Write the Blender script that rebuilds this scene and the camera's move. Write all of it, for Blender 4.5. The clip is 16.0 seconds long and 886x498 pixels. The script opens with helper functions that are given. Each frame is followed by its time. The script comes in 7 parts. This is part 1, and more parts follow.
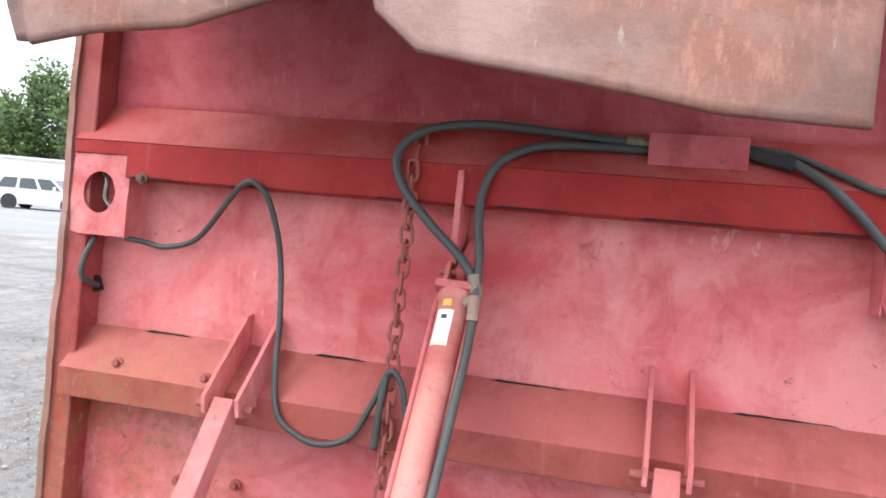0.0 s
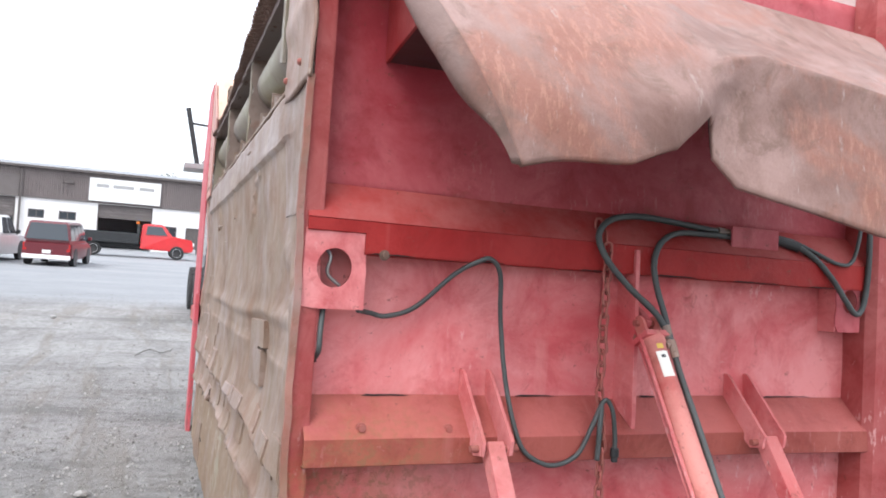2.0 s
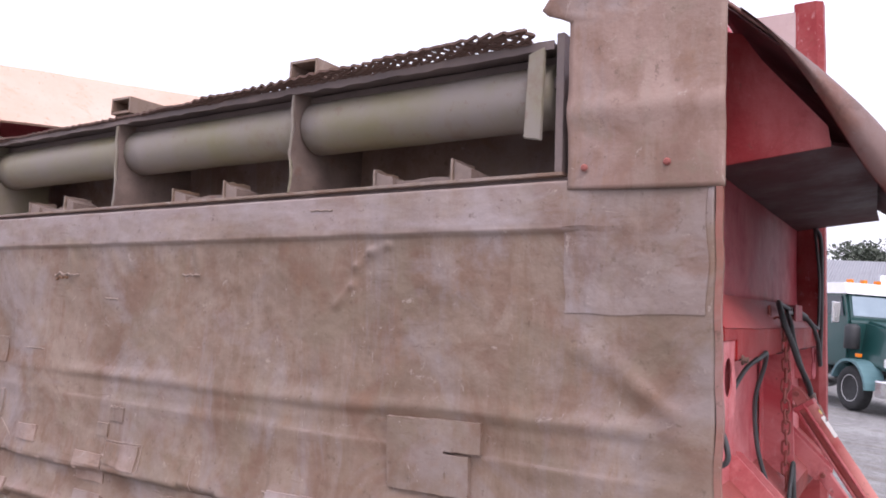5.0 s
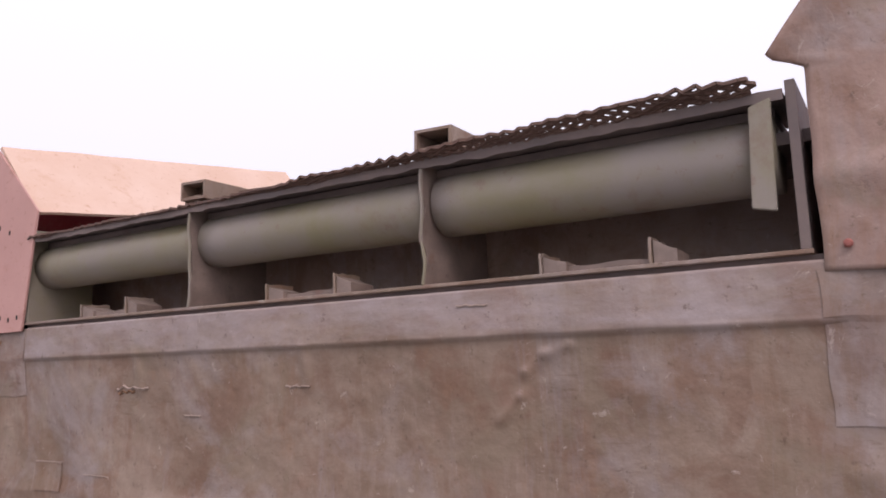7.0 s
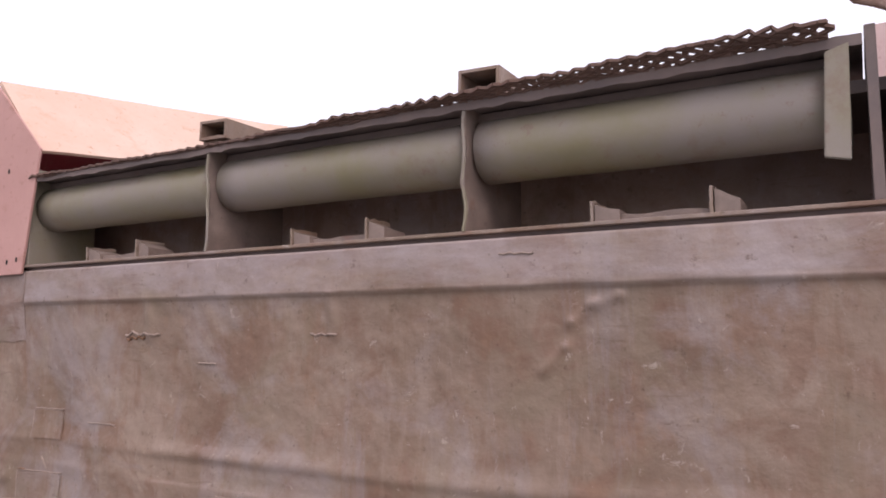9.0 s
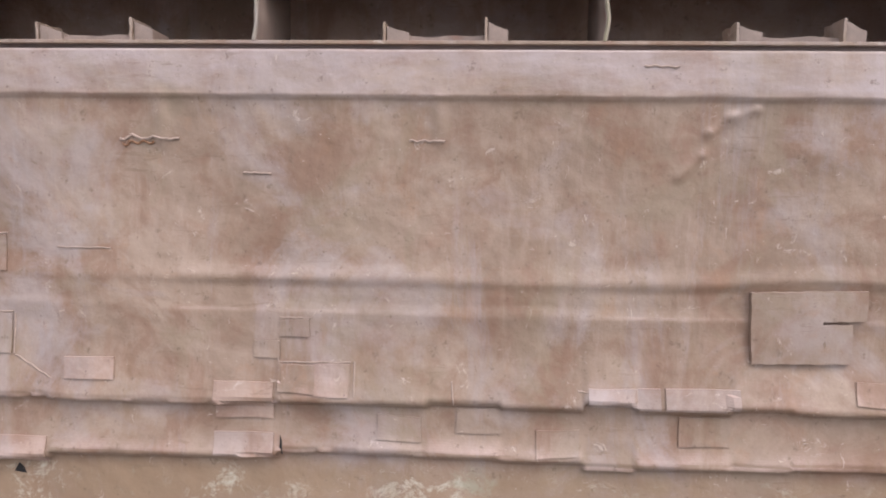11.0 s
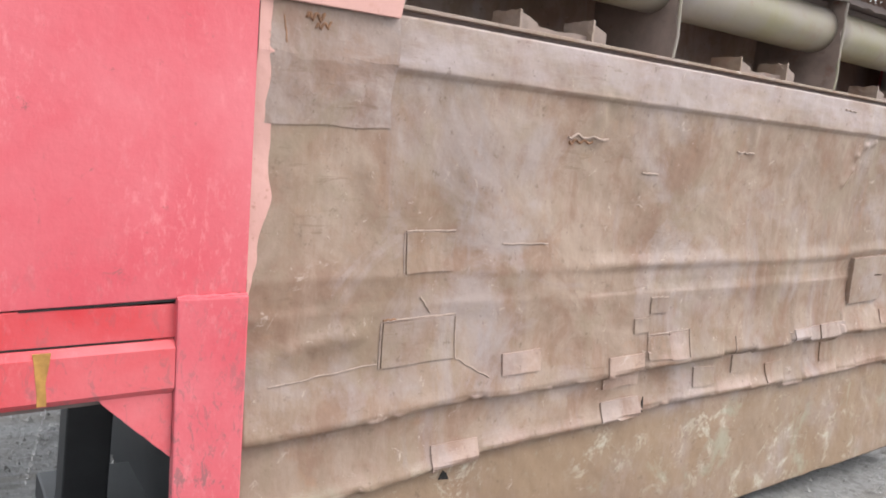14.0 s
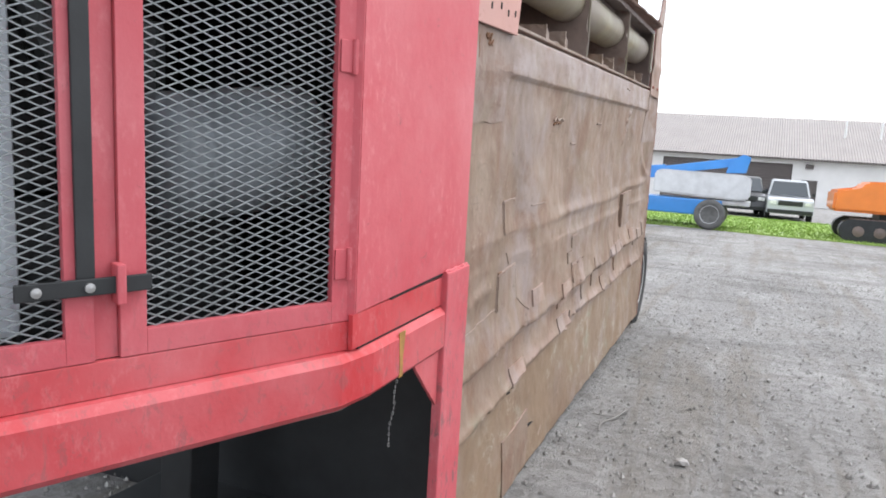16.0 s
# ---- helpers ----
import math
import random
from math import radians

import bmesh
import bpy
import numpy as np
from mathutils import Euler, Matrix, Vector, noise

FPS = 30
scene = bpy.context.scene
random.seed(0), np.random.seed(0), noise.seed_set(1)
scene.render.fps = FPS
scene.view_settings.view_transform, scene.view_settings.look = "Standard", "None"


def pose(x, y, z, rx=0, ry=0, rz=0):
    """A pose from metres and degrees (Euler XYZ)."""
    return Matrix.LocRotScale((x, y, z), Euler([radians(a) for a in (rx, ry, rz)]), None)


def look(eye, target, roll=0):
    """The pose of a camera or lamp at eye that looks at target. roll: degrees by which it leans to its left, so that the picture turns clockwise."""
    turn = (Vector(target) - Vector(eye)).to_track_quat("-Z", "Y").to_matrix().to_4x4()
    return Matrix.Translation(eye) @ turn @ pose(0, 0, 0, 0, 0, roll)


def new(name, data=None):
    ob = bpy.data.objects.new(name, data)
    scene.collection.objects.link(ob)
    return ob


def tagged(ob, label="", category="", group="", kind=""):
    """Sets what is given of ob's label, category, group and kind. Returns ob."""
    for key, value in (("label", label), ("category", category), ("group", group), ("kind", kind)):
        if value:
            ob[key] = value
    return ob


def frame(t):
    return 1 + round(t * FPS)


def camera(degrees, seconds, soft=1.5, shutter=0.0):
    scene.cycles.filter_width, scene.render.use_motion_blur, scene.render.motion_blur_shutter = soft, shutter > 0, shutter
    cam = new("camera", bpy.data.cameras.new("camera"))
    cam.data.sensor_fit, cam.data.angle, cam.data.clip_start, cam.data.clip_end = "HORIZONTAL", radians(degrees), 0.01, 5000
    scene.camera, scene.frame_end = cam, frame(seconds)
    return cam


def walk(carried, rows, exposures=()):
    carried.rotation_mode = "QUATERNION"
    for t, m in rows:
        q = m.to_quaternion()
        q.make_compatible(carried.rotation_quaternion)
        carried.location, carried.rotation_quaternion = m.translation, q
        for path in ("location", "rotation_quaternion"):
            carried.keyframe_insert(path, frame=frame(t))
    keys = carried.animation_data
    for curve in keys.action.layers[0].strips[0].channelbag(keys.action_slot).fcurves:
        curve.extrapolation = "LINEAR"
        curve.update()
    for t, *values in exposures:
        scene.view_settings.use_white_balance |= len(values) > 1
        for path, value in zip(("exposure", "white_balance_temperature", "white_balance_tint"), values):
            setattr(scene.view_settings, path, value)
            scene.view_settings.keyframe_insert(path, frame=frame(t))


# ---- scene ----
cam = camera(61.4, 16.0, soft=1.8)

# the machine stands nose-down on the yard: its own frame, leaned into the world
LEAN = pose(0, 0, -0.565, -2.9)

PATH = [
    (0, (1.748, -1.83, 1.847), (1.242, 0.102, 1.737), 4.7),
    (0.5, (1.186, -2.021, 1.833), (1.066, -0.031, 1.681), 4.4),
    (1, (0.641, -2.232, 1.845), (0.783, -0.241, 1.712), 3.8),
    (1.5, (0.083, -2.291, 1.829), (0.505, -0.336, 1.777), 3.5),
    (2, (-0.438, -2.243, 1.891), (0.278, -0.376, 1.896), 4.5),
    (2.5, (-0.996, -2.131, 1.926), (0.017, -0.407, 1.93), 4.6),
    (3, (-1.429, -1.896, 1.947), (-0.149, -0.36, 1.966), 4.7),
    (3.5, (-1.859, -1.636, 1.971), (-0.39, -0.279, 1.938), 3.7),
    (4, (-2.097, -1.25, 2.015), (-0.54, 0.004, 2.042), 3.1),
    (4.5, (-2.336, -0.793, 2.02), (-0.694, 0.345, 2.124), 2.7),
    (5, (-2.466, -0.381, 2.024), (-0.793, 0.709, 2.132), 4.4),
    (5.2, (-2.471, -0.218, 2.009), (-0.792, 0.849, 2.213), 3.1),
    (7.3, (-2.383, 0.543, 2.235), (-0.708, 1.608, 2.473), 0.0),
    (7.5, (-2.373, 0.554, 2.238), (-0.752, 1.703, 2.467), -0.0),
    (8, (-2.355, 0.558, 2.233), (-0.773, 1.761, 2.457), 0.1),
    (8.2, (-2.356, 0.564, 2.224), (-0.764, 1.754, 2.443), 0.3),
    (10.3, (-2.656, 1.707, 1.945), (-0.706, 2.151, 1.885), 5.1),
    (10.5, (-2.696, 1.903, 1.956), (-0.733, 2.266, 1.838), 5.0),
    (11, (-2.91, 2.5, 1.866), (-0.923, 2.605, 1.673), 3.7),
    (11.5, (-2.969, 3.073, 1.862), (-0.984, 2.931, 1.663), 3.1),
    (12, (-3.041, 3.778, 1.768), (-1.078, 3.439, 1.584), 4.0),
    (12.5, (-2.963, 4.381, 1.738), (-1.06, 3.798, 1.541), 3.3),
    (13, (-2.79, 5.06, 1.795), (-0.945, 4.327, 1.552), 4.8),
    (13.5, (-2.56, 5.613, 1.805), (-0.836, 4.65, 1.49), 5.6),
    (14, (-2.23, 6.125, 1.798), (-0.615, 4.972, 1.549), 7.4),
    (14.5, (-2.017, 6.625, 1.799), (-0.572, 5.286, 1.452), 5.9),
    (15, (-1.694, 7.121, 1.736), (-0.387, 5.64, 1.428), 5.3),
    (15.5, (-1.418, 7.551, 1.68), (-0.461, 5.822, 1.374), 6.1),
    (16, (-1.031, 7.939, 1.683), (-0.274, 6.103, 1.444), 4.2),
]
EXPOSURES = [(0, 0.74, 6300, 11), (1.0, 0.70, 6300, 11), (2.0, 0.40, 6200, 11), (3.0, 0.26, 6150, 12), (4.0, 0.11, 6150, 17), (5.2, -0.02, 6200, 26),
             (7.3, -0.42, 6500, 25), (8.2, -0.44, 6500, 25), (10.3, 0.31, 6450, 20), (11.5, 0.38, 6350, 14), (12.5, 0.42, 6450, 12), (13.5, 0.50, 6450, 10), (14.5, 0.60, 6400, 10), (15.1, 0.60, 6350, 10), (16, 0.26, 6300, 10)]
walk(cam, [(t, look(eye, target, roll)) for t, eye, target, roll in PATH], EXPOSURES)

# ---- world and light: bright overcast ----
world = bpy.data.worlds.new("overcast_sky")
scene.world = world
world.use_nodes = True
wn, wl = world.node_tree.nodes, world.node_tree.links
wn.clear()
sky = wn.new("ShaderNodeTexSky")
sky.sky_type, sky.sun_disc = "NISHITA", False
sky.sun_elevation, sky.sun_rotation = radians(52), radians(215)
sky.air_density, sky.dust_density = 1.0, 4.0
sky_bg = wn.new("ShaderNodeBackground")
sky_bg.inputs["Strength"].default_value = 0.06
cloud_bg = wn.new("ShaderNodeBackground")
cloud_bg.inputs["Color"].default_value = (0.97, 0.98, 1.0, 1)
# an even overcast is brighter overhead than at the horizon
dirs = wn.new("ShaderNodeTexCoord")
split = wn.new("ShaderNodeSeparateXYZ")
rise = wn.new("ShaderNodeMapRange")
rise.inputs["From Min"].default_value, rise.inputs["From Max"].default_value = 0.0, 1.0
rise.inputs["To Min"].default_value, rise.inputs["To Max"].default_value = 0.95, 1.74
wl.new(dirs.outputs["Generated"], split.inputs[0])
wl.new(split.outputs[2], rise.inputs["Value"])
wl.new(rise.outputs[0], cloud_bg.inputs["Strength"])
sky_add = wn.new("ShaderNodeAddShader")
sky_out = wn.new("ShaderNodeOutputWorld")
wl.new(sky.outputs[0], sky_bg.inputs["Color"])
wl.new(sky_bg.outputs[0], sky_add.inputs[0])
wl.new(cloud_bg.outputs[0], sky_add.inputs[1])
wl.new(sky_add.outputs[0], sky_out.inputs["Surface"])

sun = new("sun", bpy.data.lights.new("sun", "SUN"))
sun.data.energy, sun.data.angle, sun.data.color = 1.2, radians(25), (1.0, 0.96, 0.9)
sun.matrix_world = look((-14, -10, 22), (0, 0, 0))


# ---- materials ----
def mat_base(name, rough=0.6, metal=0.0):
    m = bpy.data.materials.new(name)
    m.use_nodes = True
    n, l = m.node_tree.nodes, m.node_tree.links
    b = n["Principled BSDF"]
    b.inputs["Roughness"].default_value = rough
    b.inputs["Metallic"].default_value = metal
    return m, n, l, b


def coords(n, l, scale=(1, 1, 1), kind="Object"):
    tc = n.new("ShaderNodeTexCoord")
    mp = n.new("ShaderNodeMapping")
    mp.inputs["Scale"].default_value = scale
    l.new(tc.outputs[kind], mp.inputs["Vector"])
    return mp.outputs[0]


def noise_fac(n, l, vec, scale, detail=4.0, rough=0.6, lo=0.4, hi=0.6, distort=0.0):
    t = n.new("ShaderNodeTexNoise")
    t.inputs["Scale"].default_value = scale
    t.inputs["Detail"].default_value = detail
    t.inputs["Roughness"].default_value = rough
    t.inputs["Distortion"].default_value = distort
    l.new(vec, t.inputs["Vector"])
    r = n.new("ShaderNodeMapRange")
    r.inputs["From Min"].default_value, r.inputs["From Max"].default_value = lo, hi
    l.new(t.outputs["Fac"], r.inputs["Value"])
    return r.outputs[0]


def mix_col(n, l, fac, a, b):
    m = n.new("ShaderNodeMix")
    m.data_type = "RGBA"
    for sock, v in ((m.inputs[6], a), (m.inputs[7], b)):
        if isinstance(v, tuple):
            sock.default_value = (*v, 1)
        else:
            l.new(v, sock)
    if isinstance(fac, (int, float)):
        m.inputs[0].default_value = fac
    else:
        l.new(fac, m.inputs[0])
    return m.outputs[2]


def calc(n, l, op, a, b=0.5):
    m = n.new("ShaderNodeMath")
    m.operation = op
    m.use_clamp = True
    for sock, v in ((m.inputs[0], a), (m.inputs[1], b)):
        if isinstance(v, (int, float)):
            sock.default_value = v
        else:
            l.new(v, sock)
    return m.outputs[0]


def axis_band(n, l, axis, lo, hi):
    """0 below lo, 1 above hi, along one axis of the thing."""
    tc = n.new("ShaderNodeTexCoord")
    sp = n.new("ShaderNodeSeparateXYZ")
    l.new(tc.outputs["Object"], sp.inputs[0])
    r = n.new("ShaderNodeMapRange")
    r.inputs["From Min"].default_value, r.inputs["From Max"].default_value = lo, hi
    l.new(sp.outputs[axis], r.inputs["Value"])
    return r.outputs[0]


def bump(n, l, b, fac, strength=0.3, dist=0.01):
    k = n.new("ShaderNodeBump")
    k.inputs["Strength"].default_value = strength
    k.inputs["Distance"].default_value = dist
    l.new(fac, k.inputs["Height"])
    l.new(k.outputs[0], b.inputs["Normal"])


def worn_paint(name, base, faded, chip, scale=3.0, amount=0.5, rough=0.45, grain=40, metal=0.0, rust=(0.16, 0.06, 0.03)):
    """Paint that has faded in clouds, with rust bleeding and fine chips and scratches."""
    m, n, l, b = mat_base(name, rough, metal)
    v = coords(n, l)
    vs = coords(n, l, (1.0, 1.0, 0.25))
    big = noise_fac(n, l, v, scale, 8, 0.68, 0.38, 0.62)
    c = mix_col(n, l, big, base, faded)
    streak = noise_fac(n, l, vs, scale * 5, 4, 0.6, 0.56, 0.75)
    c = mix_col(n, l, calc(n, l, "MULTIPLY", streak, 0.35 * amount + 0.1), c, faded)
    rst = noise_fac(n, l, v, scale * 2.3, 6, 0.7, 0.62 - 0.05 * amount, 0.74)
    c = mix_col(n, l, calc(n, l, "MULTIPLY", rst, 0.7 * amount), c, rust)
    fine = noise_fac(n, l, v, grain, 5, 0.75, 0.60, 0.67)
    c = mix_col(n, l, calc(n, l, "MULTIPLY", fine, 0.75 * amount), c, chip)
    l.new(c, b.inputs["Base Color"])
    rg = n.new("ShaderNodeMapRange")
    rg.inputs["To Min"].default_value, rg.inputs["To Max"].default_value = rough - 0.08, min(rough + 0.25, 1)
    l.new(big, rg.inputs["Value"])
    l.new(rg.outputs[0], b.inputs["Roughness"])
    bump(n, l, b, noise_fac(n, l, v, grain * 0.6, 5, 0.7, 0.2, 0.8), 0.25, 0.004)
    return m


def plain(name, col, rough=0.5, metal=0.0, var=0.25, scale=6.0, grain=60.0):
    """A nearly plain surface with slight clouding and grain."""
    m, n, l, b = mat_base(name, rough, metal)
    v = coords(n, l)
    f = noise_fac(n, l, v, scale, 4, 0.6, 0.3, 0.7)
    dark = tuple(x * (1 - var) for x in col)
    light = tuple(min(1, x * (1 + var * 0.6)) for x in col)
    l.new(mix_col(n, l, f, dark, light), b.inputs["Base Color"])
    bump(n, l, b, noise_fac(n, l, v, grain, 3, 0.6, 0.2, 0.8), 0.15, 0.002)
    return m


def red_end_paint(name, a=(0.54, 0.088, 0.098), b2=(0.66, 0.245, 0.245), wear=1.0):
    """Old red paint of the end: clouded, dusty on its slopes, with pale runs, short scuffs, chips and a mottled rusty corner."""
    m, n, l, b = mat_base(name, 0.55)
    b.inputs["Specular IOR Level"].default_value = 0.25
    v = coords(n, l)
    c = mix_col(n, l, noise_fac(n, l, v, 1.5, 8, 0.66, 0.36, 0.58, 0.5), a, b2)
    c = mix_col(n, l, calc(n, l, "MULTIPLY", noise_fac(n, l, v, 4.5, 8, 0.72, 0.48, 0.64, 0.6), 0.55), c, (a[0] * 0.76, a[1] * 0.62, a[2] * 0.62))
    runs = noise_fac(n, l, coords(n, l, (1, 0.2, 0.05)), 12, 4, 0.6, 0.56, 0.70)
    rgate = noise_fac(n, l, v, 1.3, 3, 0.5, 0.50, 0.60)
    c = mix_col(n, l, calc(n, l, "MULTIPLY", calc(n, l, "MULTIPLY", runs, rgate), 0.42 * wear), c, (0.64, 0.27, 0.26))
    gate = noise_fac(n, l, v, 2.0, 4, 0.5, 0.49, 0.60)
    dash = calc(n, l, "MULTIPLY", noise_fac(n, l, coords(n, l, (1, 1, 0.35)), 36, 4, 0.68, 0.585, 0.64), gate)
    c = mix_col(n, l, calc(n, l, "MULTIPLY", dash, 0.5 * wear * wear), c, (0.70, 0.43, 0.42))
    # dust lying on what faces upward
    gm = n.new("ShaderNodeNewGeometry")
    sp = n.new("ShaderNodeSeparateXYZ")
    l.new(gm.outputs["True Normal"], sp.inputs[0])
    up = n.new("ShaderNodeMapRange")
    up.inputs["From Min"].default_value, up.inputs["From Max"].default_value = 0.25, 0.6
    l.new(sp.outputs[2], up.inputs["Value"])
    dust = calc(n, l, "MULTIPLY", up.outputs[0], noise_fac(n, l, v, 3.0, 8, 0.72, 0.32, 0.58))
    c = mix_col(n, l, calc(n, l, "MULTIPLY", dust, 0.75), c, (0.41, 0.118, 0.110))
    # mottled rusty corner low beside the long side
    mx = axis_band(n, l, 0, 0.75, 0.30)
    mz = axis_band(n, l, 2, 2.02, 1.75)
    mot = calc(n, l, "MULTIPLY", calc(n, l, "MULTIPLY", mx, mz), noise_fac(n, l, v, 3.4, 7, 0.7, 0.38, 0.53))
    c = mix_col(n, l, calc(n, l, "MULTIPLY", mot, 0.5), c, (0.38, 0.14, 0.075))
    spk = calc(n, l, "MULTIPLY", mot, noise_fac(n, l, v, 36, 5, 0.7, 0.50, 0.57))
    c = mix_col(n, l, calc(n, l, "MULTIPLY", spk, 0.5), c, (0.19, 0.12, 0.06))
    # chips, grime and rust specks
    c = mix_col(n, l, calc(n, l, "MULTIPLY", noise_fac(n, l, v, 9, 8, 0.78, 0.585, 0.68, 0.8), 0.5), c, (0.22, 0.06, 0.045))
    c = mix_col(n, l, calc(n, l, "MULTIPLY", noise_fac(n, l, v, 26, 6, 0.76, 0.635, 0.68), 0.7), c, (0.14, 0.055, 0.04))
    c = mix_col(n, l, calc(n, l, "MULTIPLY", noise_fac(n, l, v, 14, 8, 0.82, 0.63, 0.675, 1.0), 0.6 * wear), c, (0.58, 0.34, 0.31))
    l.new(c, b.inputs["Base Color"])
    l.new(noise_fac(n, l, v, 3, 4, 0.6, -0.5, 1.3), b.inputs["Roughness"])
    bump(n, l, b, noise_fac(n, l, v, 16, 7, 0.74, 0.2, 0.8), 0.35, 0.007)
    return m


def bright_red_paint(name, a=(0.49, 0.072, 0.092), b2=(0.54, 0.138, 0.158)):
    """Newer pinkish-red brushed paint: soft clouding, many short diagonal pale scuffs, chips to dark metal low down."""
    m, n, l, b = mat_base(name, 0.42)
    b.inputs["Specular IOR Level"].default_value = 0.35
    v = coords(n, l)
    c = mix_col(n, l, noise_fac(n, l, v, 1.6, 5, 0.6, 0.34, 0.66, 0.3), a, b2)
    rot = n.new("ShaderNodeMapping")
    rot.inputs["Rotation"].default_value = (0.6, 0, 0)
    rot.inputs["Scale"].default_value = (1, 1, 0.45)
    l.new(v, rot.inputs["Vector"])
    sc = calc(n, l, "MULTIPLY", noise_fac(n, l, rot.outputs[0], 34, 6, 0.76, 0.52, 0.68), noise_fac(n, l, v, 2.4, 5, 0.6, 0.42, 0.60))
    c = mix_col(n, l, calc(n, l, "MULTIPLY", sc, 0.34), c, (0.70, 0.31, 0.325))
    low = axis_band(n, l, 2, 2.35, 1.35)
    chip = calc(n, l, "MULTIPLY", low, noise_fac(n, l, rot.outputs[0], 30, 7, 0.8, 0.545, 0.59, 0.8))
    c = mix_col(n, l, calc(n, l, "MULTIPLY", chip, 0.85), c, (0.16, 0.10, 0.10))
    c = mix_col(n, l, calc(n, l, "MULTIPLY", noise_fac(n, l, v, 11, 8, 0.82, 0.625, 0.665, 1.2), 0.8), c, (0.24, 0.085, 0.085))
    c = mix_col(n, l, calc(n, l, "MULTIPLY", noise_fac(n, l, coords(n, l, (1, 1, 0.1)), 9, 4, 0.6, 0.62, 0.78), 0.15), c, (0.68, 0.24, 0.25))
    l.new(c, b.inputs["Base Color"])
    l.new(noise_fac(n, l, v, 3, 4, 0.6, -0.6, 1.5), b.inputs["Roughness"])
    bump(n, l, b, noise_fac(n, l, v, 14, 6, 0.7, 0.2, 0.8), 0.25, 0.006)
    return m


def side_steel(name, a=(0.180, 0.118, 0.081), b2=(0.290, 0.212, 0.161), lilac=0.6, bands=True):
    """Battered brown steel: soft browns, lilac bare clouds, dull rust and drips, pinkish dust on its laps."""
    m, n, l, b = mat_base(name, 0.6)
    v = coords(n, l)
    vr = coords(n, l, (1, 1, 0.16))
    vh = coords(n, l, (1, 0.3, 1))
    c = mix_col(n, l, noise_fac(n, l, v, 1.7, 8, 0.70, 0.36, 0.64, 0.5), a, b2)
    c = mix_col(n, l, calc(n, l, "MULTIPLY", noise_fac(n, l, v, 4.0, 8, 0.65, 0.47, 0.60, 0.6), 0.6), c, (0.185, 0.098, 0.062))
    c = mix_col(n, l, calc(n, l, "MULTIPLY", noise_fac(n, l, v, 1.5, 8, 0.65, 0.51, 0.62, 0.7), lilac), c, (0.315, 0.262, 0.25))
    c = mix_col(n, l, calc(n, l, "MULTIPLY", noise_fac(n, l, vr, 6.0, 7, 0.7, 0.53, 0.66), 0.45), c, (0.32, 0.243, 0.196))
    c = mix_col(n, l, calc(n, l, "MULTIPLY", noise_fac(n, l, vr, 4.3, 7, 0.7, 0.54, 0.68), 0.5), c, (0.17, 0.098, 0.05))
    c = mix_col(n, l, calc(n, l, "MULTIPLY", noise_fac(n, l, v, 5.0, 8, 0.68, 0.57, 0.70, 0.3), 0.4), c, (0.26, 0.138, 0.075))
    c = mix_col(n, l, calc(n, l, "MULTIPLY", noise_fac(n, l, v, 2.3, 8, 0.70, 0.52, 0.62, 0.9), 0.5), c, (0.215, 0.162, 0.110))
    c = mix_col(n, l, calc(n, l, "MULTIPLY", noise_fac(n, l, vr, 2.7, 8, 0.72, 0.56, 0.66, 0.6), 0.32), c, (0.300, 0.265, 0.275))
    # pink dust where the plate faces upward
    gm = n.new("ShaderNodeNewGeometry")
    sp = n.new("ShaderNodeSeparateXYZ")
    l.new(gm.outputs["True Normal"], sp.inputs[0])
    up = n.new("ShaderNodeMapRange")
    up.inputs["From Min"].default_value, up.inputs["From Max"].default_value = 0.24, 0.56
    l.new(sp.outputs[2], up.inputs["Value"])
    dust = calc(n, l, "MULTIPLY", up.outputs[0], noise_fac(n, l, v, 2.6, 7, 0.72, 0.40, 0.60))
    c = mix_col(n, l, calc(n, l, "MULTIPLY", dust, 0.7), c, (0.385, 0.280, 0.252))
    if bands:
        # bare lilac band along the top, olive and whitish scuffs on the low strip
        top = calc(n, l, "MULTIPLY", axis_band(n, l, 2, 2.85, 2.90), noise_fac(n, l, vh, 2.2, 8, 0.74, 0.38, 0.62))
        c = mix_col(n, l, calc(n, l, "MULTIPLY", top, 0.9), c, (0.355, 0.295, 0.290))
        low = axis_band(n, l, 2, 1.42, 1.34)
        ol = calc(n, l, "MULTIPLY", low, noise_fac(n, l, v, 2.0, 7, 0.68, 0.34, 0.54))
        c = mix_col(n, l, calc(n, l, "MULTIPLY", ol, 0.8), c, (0.235, 0.160, 0.100))
        wg = calc(n, l, "MULTIPLY", low, noise_fac(n, l, v, 1.7, 4, 0.5, 0.42, 0.56))
        wh = calc(n, l, "MULTIPLY", wg, noise_fac(n, l, coords(n, l, (1, 0.7, 0.75)), 9, 9, 0.80, 0.53, 0.63, 0.4))
        c = mix_col(n, l, calc(n, l, "MULTIPLY", wh, 0.75), c, (0.46, 0.425, 0.345))
        gr = calc(n, l, "MULTIPLY", low, noise_fac(n, l, v, 2.6, 6, 0.7, 0.56, 0.66, 0.5))
        c = mix_col(n, l, calc(n, l, "MULTIPLY", gr, 0.5), c, (0.30, 0.31, 0.235))
    # dark pits and pale scrapes
    c = mix_col(n, l, calc(n, l, "MULTIPLY", noise_fac(n, l, v, 22, 6, 0.76, 0.60, 0.67), 0.55), c, (0.10, 0.062, 0.038))
    scr = calc(n, l, "MULTIPLY", noise_fac(n, l, coords(n, l, (1, 0.35, 2.2)), 14, 6, 0.7, 0.60, 0.66, 0.6), noise_fac(n, l, v, 1.3, 4, 0.5, 0.45, 0.6))
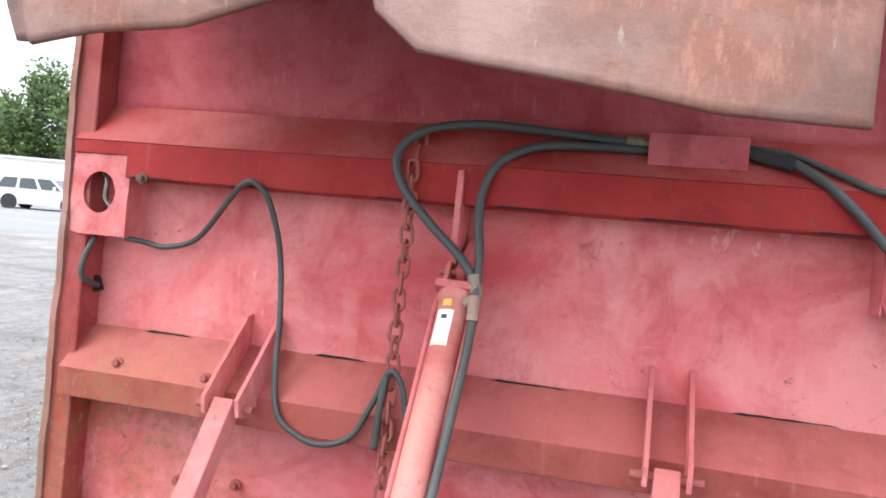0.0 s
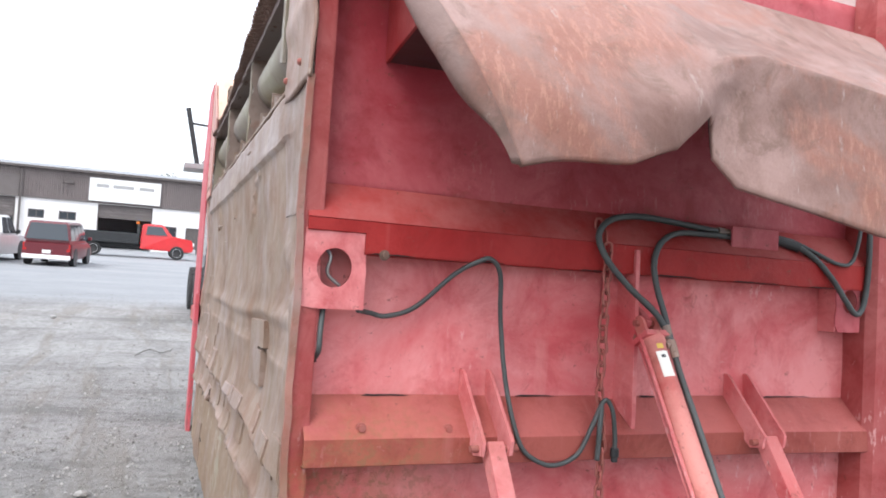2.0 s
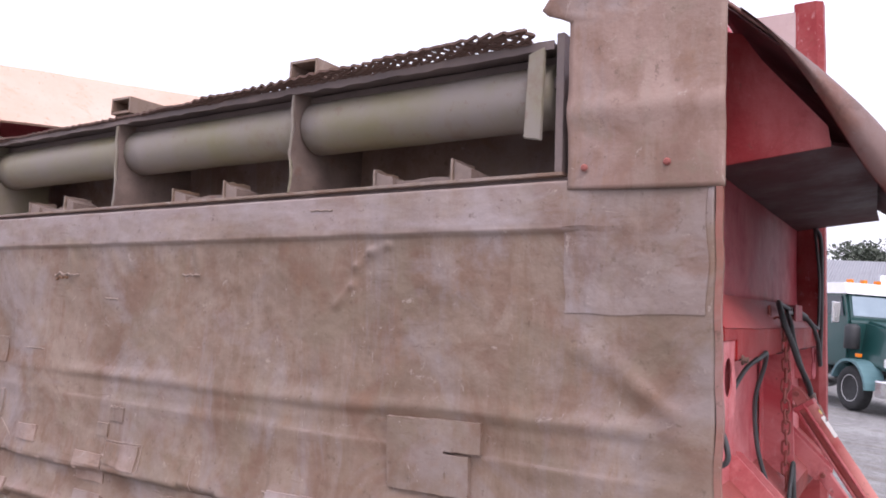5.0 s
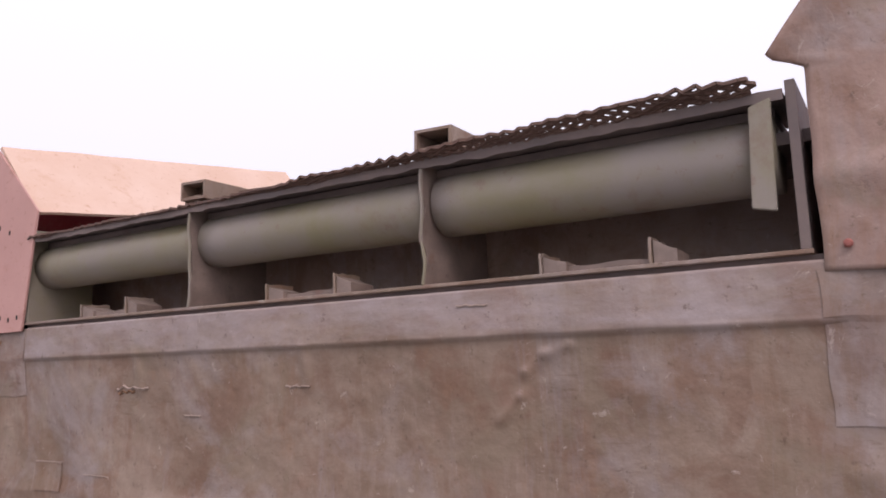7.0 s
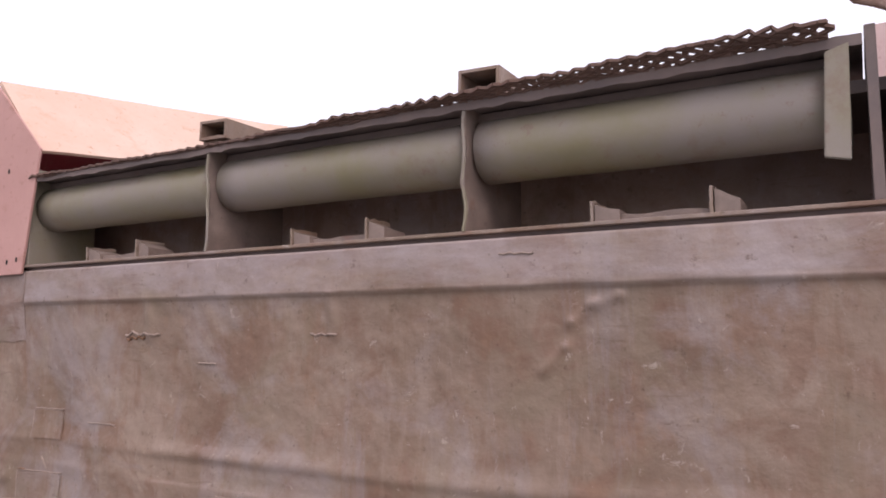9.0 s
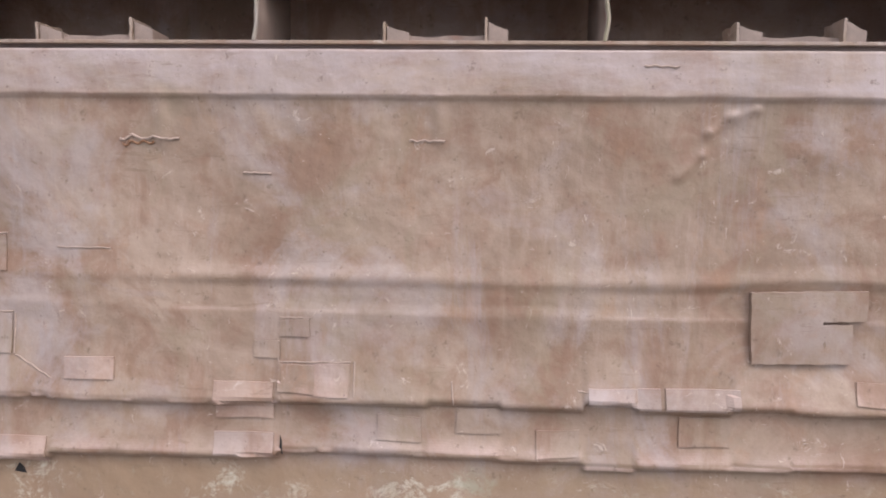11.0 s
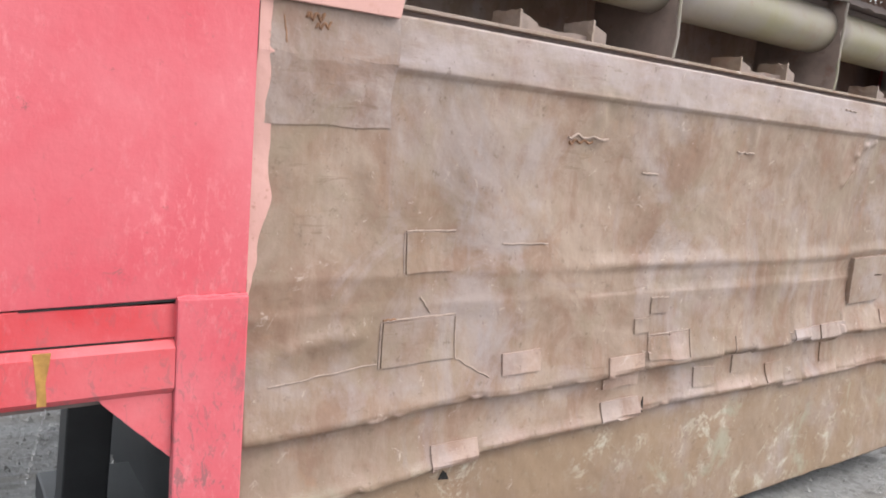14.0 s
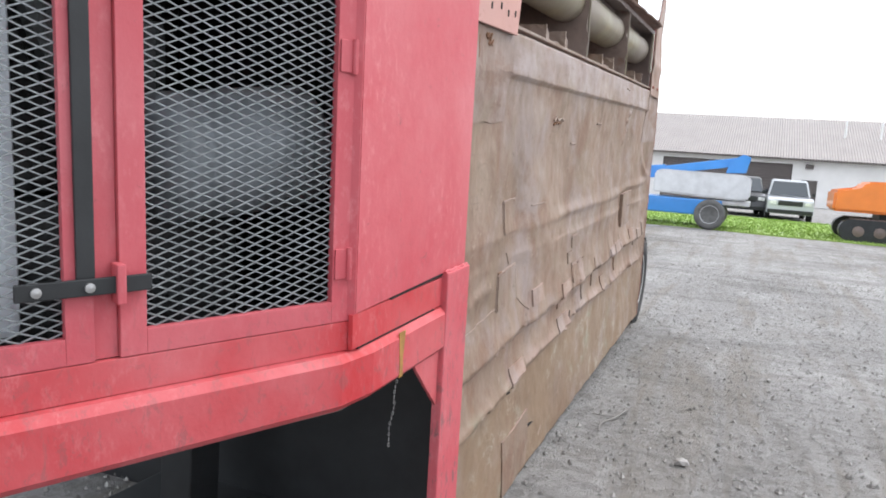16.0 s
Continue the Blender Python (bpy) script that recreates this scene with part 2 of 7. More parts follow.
    c = mix_col(n, l, calc(n, l, "MULTIPLY", scr, 0.5), c, (0.15, 0.092, 0.058))
    c = mix_col(n, l, calc(n, l, "MULTIPLY", noise_fac(n, l, v, 12, 8, 0.82, 0.605, 0.66, 0.8), 0.6), c, (0.46, 0.38, 0.33))
    l.new(c, b.inputs["Base Color"])
    l.new(noise_fac(n, l, v, 4, 4, 0.6, -0.4, 1.2), b.inputs["Roughness"])
    bump(n, l, b, noise_fac(n, l, v, 6, 7, 0.62, 0.2, 0.8), 0.28, 0.016)
    return m


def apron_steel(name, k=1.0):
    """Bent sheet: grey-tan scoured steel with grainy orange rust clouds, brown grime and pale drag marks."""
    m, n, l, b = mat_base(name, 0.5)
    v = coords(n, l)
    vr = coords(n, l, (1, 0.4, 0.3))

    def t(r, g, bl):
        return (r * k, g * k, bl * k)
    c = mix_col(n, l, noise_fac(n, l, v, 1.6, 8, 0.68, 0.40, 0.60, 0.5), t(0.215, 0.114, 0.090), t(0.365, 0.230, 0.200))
    gate = noise_fac(n, l, v, 1.9, 5, 0.6, 0.48, 0.60, 0.6)
    c = mix_col(n, l, calc(n, l, "MULTIPLY", gate, 0.65), c, t(0.30, 0.108, 0.068))
    grain = calc(n, l, "MULTIPLY", gate, noise_fac(n, l, vr, 45, 5, 0.75, 0.50, 0.60))
    c = mix_col(n, l, calc(n, l, "MULTIPLY", grain, 0.8), c, t(0.40, 0.195, 0.140))
    c = mix_col(n, l, calc(n, l, "MULTIPLY", noise_fac(n, l, v, 5, 8, 0.75, 0.53, 0.64, 0.7), 0.6), c, t(0.14, 0.075, 0.05))
    c = mix_col(n, l, calc(n, l, "MULTIPLY", noise_fac(n, l, vr, 16, 7, 0.8, 0.60, 0.66), 0.55), c, t(0.42, 0.34, 0.31))
    l.new(c, b.inputs["Base Color"])
    l.new(noise_fac(n, l, v, 4, 4, 0.6, -0.5, 1.3), b.inputs["Roughness"])
    bump(n, l, b, noise_fac(n, l, v, 12, 8, 0.72, 0.2, 0.8), 0.4, 0.010)
    return m


def yard_ground(name):
    """Grey packed gravel with wheel-worn bands and damp patches, and paler worn paving further off."""
    m, n, l, b = mat_base(name, 0.9)
    v = coords(n, l)
    c = mix_col(n, l, noise_fac(n, l, v, 0.4, 6, 0.65, 0.36, 0.64, 0.4), (0.155, 0.15, 0.145), (0.33, 0.325, 0.32))
    c = mix_col(n, l, calc(n, l, "MULTIPLY", noise_fac(n, l, v, 1.9, 7, 0.72, 0.5, 0.68, 0.5), 0.7), c, (0.17, 0.155, 0.135))
    c = mix_col(n, l, calc(n, l, "MULTIPLY", noise_fac(n, l, coords(n, l, (1.0, 0.22, 1)), 2.6, 6, 0.7, 0.52, 0.66), 0.6), c, (0.37, 0.365, 0.36))
    peb = n.new("ShaderNodeTexVoronoi")
    peb.inputs["Scale"].default_value = 34
    l.new(v, peb.inputs["Vector"])
    c = mix_col(n, l, calc(n, l, "MULTIPLY", peb.outputs["Color"], 0.45), c, (0.44, 0.435, 0.43))
    peb2 = n.new("ShaderNodeTexVoronoi")
    peb2.inputs["Scale"].default_value = 15
    l.new(v, peb2.inputs["Vector"])
    c = mix_col(n, l, calc(n, l, "MULTIPLY", calc(n, l, "GREATER_THAN", peb2.outputs["Color"], 0.72), 0.35), c, (0.12, 0.115, 0.11))
    c = mix_col(n, l, calc(n, l, "MULTIPLY", noise_fac(n, l, v, 70, 4, 0.75, 0.56, 0.66), 0.65), c, (0.085, 0.08, 0.078))
    vw = coords(n, l, (0.25, 1, 1))
    vt = coords(n, l, (1.0, 0.10, 1))
    c = mix_col(n, l, calc(n, l, "MULTIPLY", noise_fac(n, l, vt, 2.2, 6, 0.65, 0.52, 0.62, 0.6), 0.5), c, (0.195, 0.172, 0.142))
    c = mix_col(n, l, calc(n, l, "MULTIPLY", noise_fac(n, l, vt, 4.5, 6, 0.7, 0.56, 0.64, 1.2), 0.28), c, (0.125, 0.115, 0.10))
    c = mix_col(n, l, calc(n, l, "MULTIPLY", noise_fac(n, l, vw, 1.1, 6, 0.65, 0.52, 0.64), 0.55), c, (0.13, 0.127, 0.122))
    pv = calc(n, l, "MULTIPLY", axis_band(n, l, 1, 16, 19), 0.9)
    far = mix_col(n, l, noise_fac(n, l, vw, 0.5, 6, 0.65, 0.3, 0.7), (0.235, 0.25, 0.265), (0.32, 0.33, 0.345))
    c = mix_col(n, l, pv, c, far)
    l.new(c, b.inputs["Base Color"])
    bump(n, l, b, noise_fac(n, l, v, 38, 6, 0.75, 0.2, 0.8), 0.8, 0.028)
    return m


def leaf_mat(name, a, c2):
    m, n, l, b = mat_base(name, 0.6)
    oi = n.new("ShaderNodeNewGeometry")
    l.new(mix_col(n, l, oi.outputs["Random Per Island"], a, c2), b.inputs["Base Color"])
    return m


def glass_dark(name):
    m, n, l, b = mat_base(name, 0.06)
    b.inputs["Base Color"].default_value = (0.035, 0.045, 0.055, 1)
    b.inputs["Specular IOR Level"].default_value = 0.7
    return m


def ribbed(name, col, pitch=3.3, axis=0, var=0.15):
    """Profiled metal sheeting: vertical ribs as relief and slight tone change."""
    m, n, l, b = mat_base(name, 0.5)
    sc = [0.0, 0.0, 0.0]
    sc[axis] = pitch
    v = coords(n, l, tuple(sc))
    w = n.new("ShaderNodeTexWave")
    w.inputs["Scale"].default_value = 1.0
    w.bands_direction = "XYZ"[axis]
    l.new(v, w.inputs["Vector"])
    f = noise_fac(n, l, coords(n, l), 0.8, 4, 0.6, 0.3, 0.7)
    c = mix_col(n, l, f, tuple(x * (1 - var) for x in col), col)
    l.new(c, b.inputs["Base Color"])
    bump(n, l, b, w.outputs["Fac"], 0.9, 0.05)
    return m


M_SIDE = side_steel("battered_brown_steel")
M_RED = red_end_paint("dusty_red_primer")
M_BRIGHT = bright_red_paint("scuffed_bright_red_paint")
M_BRIGHT2 = bright_red_paint("sun_faded_bright_red_paint", (0.47, 0.036, 0.043), (0.54, 0.135, 0.150))
M_PINK = worn_paint("sun_bleached_pink_paint", (0.46, 0.25, 0.215), (0.52, 0.30, 0.265), (0.24, 0.10, 0.06), 2.2, 0.6, 0.6, 28, 0, (0.28, 0.11, 0.05))
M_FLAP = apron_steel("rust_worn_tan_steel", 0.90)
# shaded copy of the apron steel for the edge that turns under
M_FLAP_SHADE = apron_steel("shaded_rusty_sheet", 0.55)
M_BEAM = red_end_paint("deep_red_beam_paint", (0.27, 0.011, 0.011), (0.33, 0.024, 0.022), 0.3)
# deep red, darkened to carry the shade the apron throws on the upper sheet
M_SHADE_RED = red_end_paint("deep_red_paint_with_shade", (0.35, 0.042, 0.056), (0.47, 0.115, 0.130), 0.5)
M_BEAMLOW = red_end_paint("mud_browned_beam_paint", (0.20, 0.034, 0.028), (0.31, 0.080, 0.064), 0.5)
# red darkened for the shade in the end's corners and under the apron
M_SHADE_MAROON = red_end_paint("maroon_paint_with_shade", (0.27, 0.028, 0.030), (0.38, 0.10, 0.095))
M_CYL = worn_paint("chipped_red_cylinder_paint", (0.44, 0.085, 0.075), (0.56, 0.22, 0.19), (0.07, 0.035, 0.035), 4.0, 0.75, 0.5, 48)
M_PINKW = worn_paint("bleached_pink_white_paint", (0.52, 0.37, 0.35), (0.62, 0.48, 0.455), (0.24, 0.10, 0.06), 2.2, 0.5, 0.6, 22, 0, (0.34, 0.15, 0.10))
M_EDGE = side_steel("red_brown_raw_edge", (0.24, 0.075, 0.05), (0.33, 0.16, 0.125), 0.35, False)
M_LILAC = side_steel("bare_lilac_steel_patch", (0.22, 0.155, 0.125), (0.34, 0.275, 0.25), 0.9, False)
M_TAN = side_steel("brown_pink_corner_steel", (0.23, 0.135, 0.10), (0.365, 0.25, 0.205), 0.55, False)
M_HOPPER = worn_paint("bleached_orange_hopper_steel", (0.58, 0.39, 0.29), (0.64, 0.47, 0.38), (0.36, 0.16, 0.08), 1.6, 0.7, 0.6, 26, 0, (0.42, 0.19, 0.08))
M_PATCH = side_steel("brown_patch_plate", (0.19, 0.132, 0.094), (0.275, 0.205, 0.16), 0.45, False)
M_PATCH2 = side_steel("pinkish_dusty_patch_plate", (0.25, 0.165, 0.125), (0.36, 0.26, 0.215), 0.5, False)
M_OLIVE = worn_paint("faded_olive_steel", (0.215, 0.190, 0.110), (0.255, 0.220, 0.195), (0.20, 0.125, 0.095), 1.5, 0.8, 0.42, 18)
M_WEB = worn_paint("brown_grey_web_steel", (0.16, 0.118, 0.098), (0.25, 0.19, 0.16), (0.15, 0.10, 0.08), 5.0, 0.9, 0.6, 14)
M_DKSTEEL = worn_paint("dark_weathered_steel", (0.125, 0.095, 0.088), (0.19, 0.145, 0.13), (0.20, 0.11, 0.075), 3.0, 0.5, 0.6, 40)
M_RUSTY = worn_paint("rusty_expanded_steel", (0.10, 0.055, 0.04), (0.15, 0.09, 0.07), (0.2, 0.08, 0.04), 5.0, 0.6, 0.7, 60)
M_WELD = plain("weld_bead_steel", (0.30, 0.225, 0.185), 0.55, 0.0, 0.3, 30)
M_SCAB = plain("orange_rust_scab", (0.20, 0.098, 0.050), 0.7, 0.0, 0.5, 30)
# near-black that stands for shade in holes, gaps and the engine house
M_DARK = plain("opening_shade_black", (0.012, 0.010, 0.010), 0.9)
M_HOSE = plain("black_rubber_hose", (0.058, 0.066, 0.066), 0.55, 0.0, 0.3, 8, 90)
M_RUBBER = plain("tyre_rubber", (0.035, 0.035, 0.036), 0.85, 0.0, 0.3, 8, 70)
M_DUSTYTYRE = plain("dusty_grey_tyre_rubber", (0.13, 0.13, 0.128), 0.9, 0.0, 0.3, 8, 70)
M_CHAIN = worn_paint("rusty_red_chain", (0.31, 0.068, 0.055), (0.30, 0.11, 0.09), (0.13, 0.06, 0.045), 8, 0.5, 0.6, 50)
M_CHROME = plain("bright_steel", (0.75, 0.75, 0.76), 0.18, 1.0, 0.1, 20)
M_RIMW = plain("dusty_white_rim", (0.58, 0.58, 0.57), 0.5, 0.0, 0.2, 8)
M_STEELGREY = plain("bare_grey_steel", (0.42, 0.42, 0.42), 0.4, 0.7, 0.2, 10)
M_MESH = plain("grey_expanded_mesh", (0.27, 0.29, 0.30), 0.5, 0.2, 0.25, 12)
M_BLACK = plain("black_painted_steel", (0.022, 0.024, 0.026), 0.5, 0.0, 0.3, 6)
M_WHITE = plain("white_paint", (0.80, 0.80, 0.79), 0.45, 0.0, 0.08)
M_STICKER = plain("white_label", (0.78, 0.76, 0.70), 0.4, 0.0, 0.1)
M_YELLOWISH = plain("yellow_label", (0.62, 0.42, 0.08), 0.4, 0.0, 0.1)
M_STAIN = plain("yellow_rust_run", (0.38, 0.20, 0.05), 0.45, 0.0, 0.4, 20)
M_COVER = plain("pale_blue_white_cover", (0.66, 0.71, 0.75), 0.4, 0.0, 0.08, 2)
# maroon taken very dark for the enclosed shade beneath the apron
M_MAROON = worn_paint("maroon_steel_with_underside_shade", (0.055, 0.018, 0.020), (0.085, 0.030, 0.030), (0.06, 0.03, 0.03), 2.5, 0.6, 0.6, 20)
M_DRUM = plain("blue_grey_enamel", (0.22, 0.245, 0.265), 0.32, 0.0, 0.2, 5)
M_GROUND = yard_ground("packed_gravel_yard")
M_STONE = leaf_mat("grey_gravel_stone", (0.12, 0.115, 0.108), (0.36, 0.35, 0.335))
M_GLASS = glass_dark("tinted_vehicle_glass")
# pale blue in the glass colour stands for reflected sky
M_SCREEN = plain("sky_tinted_screen_glass", (0.30, 0.38, 0.42), 0.08, 0.6, 0.1, 3)
M_GRASS = leaf_mat("short_green_grass", (0.20, 0.31, 0.055), (0.28, 0.41, 0.09))
M_LEAF_D = leaf_mat("dark_conifer_foliage", (0.045, 0.06, 0.04), (0.10, 0.12, 0.085))
M_LEAF_G = leaf_mat("green_tree_foliage", (0.06, 0.12, 0.035), (0.14, 0.21, 0.07))
M_BARK = plain("grey_bark", (0.10, 0.085, 0.07), 0.9, 0.0, 0.4, 5)


# ---- mesh helpers ----
def part(name, bm, material, parent, label="", smooth=False):
    """Links a bmesh as one mesh object under a thing or a part."""
    me = bpy.data.meshes.new(name)
    bmesh.ops.recalc_face_normals(bm, faces=bm.faces)
    bm.to_mesh(me)
    bm.free()
    me.materials.append(material)
    if smooth:
        for p in me.polygons:
            p.use_smooth = True
    ob = new(name, me)
    ob.parent = parent
    if label:
        tagged(ob, label)
    return ob


def thing(name, label, category, m=None, group="", kind=""):
    """An Empty at the base of a thing, which parents its parts."""
    ob = new(name)
    ob.empty_display_size = 0.1
    if m is not None:
        ob.matrix_world = m
    return tagged(ob, label, category, group, kind)


def solo(name, bm, material, label, category, m=None, group="", kind="", smooth=False):
    ob = part(name, bm, material, None, "", smooth)
    if m is not None:
        ob.matrix_world = m
    return tagged(ob, label, category, group, kind)


def box(bm, x0, y0, z0, x1, y1, z1, bevel=0.0, m=None):
    r = bmesh.ops.create_cube(bm, size=1.0)
    vs = r["verts"]
    t = Matrix.Translation(((x0 + x1) / 2, (y0 + y1) / 2, (z0 + z1) / 2)) @ Matrix.Diagonal((x1 - x0, y1 - y0, z1 - z0, 1))
    bmesh.ops.transform(bm, matrix=(m @ t) if m is not None else t, verts=vs)
    if bevel:
        es = list({e for v in vs for e in v.link_edges})
        bmesh.ops.bevel(bm, geom=es, offset=bevel, segments=2, affect="EDGES", profile=0.6)
    return bm


def prism(bm, pts, axis, a, b, bevel=0.0):
    """A polygon of (u, v) points extruded along an axis from a to b; u, v are the other two axes in order."""
    def at(u, v, w):
        return {"x": (w, u, v), "y": (u, w, v), "z": (u, v, w)}[axis]
    lo = [bm.verts.new(at(u, v, a)) for u, v in pts]
    hi = [bm.verts.new(at(u, v, b)) for u, v in pts]
    n = len(pts)
    fs = [bm.faces.new(lo), bm.faces.new(hi)]
    for i in range(n):
        fs.append(bm.faces.new((lo[i], lo[(i + 1) % n], hi[(i + 1) % n], hi[i])))
    if bevel:
        es = list({e for f in fs for e in f.edges})
        bmesh.ops.bevel(bm, geom=es, offset=bevel, segments=2, affect="EDGES")
    return bm


def ragged(pts, step=0.018, amp=0.0016, seed=1):
    """An outline with hand-cut, slightly uneven edges: corners kept, short steps between them."""
    rng = random.Random(seed)
    out = []
    for a, b in zip(pts, pts[1:] + pts[:1]):
        n = max(1, int(math.hypot(b[0] - a[0], b[1] - a[1]) / step))
        for i in range(n):
            t = i / n
            k = amp if i else amp * 0.5
            out.append((a[0] + (b[0] - a[0]) * t + rng.uniform(-k, k), a[1] + (b[1] - a[1]) * t + rng.uniform(-k, k)))
    return out


def smooth_path(pts, steps=6):
    """Catmull-Rom through the points."""
    p = [Vector(q) for q in pts]
    p = [p[0] * 2 - p[1]] + p + [p[-1] * 2 - p[-2]]
    out = []
    for i in range(1, len(p) - 2):
        for k in range(steps):
            t = k / steps
            a, b, c, d = p[i - 1], p[i], p[i + 1], p[i + 2]
            out.append(0.5 * ((2 * b) + (c - a) * t + (2 * a - 5 * b + 4 * c - d) * t * t + (3 * b - a - 3 * c + d) * t ** 3))
    out.append(p[-2])
    return out


def tube(bm, pts, r, seg=10, r2=None):
    """A round tube swept along points, capped."""
    p = [Vector(q) for q in pts]
    d = (p[1] - p[0]).normalized()
    side = d.orthogonal().normalized()
    rings = []
    for i, q in enumerate(p):
        nd = ((p[min(i + 1, len(p) - 1)] - p[max(i - 1, 0)])).normalized()
        side = (side - nd * side.dot(nd)).normalized()
        up = nd.cross(side)
        rr = r if r2 is None else r + (r2 - r) * i / (len(p) - 1)
        rings.append([bm.verts.new(q + (side * math.cos(2 * math.pi * k / seg) + up * math.sin(2 * math.pi * k / seg)) * rr) for k in range(seg)])
    for a, b in zip(rings, rings[1:]):
        for k in range(seg):
            bm.faces.new((a[k], a[(k + 1) % seg], b[(k + 1) % seg], b[k]))
    bm.faces.new(rings[0])
    bm.faces.new(rings[-1])
    return bm


def lathe(bm, prof, axis_m, seg=28):
    """A profile of (radius, height) turned round local z, placed by a matrix."""
    rings = [[bm.verts.new(axis_m @ Vector((r * math.cos(2 * math.pi * k / seg), r * math.sin(2 * math.pi * k / seg), h))) for k in range(seg)] for r, h in prof]
    for a, b in zip(rings, rings[1:]):
        for k in range(seg):
            bm.faces.new((a[k], a[(k + 1) % seg], b[(k + 1) % seg], b[k]))
    bm.faces.new(rings[0])
    bm.faces.new(rings[-1])
    return bm


def grid_sheet(bm, nu, nv, fn, thick):
    """A thick sheet: fn(u, v) gives the front point, thick the vector to the back."""
    thick = Vector(thick)
    fr = [[bm.verts.new(fn(i / nu, j / nv)) for j in range(nv + 1)] for i in range(nu + 1)]
    bk = [[bm.verts.new(v.co + thick) for v in col] for col in fr]
    for i in range(nu):
        for j in range(nv):
            bm.faces.new((fr[i][j], fr[i + 1][j], fr[i + 1][j + 1], fr[i][j + 1]))
            bm.faces.new((bk[i][j], bk[i][j + 1], bk[i + 1][j + 1], bk[i + 1][j]))
    for i in range(nu):
        for j in (0, nv):
            bm.faces.new((fr[i][j], fr[i + 1][j], bk[i + 1][j], bk[i][j]))
    for j in range(nv):
        for i in (0, nu):
            bm.faces.new((fr[i][j], fr[i][j + 1], bk[i][j + 1], bk[i][j]))
    return bm


def along(p, q):
    """A matrix whose z runs from p to q, at p, and the length."""
    p, q = Vector(p), Vector(q)
    d = q - p
    return Matrix.Translation(p) @ d.to_track_quat("Z", "Y").to_matrix().to_4x4(), d.length


def bar(bm, p, q, w, h, bevel=0.004):
    """A rectangular bar from p to q."""
    m, n = along(p, q)
    return box(bm, -w / 2, -h / 2, 0, w / 2, h / 2, n, bevel, m)


def wob(x, y, z, s=1.0):
    return noise.noise(Vector((x * s, y * s, z * s)))


def smst(a, b, x):
    t = min(1.0, max(0.0, (x - a) / (b - a)))
    return t * t * (3 - 2 * t)


# ---- the machine: long battered side ----
crusher = thing("car_crusher", "battered brown and red mobile car crusher resting nose-down on the yard", "machinery", LEAN)


# upright seams of the lapped plates, and how each plate's edges are shifted
SEAMS = (0.31, 0.72, 1.17, 1.40, 1.77, 1.97, 2.31, 2.60, 2.88, 3.20, 3.47, 4.16, 4.70)
seam_rng = random.Random(12)
SEG_OFF = [(seam_rng.uniform(-0.020, 0.016), seam_rng.uniform(-0.020, 0.018), seam_rng.uniform(-0.010, 0.012)) for _ in range(len(SEAMS) + 1)]


